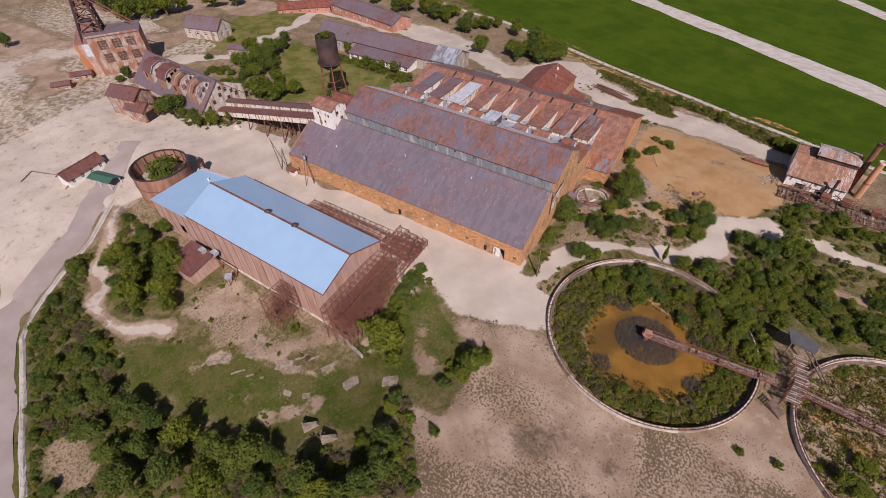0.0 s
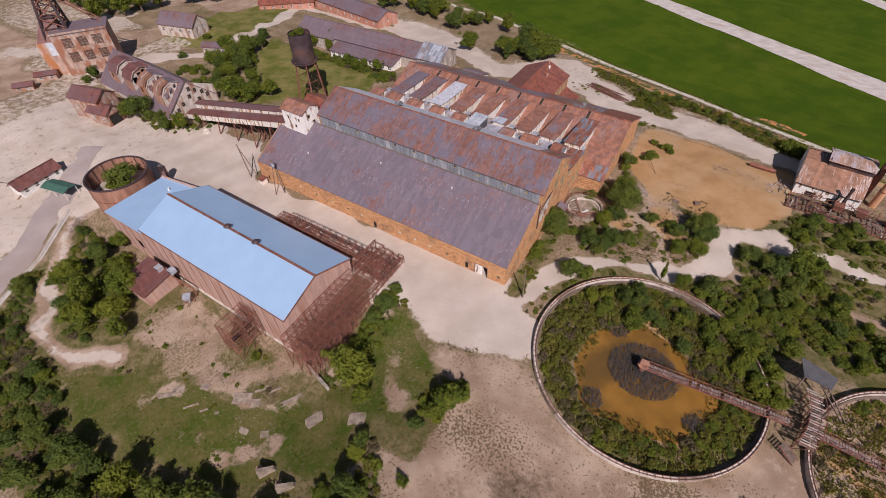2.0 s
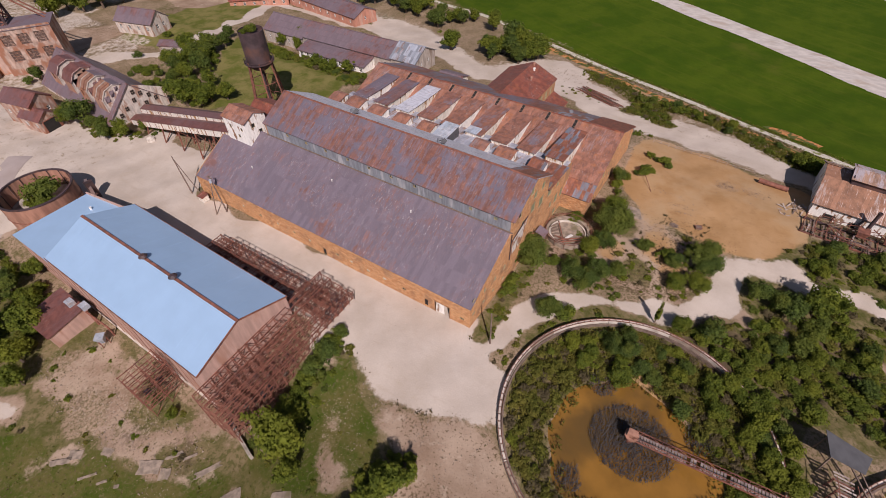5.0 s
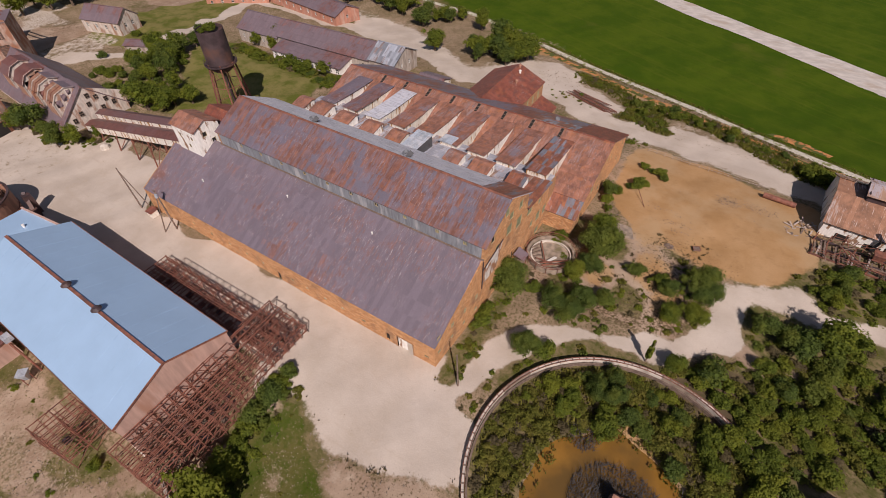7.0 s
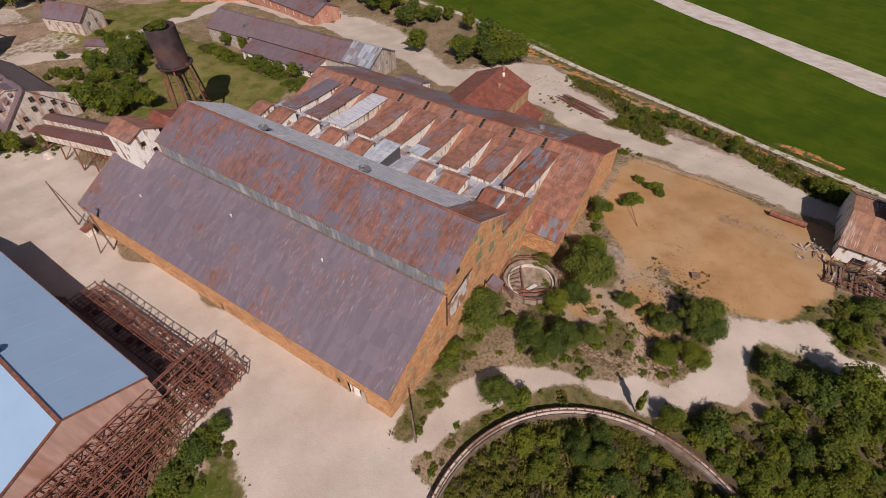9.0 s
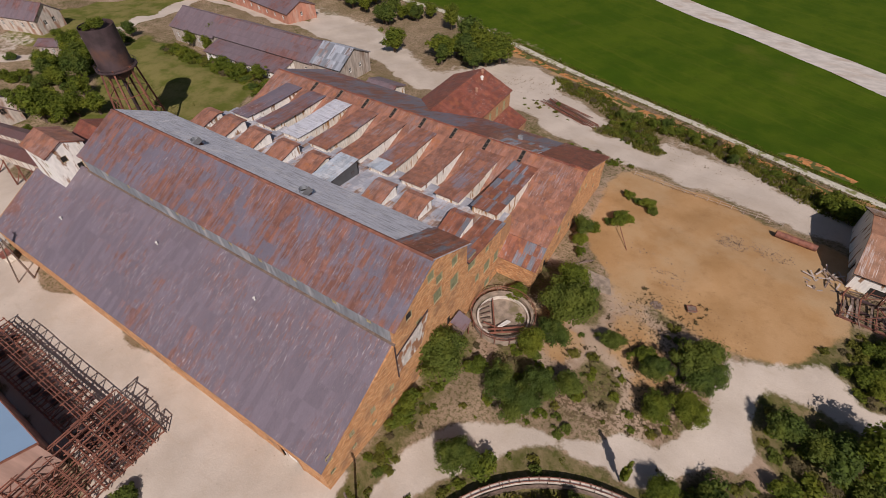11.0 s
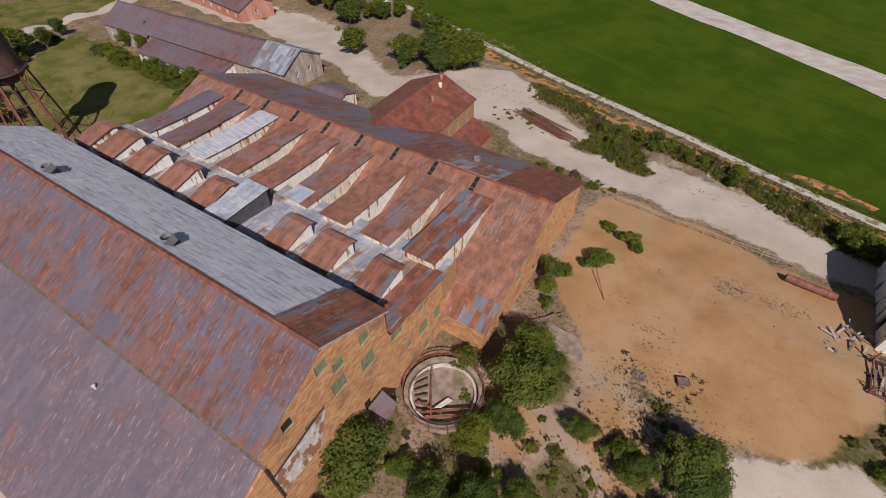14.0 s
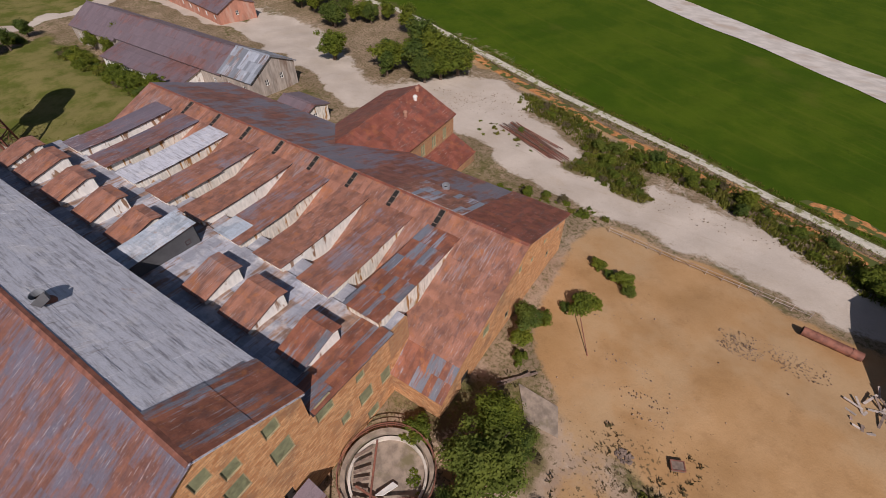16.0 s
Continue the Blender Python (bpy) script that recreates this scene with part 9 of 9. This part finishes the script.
def tufts(name, label, test, box, count, h, mat, seed, blades=5):
    """Grass and weeds: loose tufts of blades, one object."""
    rs = np.random.RandomState(seed)
    x, y = rs.uniform(box[0], box[1], count), rs.uniform(box[2], box[3], count)
    keep = test(x, y)
    x, y = x[keep], y[keep]
    n = len(x)
    s = h * rs.uniform(0.5, 1.4, n)
    z = ground_z(x, y) - 0.1
    vs = []
    for b in range(blades):
        a = rs.uniform(0, 6.28, n)
        ox, oy = s * 0.45 * rs.normal(size=n), s * 0.45 * rs.normal(size=n)
        w = s * 0.28
        lx, ly = rs.normal(scale=0.35, size=n) * s, rs.normal(scale=0.35, size=n) * s
        vs.append(np.stack([np.stack([x + ox - w * np.cos(a), y + oy - w * np.sin(a), z], -1), np.stack([x + ox + w * np.cos(a), y + oy + w * np.sin(a), z], -1), np.stack([x + ox + lx, y + oy + ly, z + s], -1)], 1))
    v = np.concatenate(vs, 0).reshape(-1, 3)
    m = Mesh()
    m.v, m.f = [tuple(q) for q in v], [tuple(q) for q in np.arange(len(v)).reshape(-1, 3)]
    return single(name, m, mat, label, "plants", kind="stuff")


def weedy(lo):
    def test(x, y):
        a, b, c = cover_at(x, y)
        return clear(x, y) & (b < 0.3) & (c < 0.35) & (a + 0.25 * wobble(x, y, 0.3, 11) > lo)
    return test


undergrowth()
tufts("weeds", "rough green weeds and grass over the ground", weedy(0.42), (-130, 100, -105, 60), 30000, 0.22, M_WEED, 1)
tufts("weeds", "low weeds in the round basins", lambda x, y: ((np.hypot(x - THICK1[0], y - THICK1[1]) < 22) | (np.hypot(x - THICK2[0], y - THICK2[1]) < 21)) & ~inside(BIG_POND, x, y), (12, 110, -28, 20), 12000, 0.6, M_WEED, 2)
tufts("dry_scrub", "scattered brown scrub on the sandy ground", lambda x, y: clear(x, y) & ((cover_at(x, y)[1] > 0.3) & (cover_at(x, y)[1] < 0.75) & (y < 0) | (x > 4) & (x < 36) & (y > 26) & (y < 58)) & (wobble(x, y, 0.5, 12) > 0.1), (-20, 75, -70, 58), 9000, 0.45, M_DRY, 3)
tufts("bank_weeds", "weeds along the northern bank", lambda x, y: ((near_line(HEDGE, x, y) < 4) | inside(WEDGE, x, y)) & (cover_at(x, y)[1] < 0.5), (-60, 64, 95, 150), 16000, 0.7, M_WEED, 4)
tufts("bank_weeds", "low grass between the bank and the track", lambda x, y: (near_line(STRIP_L, x, y) < 3.4) & (near_line(STRIP_L, x, y) > 1.2), (-60, 70, 100, 160), 24000, 0.4, M_WEED, 44)
tufts("shore_weeds", "weeds round the pond shore", lambda x, y: inside([(36 + (p - 36) * 1.2, -6 + (q + 6) * 1.2) for p, q in POND], x, y) & ~inside([(36 + (p - 36) * 0.92, -6 + (q + 6) * 0.92) for p, q in POND], x, y), (18, 54, -26, 12), 2200, 0.5, M_WEED, 54)


def stones(name, label, spots, count, size, mat, seed):
    """Loose rubble: small broken blocks, one object."""
    rs = random.Random(seed)
    m = Mesh()
    for _ in range(count):
        cx, cy, rx, ry = rs.choice(spots)
        a, q = rs.uniform(0, 6.28), math.sqrt(rs.random())
        x, y = cx + rx * q * math.cos(a), cy + ry * q * math.sin(a)
        z, s, t = gz(x, y), size * rs.uniform(0.4, 1.5), rs.uniform(0, 3.14)
        c, d = math.cos(t) * s, math.sin(t) * s
        h = s * rs.uniform(0.4, 0.9)
        m.hexa([(x - c, y - d, z - 0.1), (x + d, y - c, z - 0.1), (x + c, y + d, z - 0.1), (x - d, y + c, z - 0.1), (x - c * 0.6, y - d * 0.6, z + h), (x + d * 0.7, y - c * 0.7, z + h * 0.8), (x + c * 0.7, y + d * 0.7, z + h), (x - d * 0.6, y + c * 0.6, z + h * 0.9)])
    return single(name, m, mat, label, "stones", kind="stuff")


stones("rubble", "brownish broken rubble strewn over the meadow", [(-62, -52, 18, 6), (-62, -52, 18, 6), (-50, -54, 12, 5), (-38, -50, 10, 6), (-30, -58, 6, 4)], 560, 0.12, M_SLAB, 5)
stones("rubble", "pale broken rubble below the yard's edge", [(-8, -27, 7, 6), (2, -24, 9, 4), (-14, -24, 5, 6), (12, -24, 8, 6)], 420, 0.10, M_SLAB, 6)
stones("rubble", "loose stones beside the northern road", [(24, 107, 20, 4), (-25, 126, 14, 6), (-40, 120, 12, 6)], 420, 0.12, M_SLAB, 7)
stones("debris", "grey-brown debris spread over the sand", [(39, 79.5, 6, 1.6), (43.5, 79, 4, 2.2), (36, 77.5, 3, 1.5)], 420, 0.085, M_CLOD, 17)
stones("debris", "dark clods and scraps on the sand", [(24, 66, 5, 0.8), (27, 62.5, 4, 0.7), (17, 73, 4, 1.5), (29, 60, 3, 0.8), (20, 60, 9, 4), (30, 72, 14, 9)], 170, 0.095, M_CLOD, 18)
stones("scrap_heap", "small dark heap of scrap on the sand", [(SCRAP[0], SCRAP[1], 1.1, 0.8)], 90, 0.2, M_WOOD, 19)
vp = thing("vine_post", 31.8, 21.9, gz(31.8, 21.9), label="tall wooden post overgrown with green vines", category="post")
part("post", Mesh().tube((0, 0, -0.4), (0.1, 0, 6.6), 0.16, 0.12, 8), M_WOOD, vp)
part("vine", crown_mesh("vine", 0.75, 7.0, 1100, 18, 0.15, M_LEAF, 99, 0.02, False), None, vp)
rock = Mesh().tube((0, 0, -0.3), (0, 0, 0.9), 1.5, 1.2, 9).tube((0, 0, 0.9), (0, 0, 1.4), 1.2, 0.4, 9)
single("boulder", rock, M_PALECONC, "large pale boulder on the yard edge", "boulder").location = (-126.2, 9.7, gz(-126, 9.7))
tw = thing("dead_reeds", 35.5, -5.5, -0.5, label="grey dead reeds in the middle of the pond", category="reeds")
rr = np.random.RandomState(8)
m = Mesh()
for k in range(4200):
    a, d0 = rr.uniform(0, 6.28), 6.6 * rr.rand() ** 0.62
    x, y = d0 * math.cos(a) * 1.1, d0 * math.sin(a)
    m.add([(x - 0.05, y, 0), (x + 0.05, y, 0), (x + rr.normal() * 0.5, y + rr.normal() * 0.5, rr.uniform(0.4, 1.3))], [(0, 1, 2)])
o = part("reed_bed", m, M_TWIG, tw)
for cx, cy, rad in ((27.5, 2.5, 2.6), (28.5, -17.0, 2.2), (47.0, -12.0, 2.0), (45.5, 0.5, 2.4)):
    m = Mesh()
    for k in range(320):
        a, d0 = rr.uniform(0, 6.28), rad * math.sqrt(rr.rand())
        x, y = d0 * math.cos(a), d0 * math.sin(a)
        m.add([(x - 0.05, y, 0), (x + 0.05, y, 0), (x + rr.normal() * 0.6, y + rr.normal() * 0.6, rr.uniform(0.5, 1.5))], [(0, 1, 2)])
    ob = single("dead_brush", m, M_TWIG, "grey dead brush at the pond's edge", "brush")
    ob.location = (cx, cy, -0.5)
for t in TREES + BUSHES + FINE:
    for o in (*t.children, t):
        bpy.data.objects.remove(o)
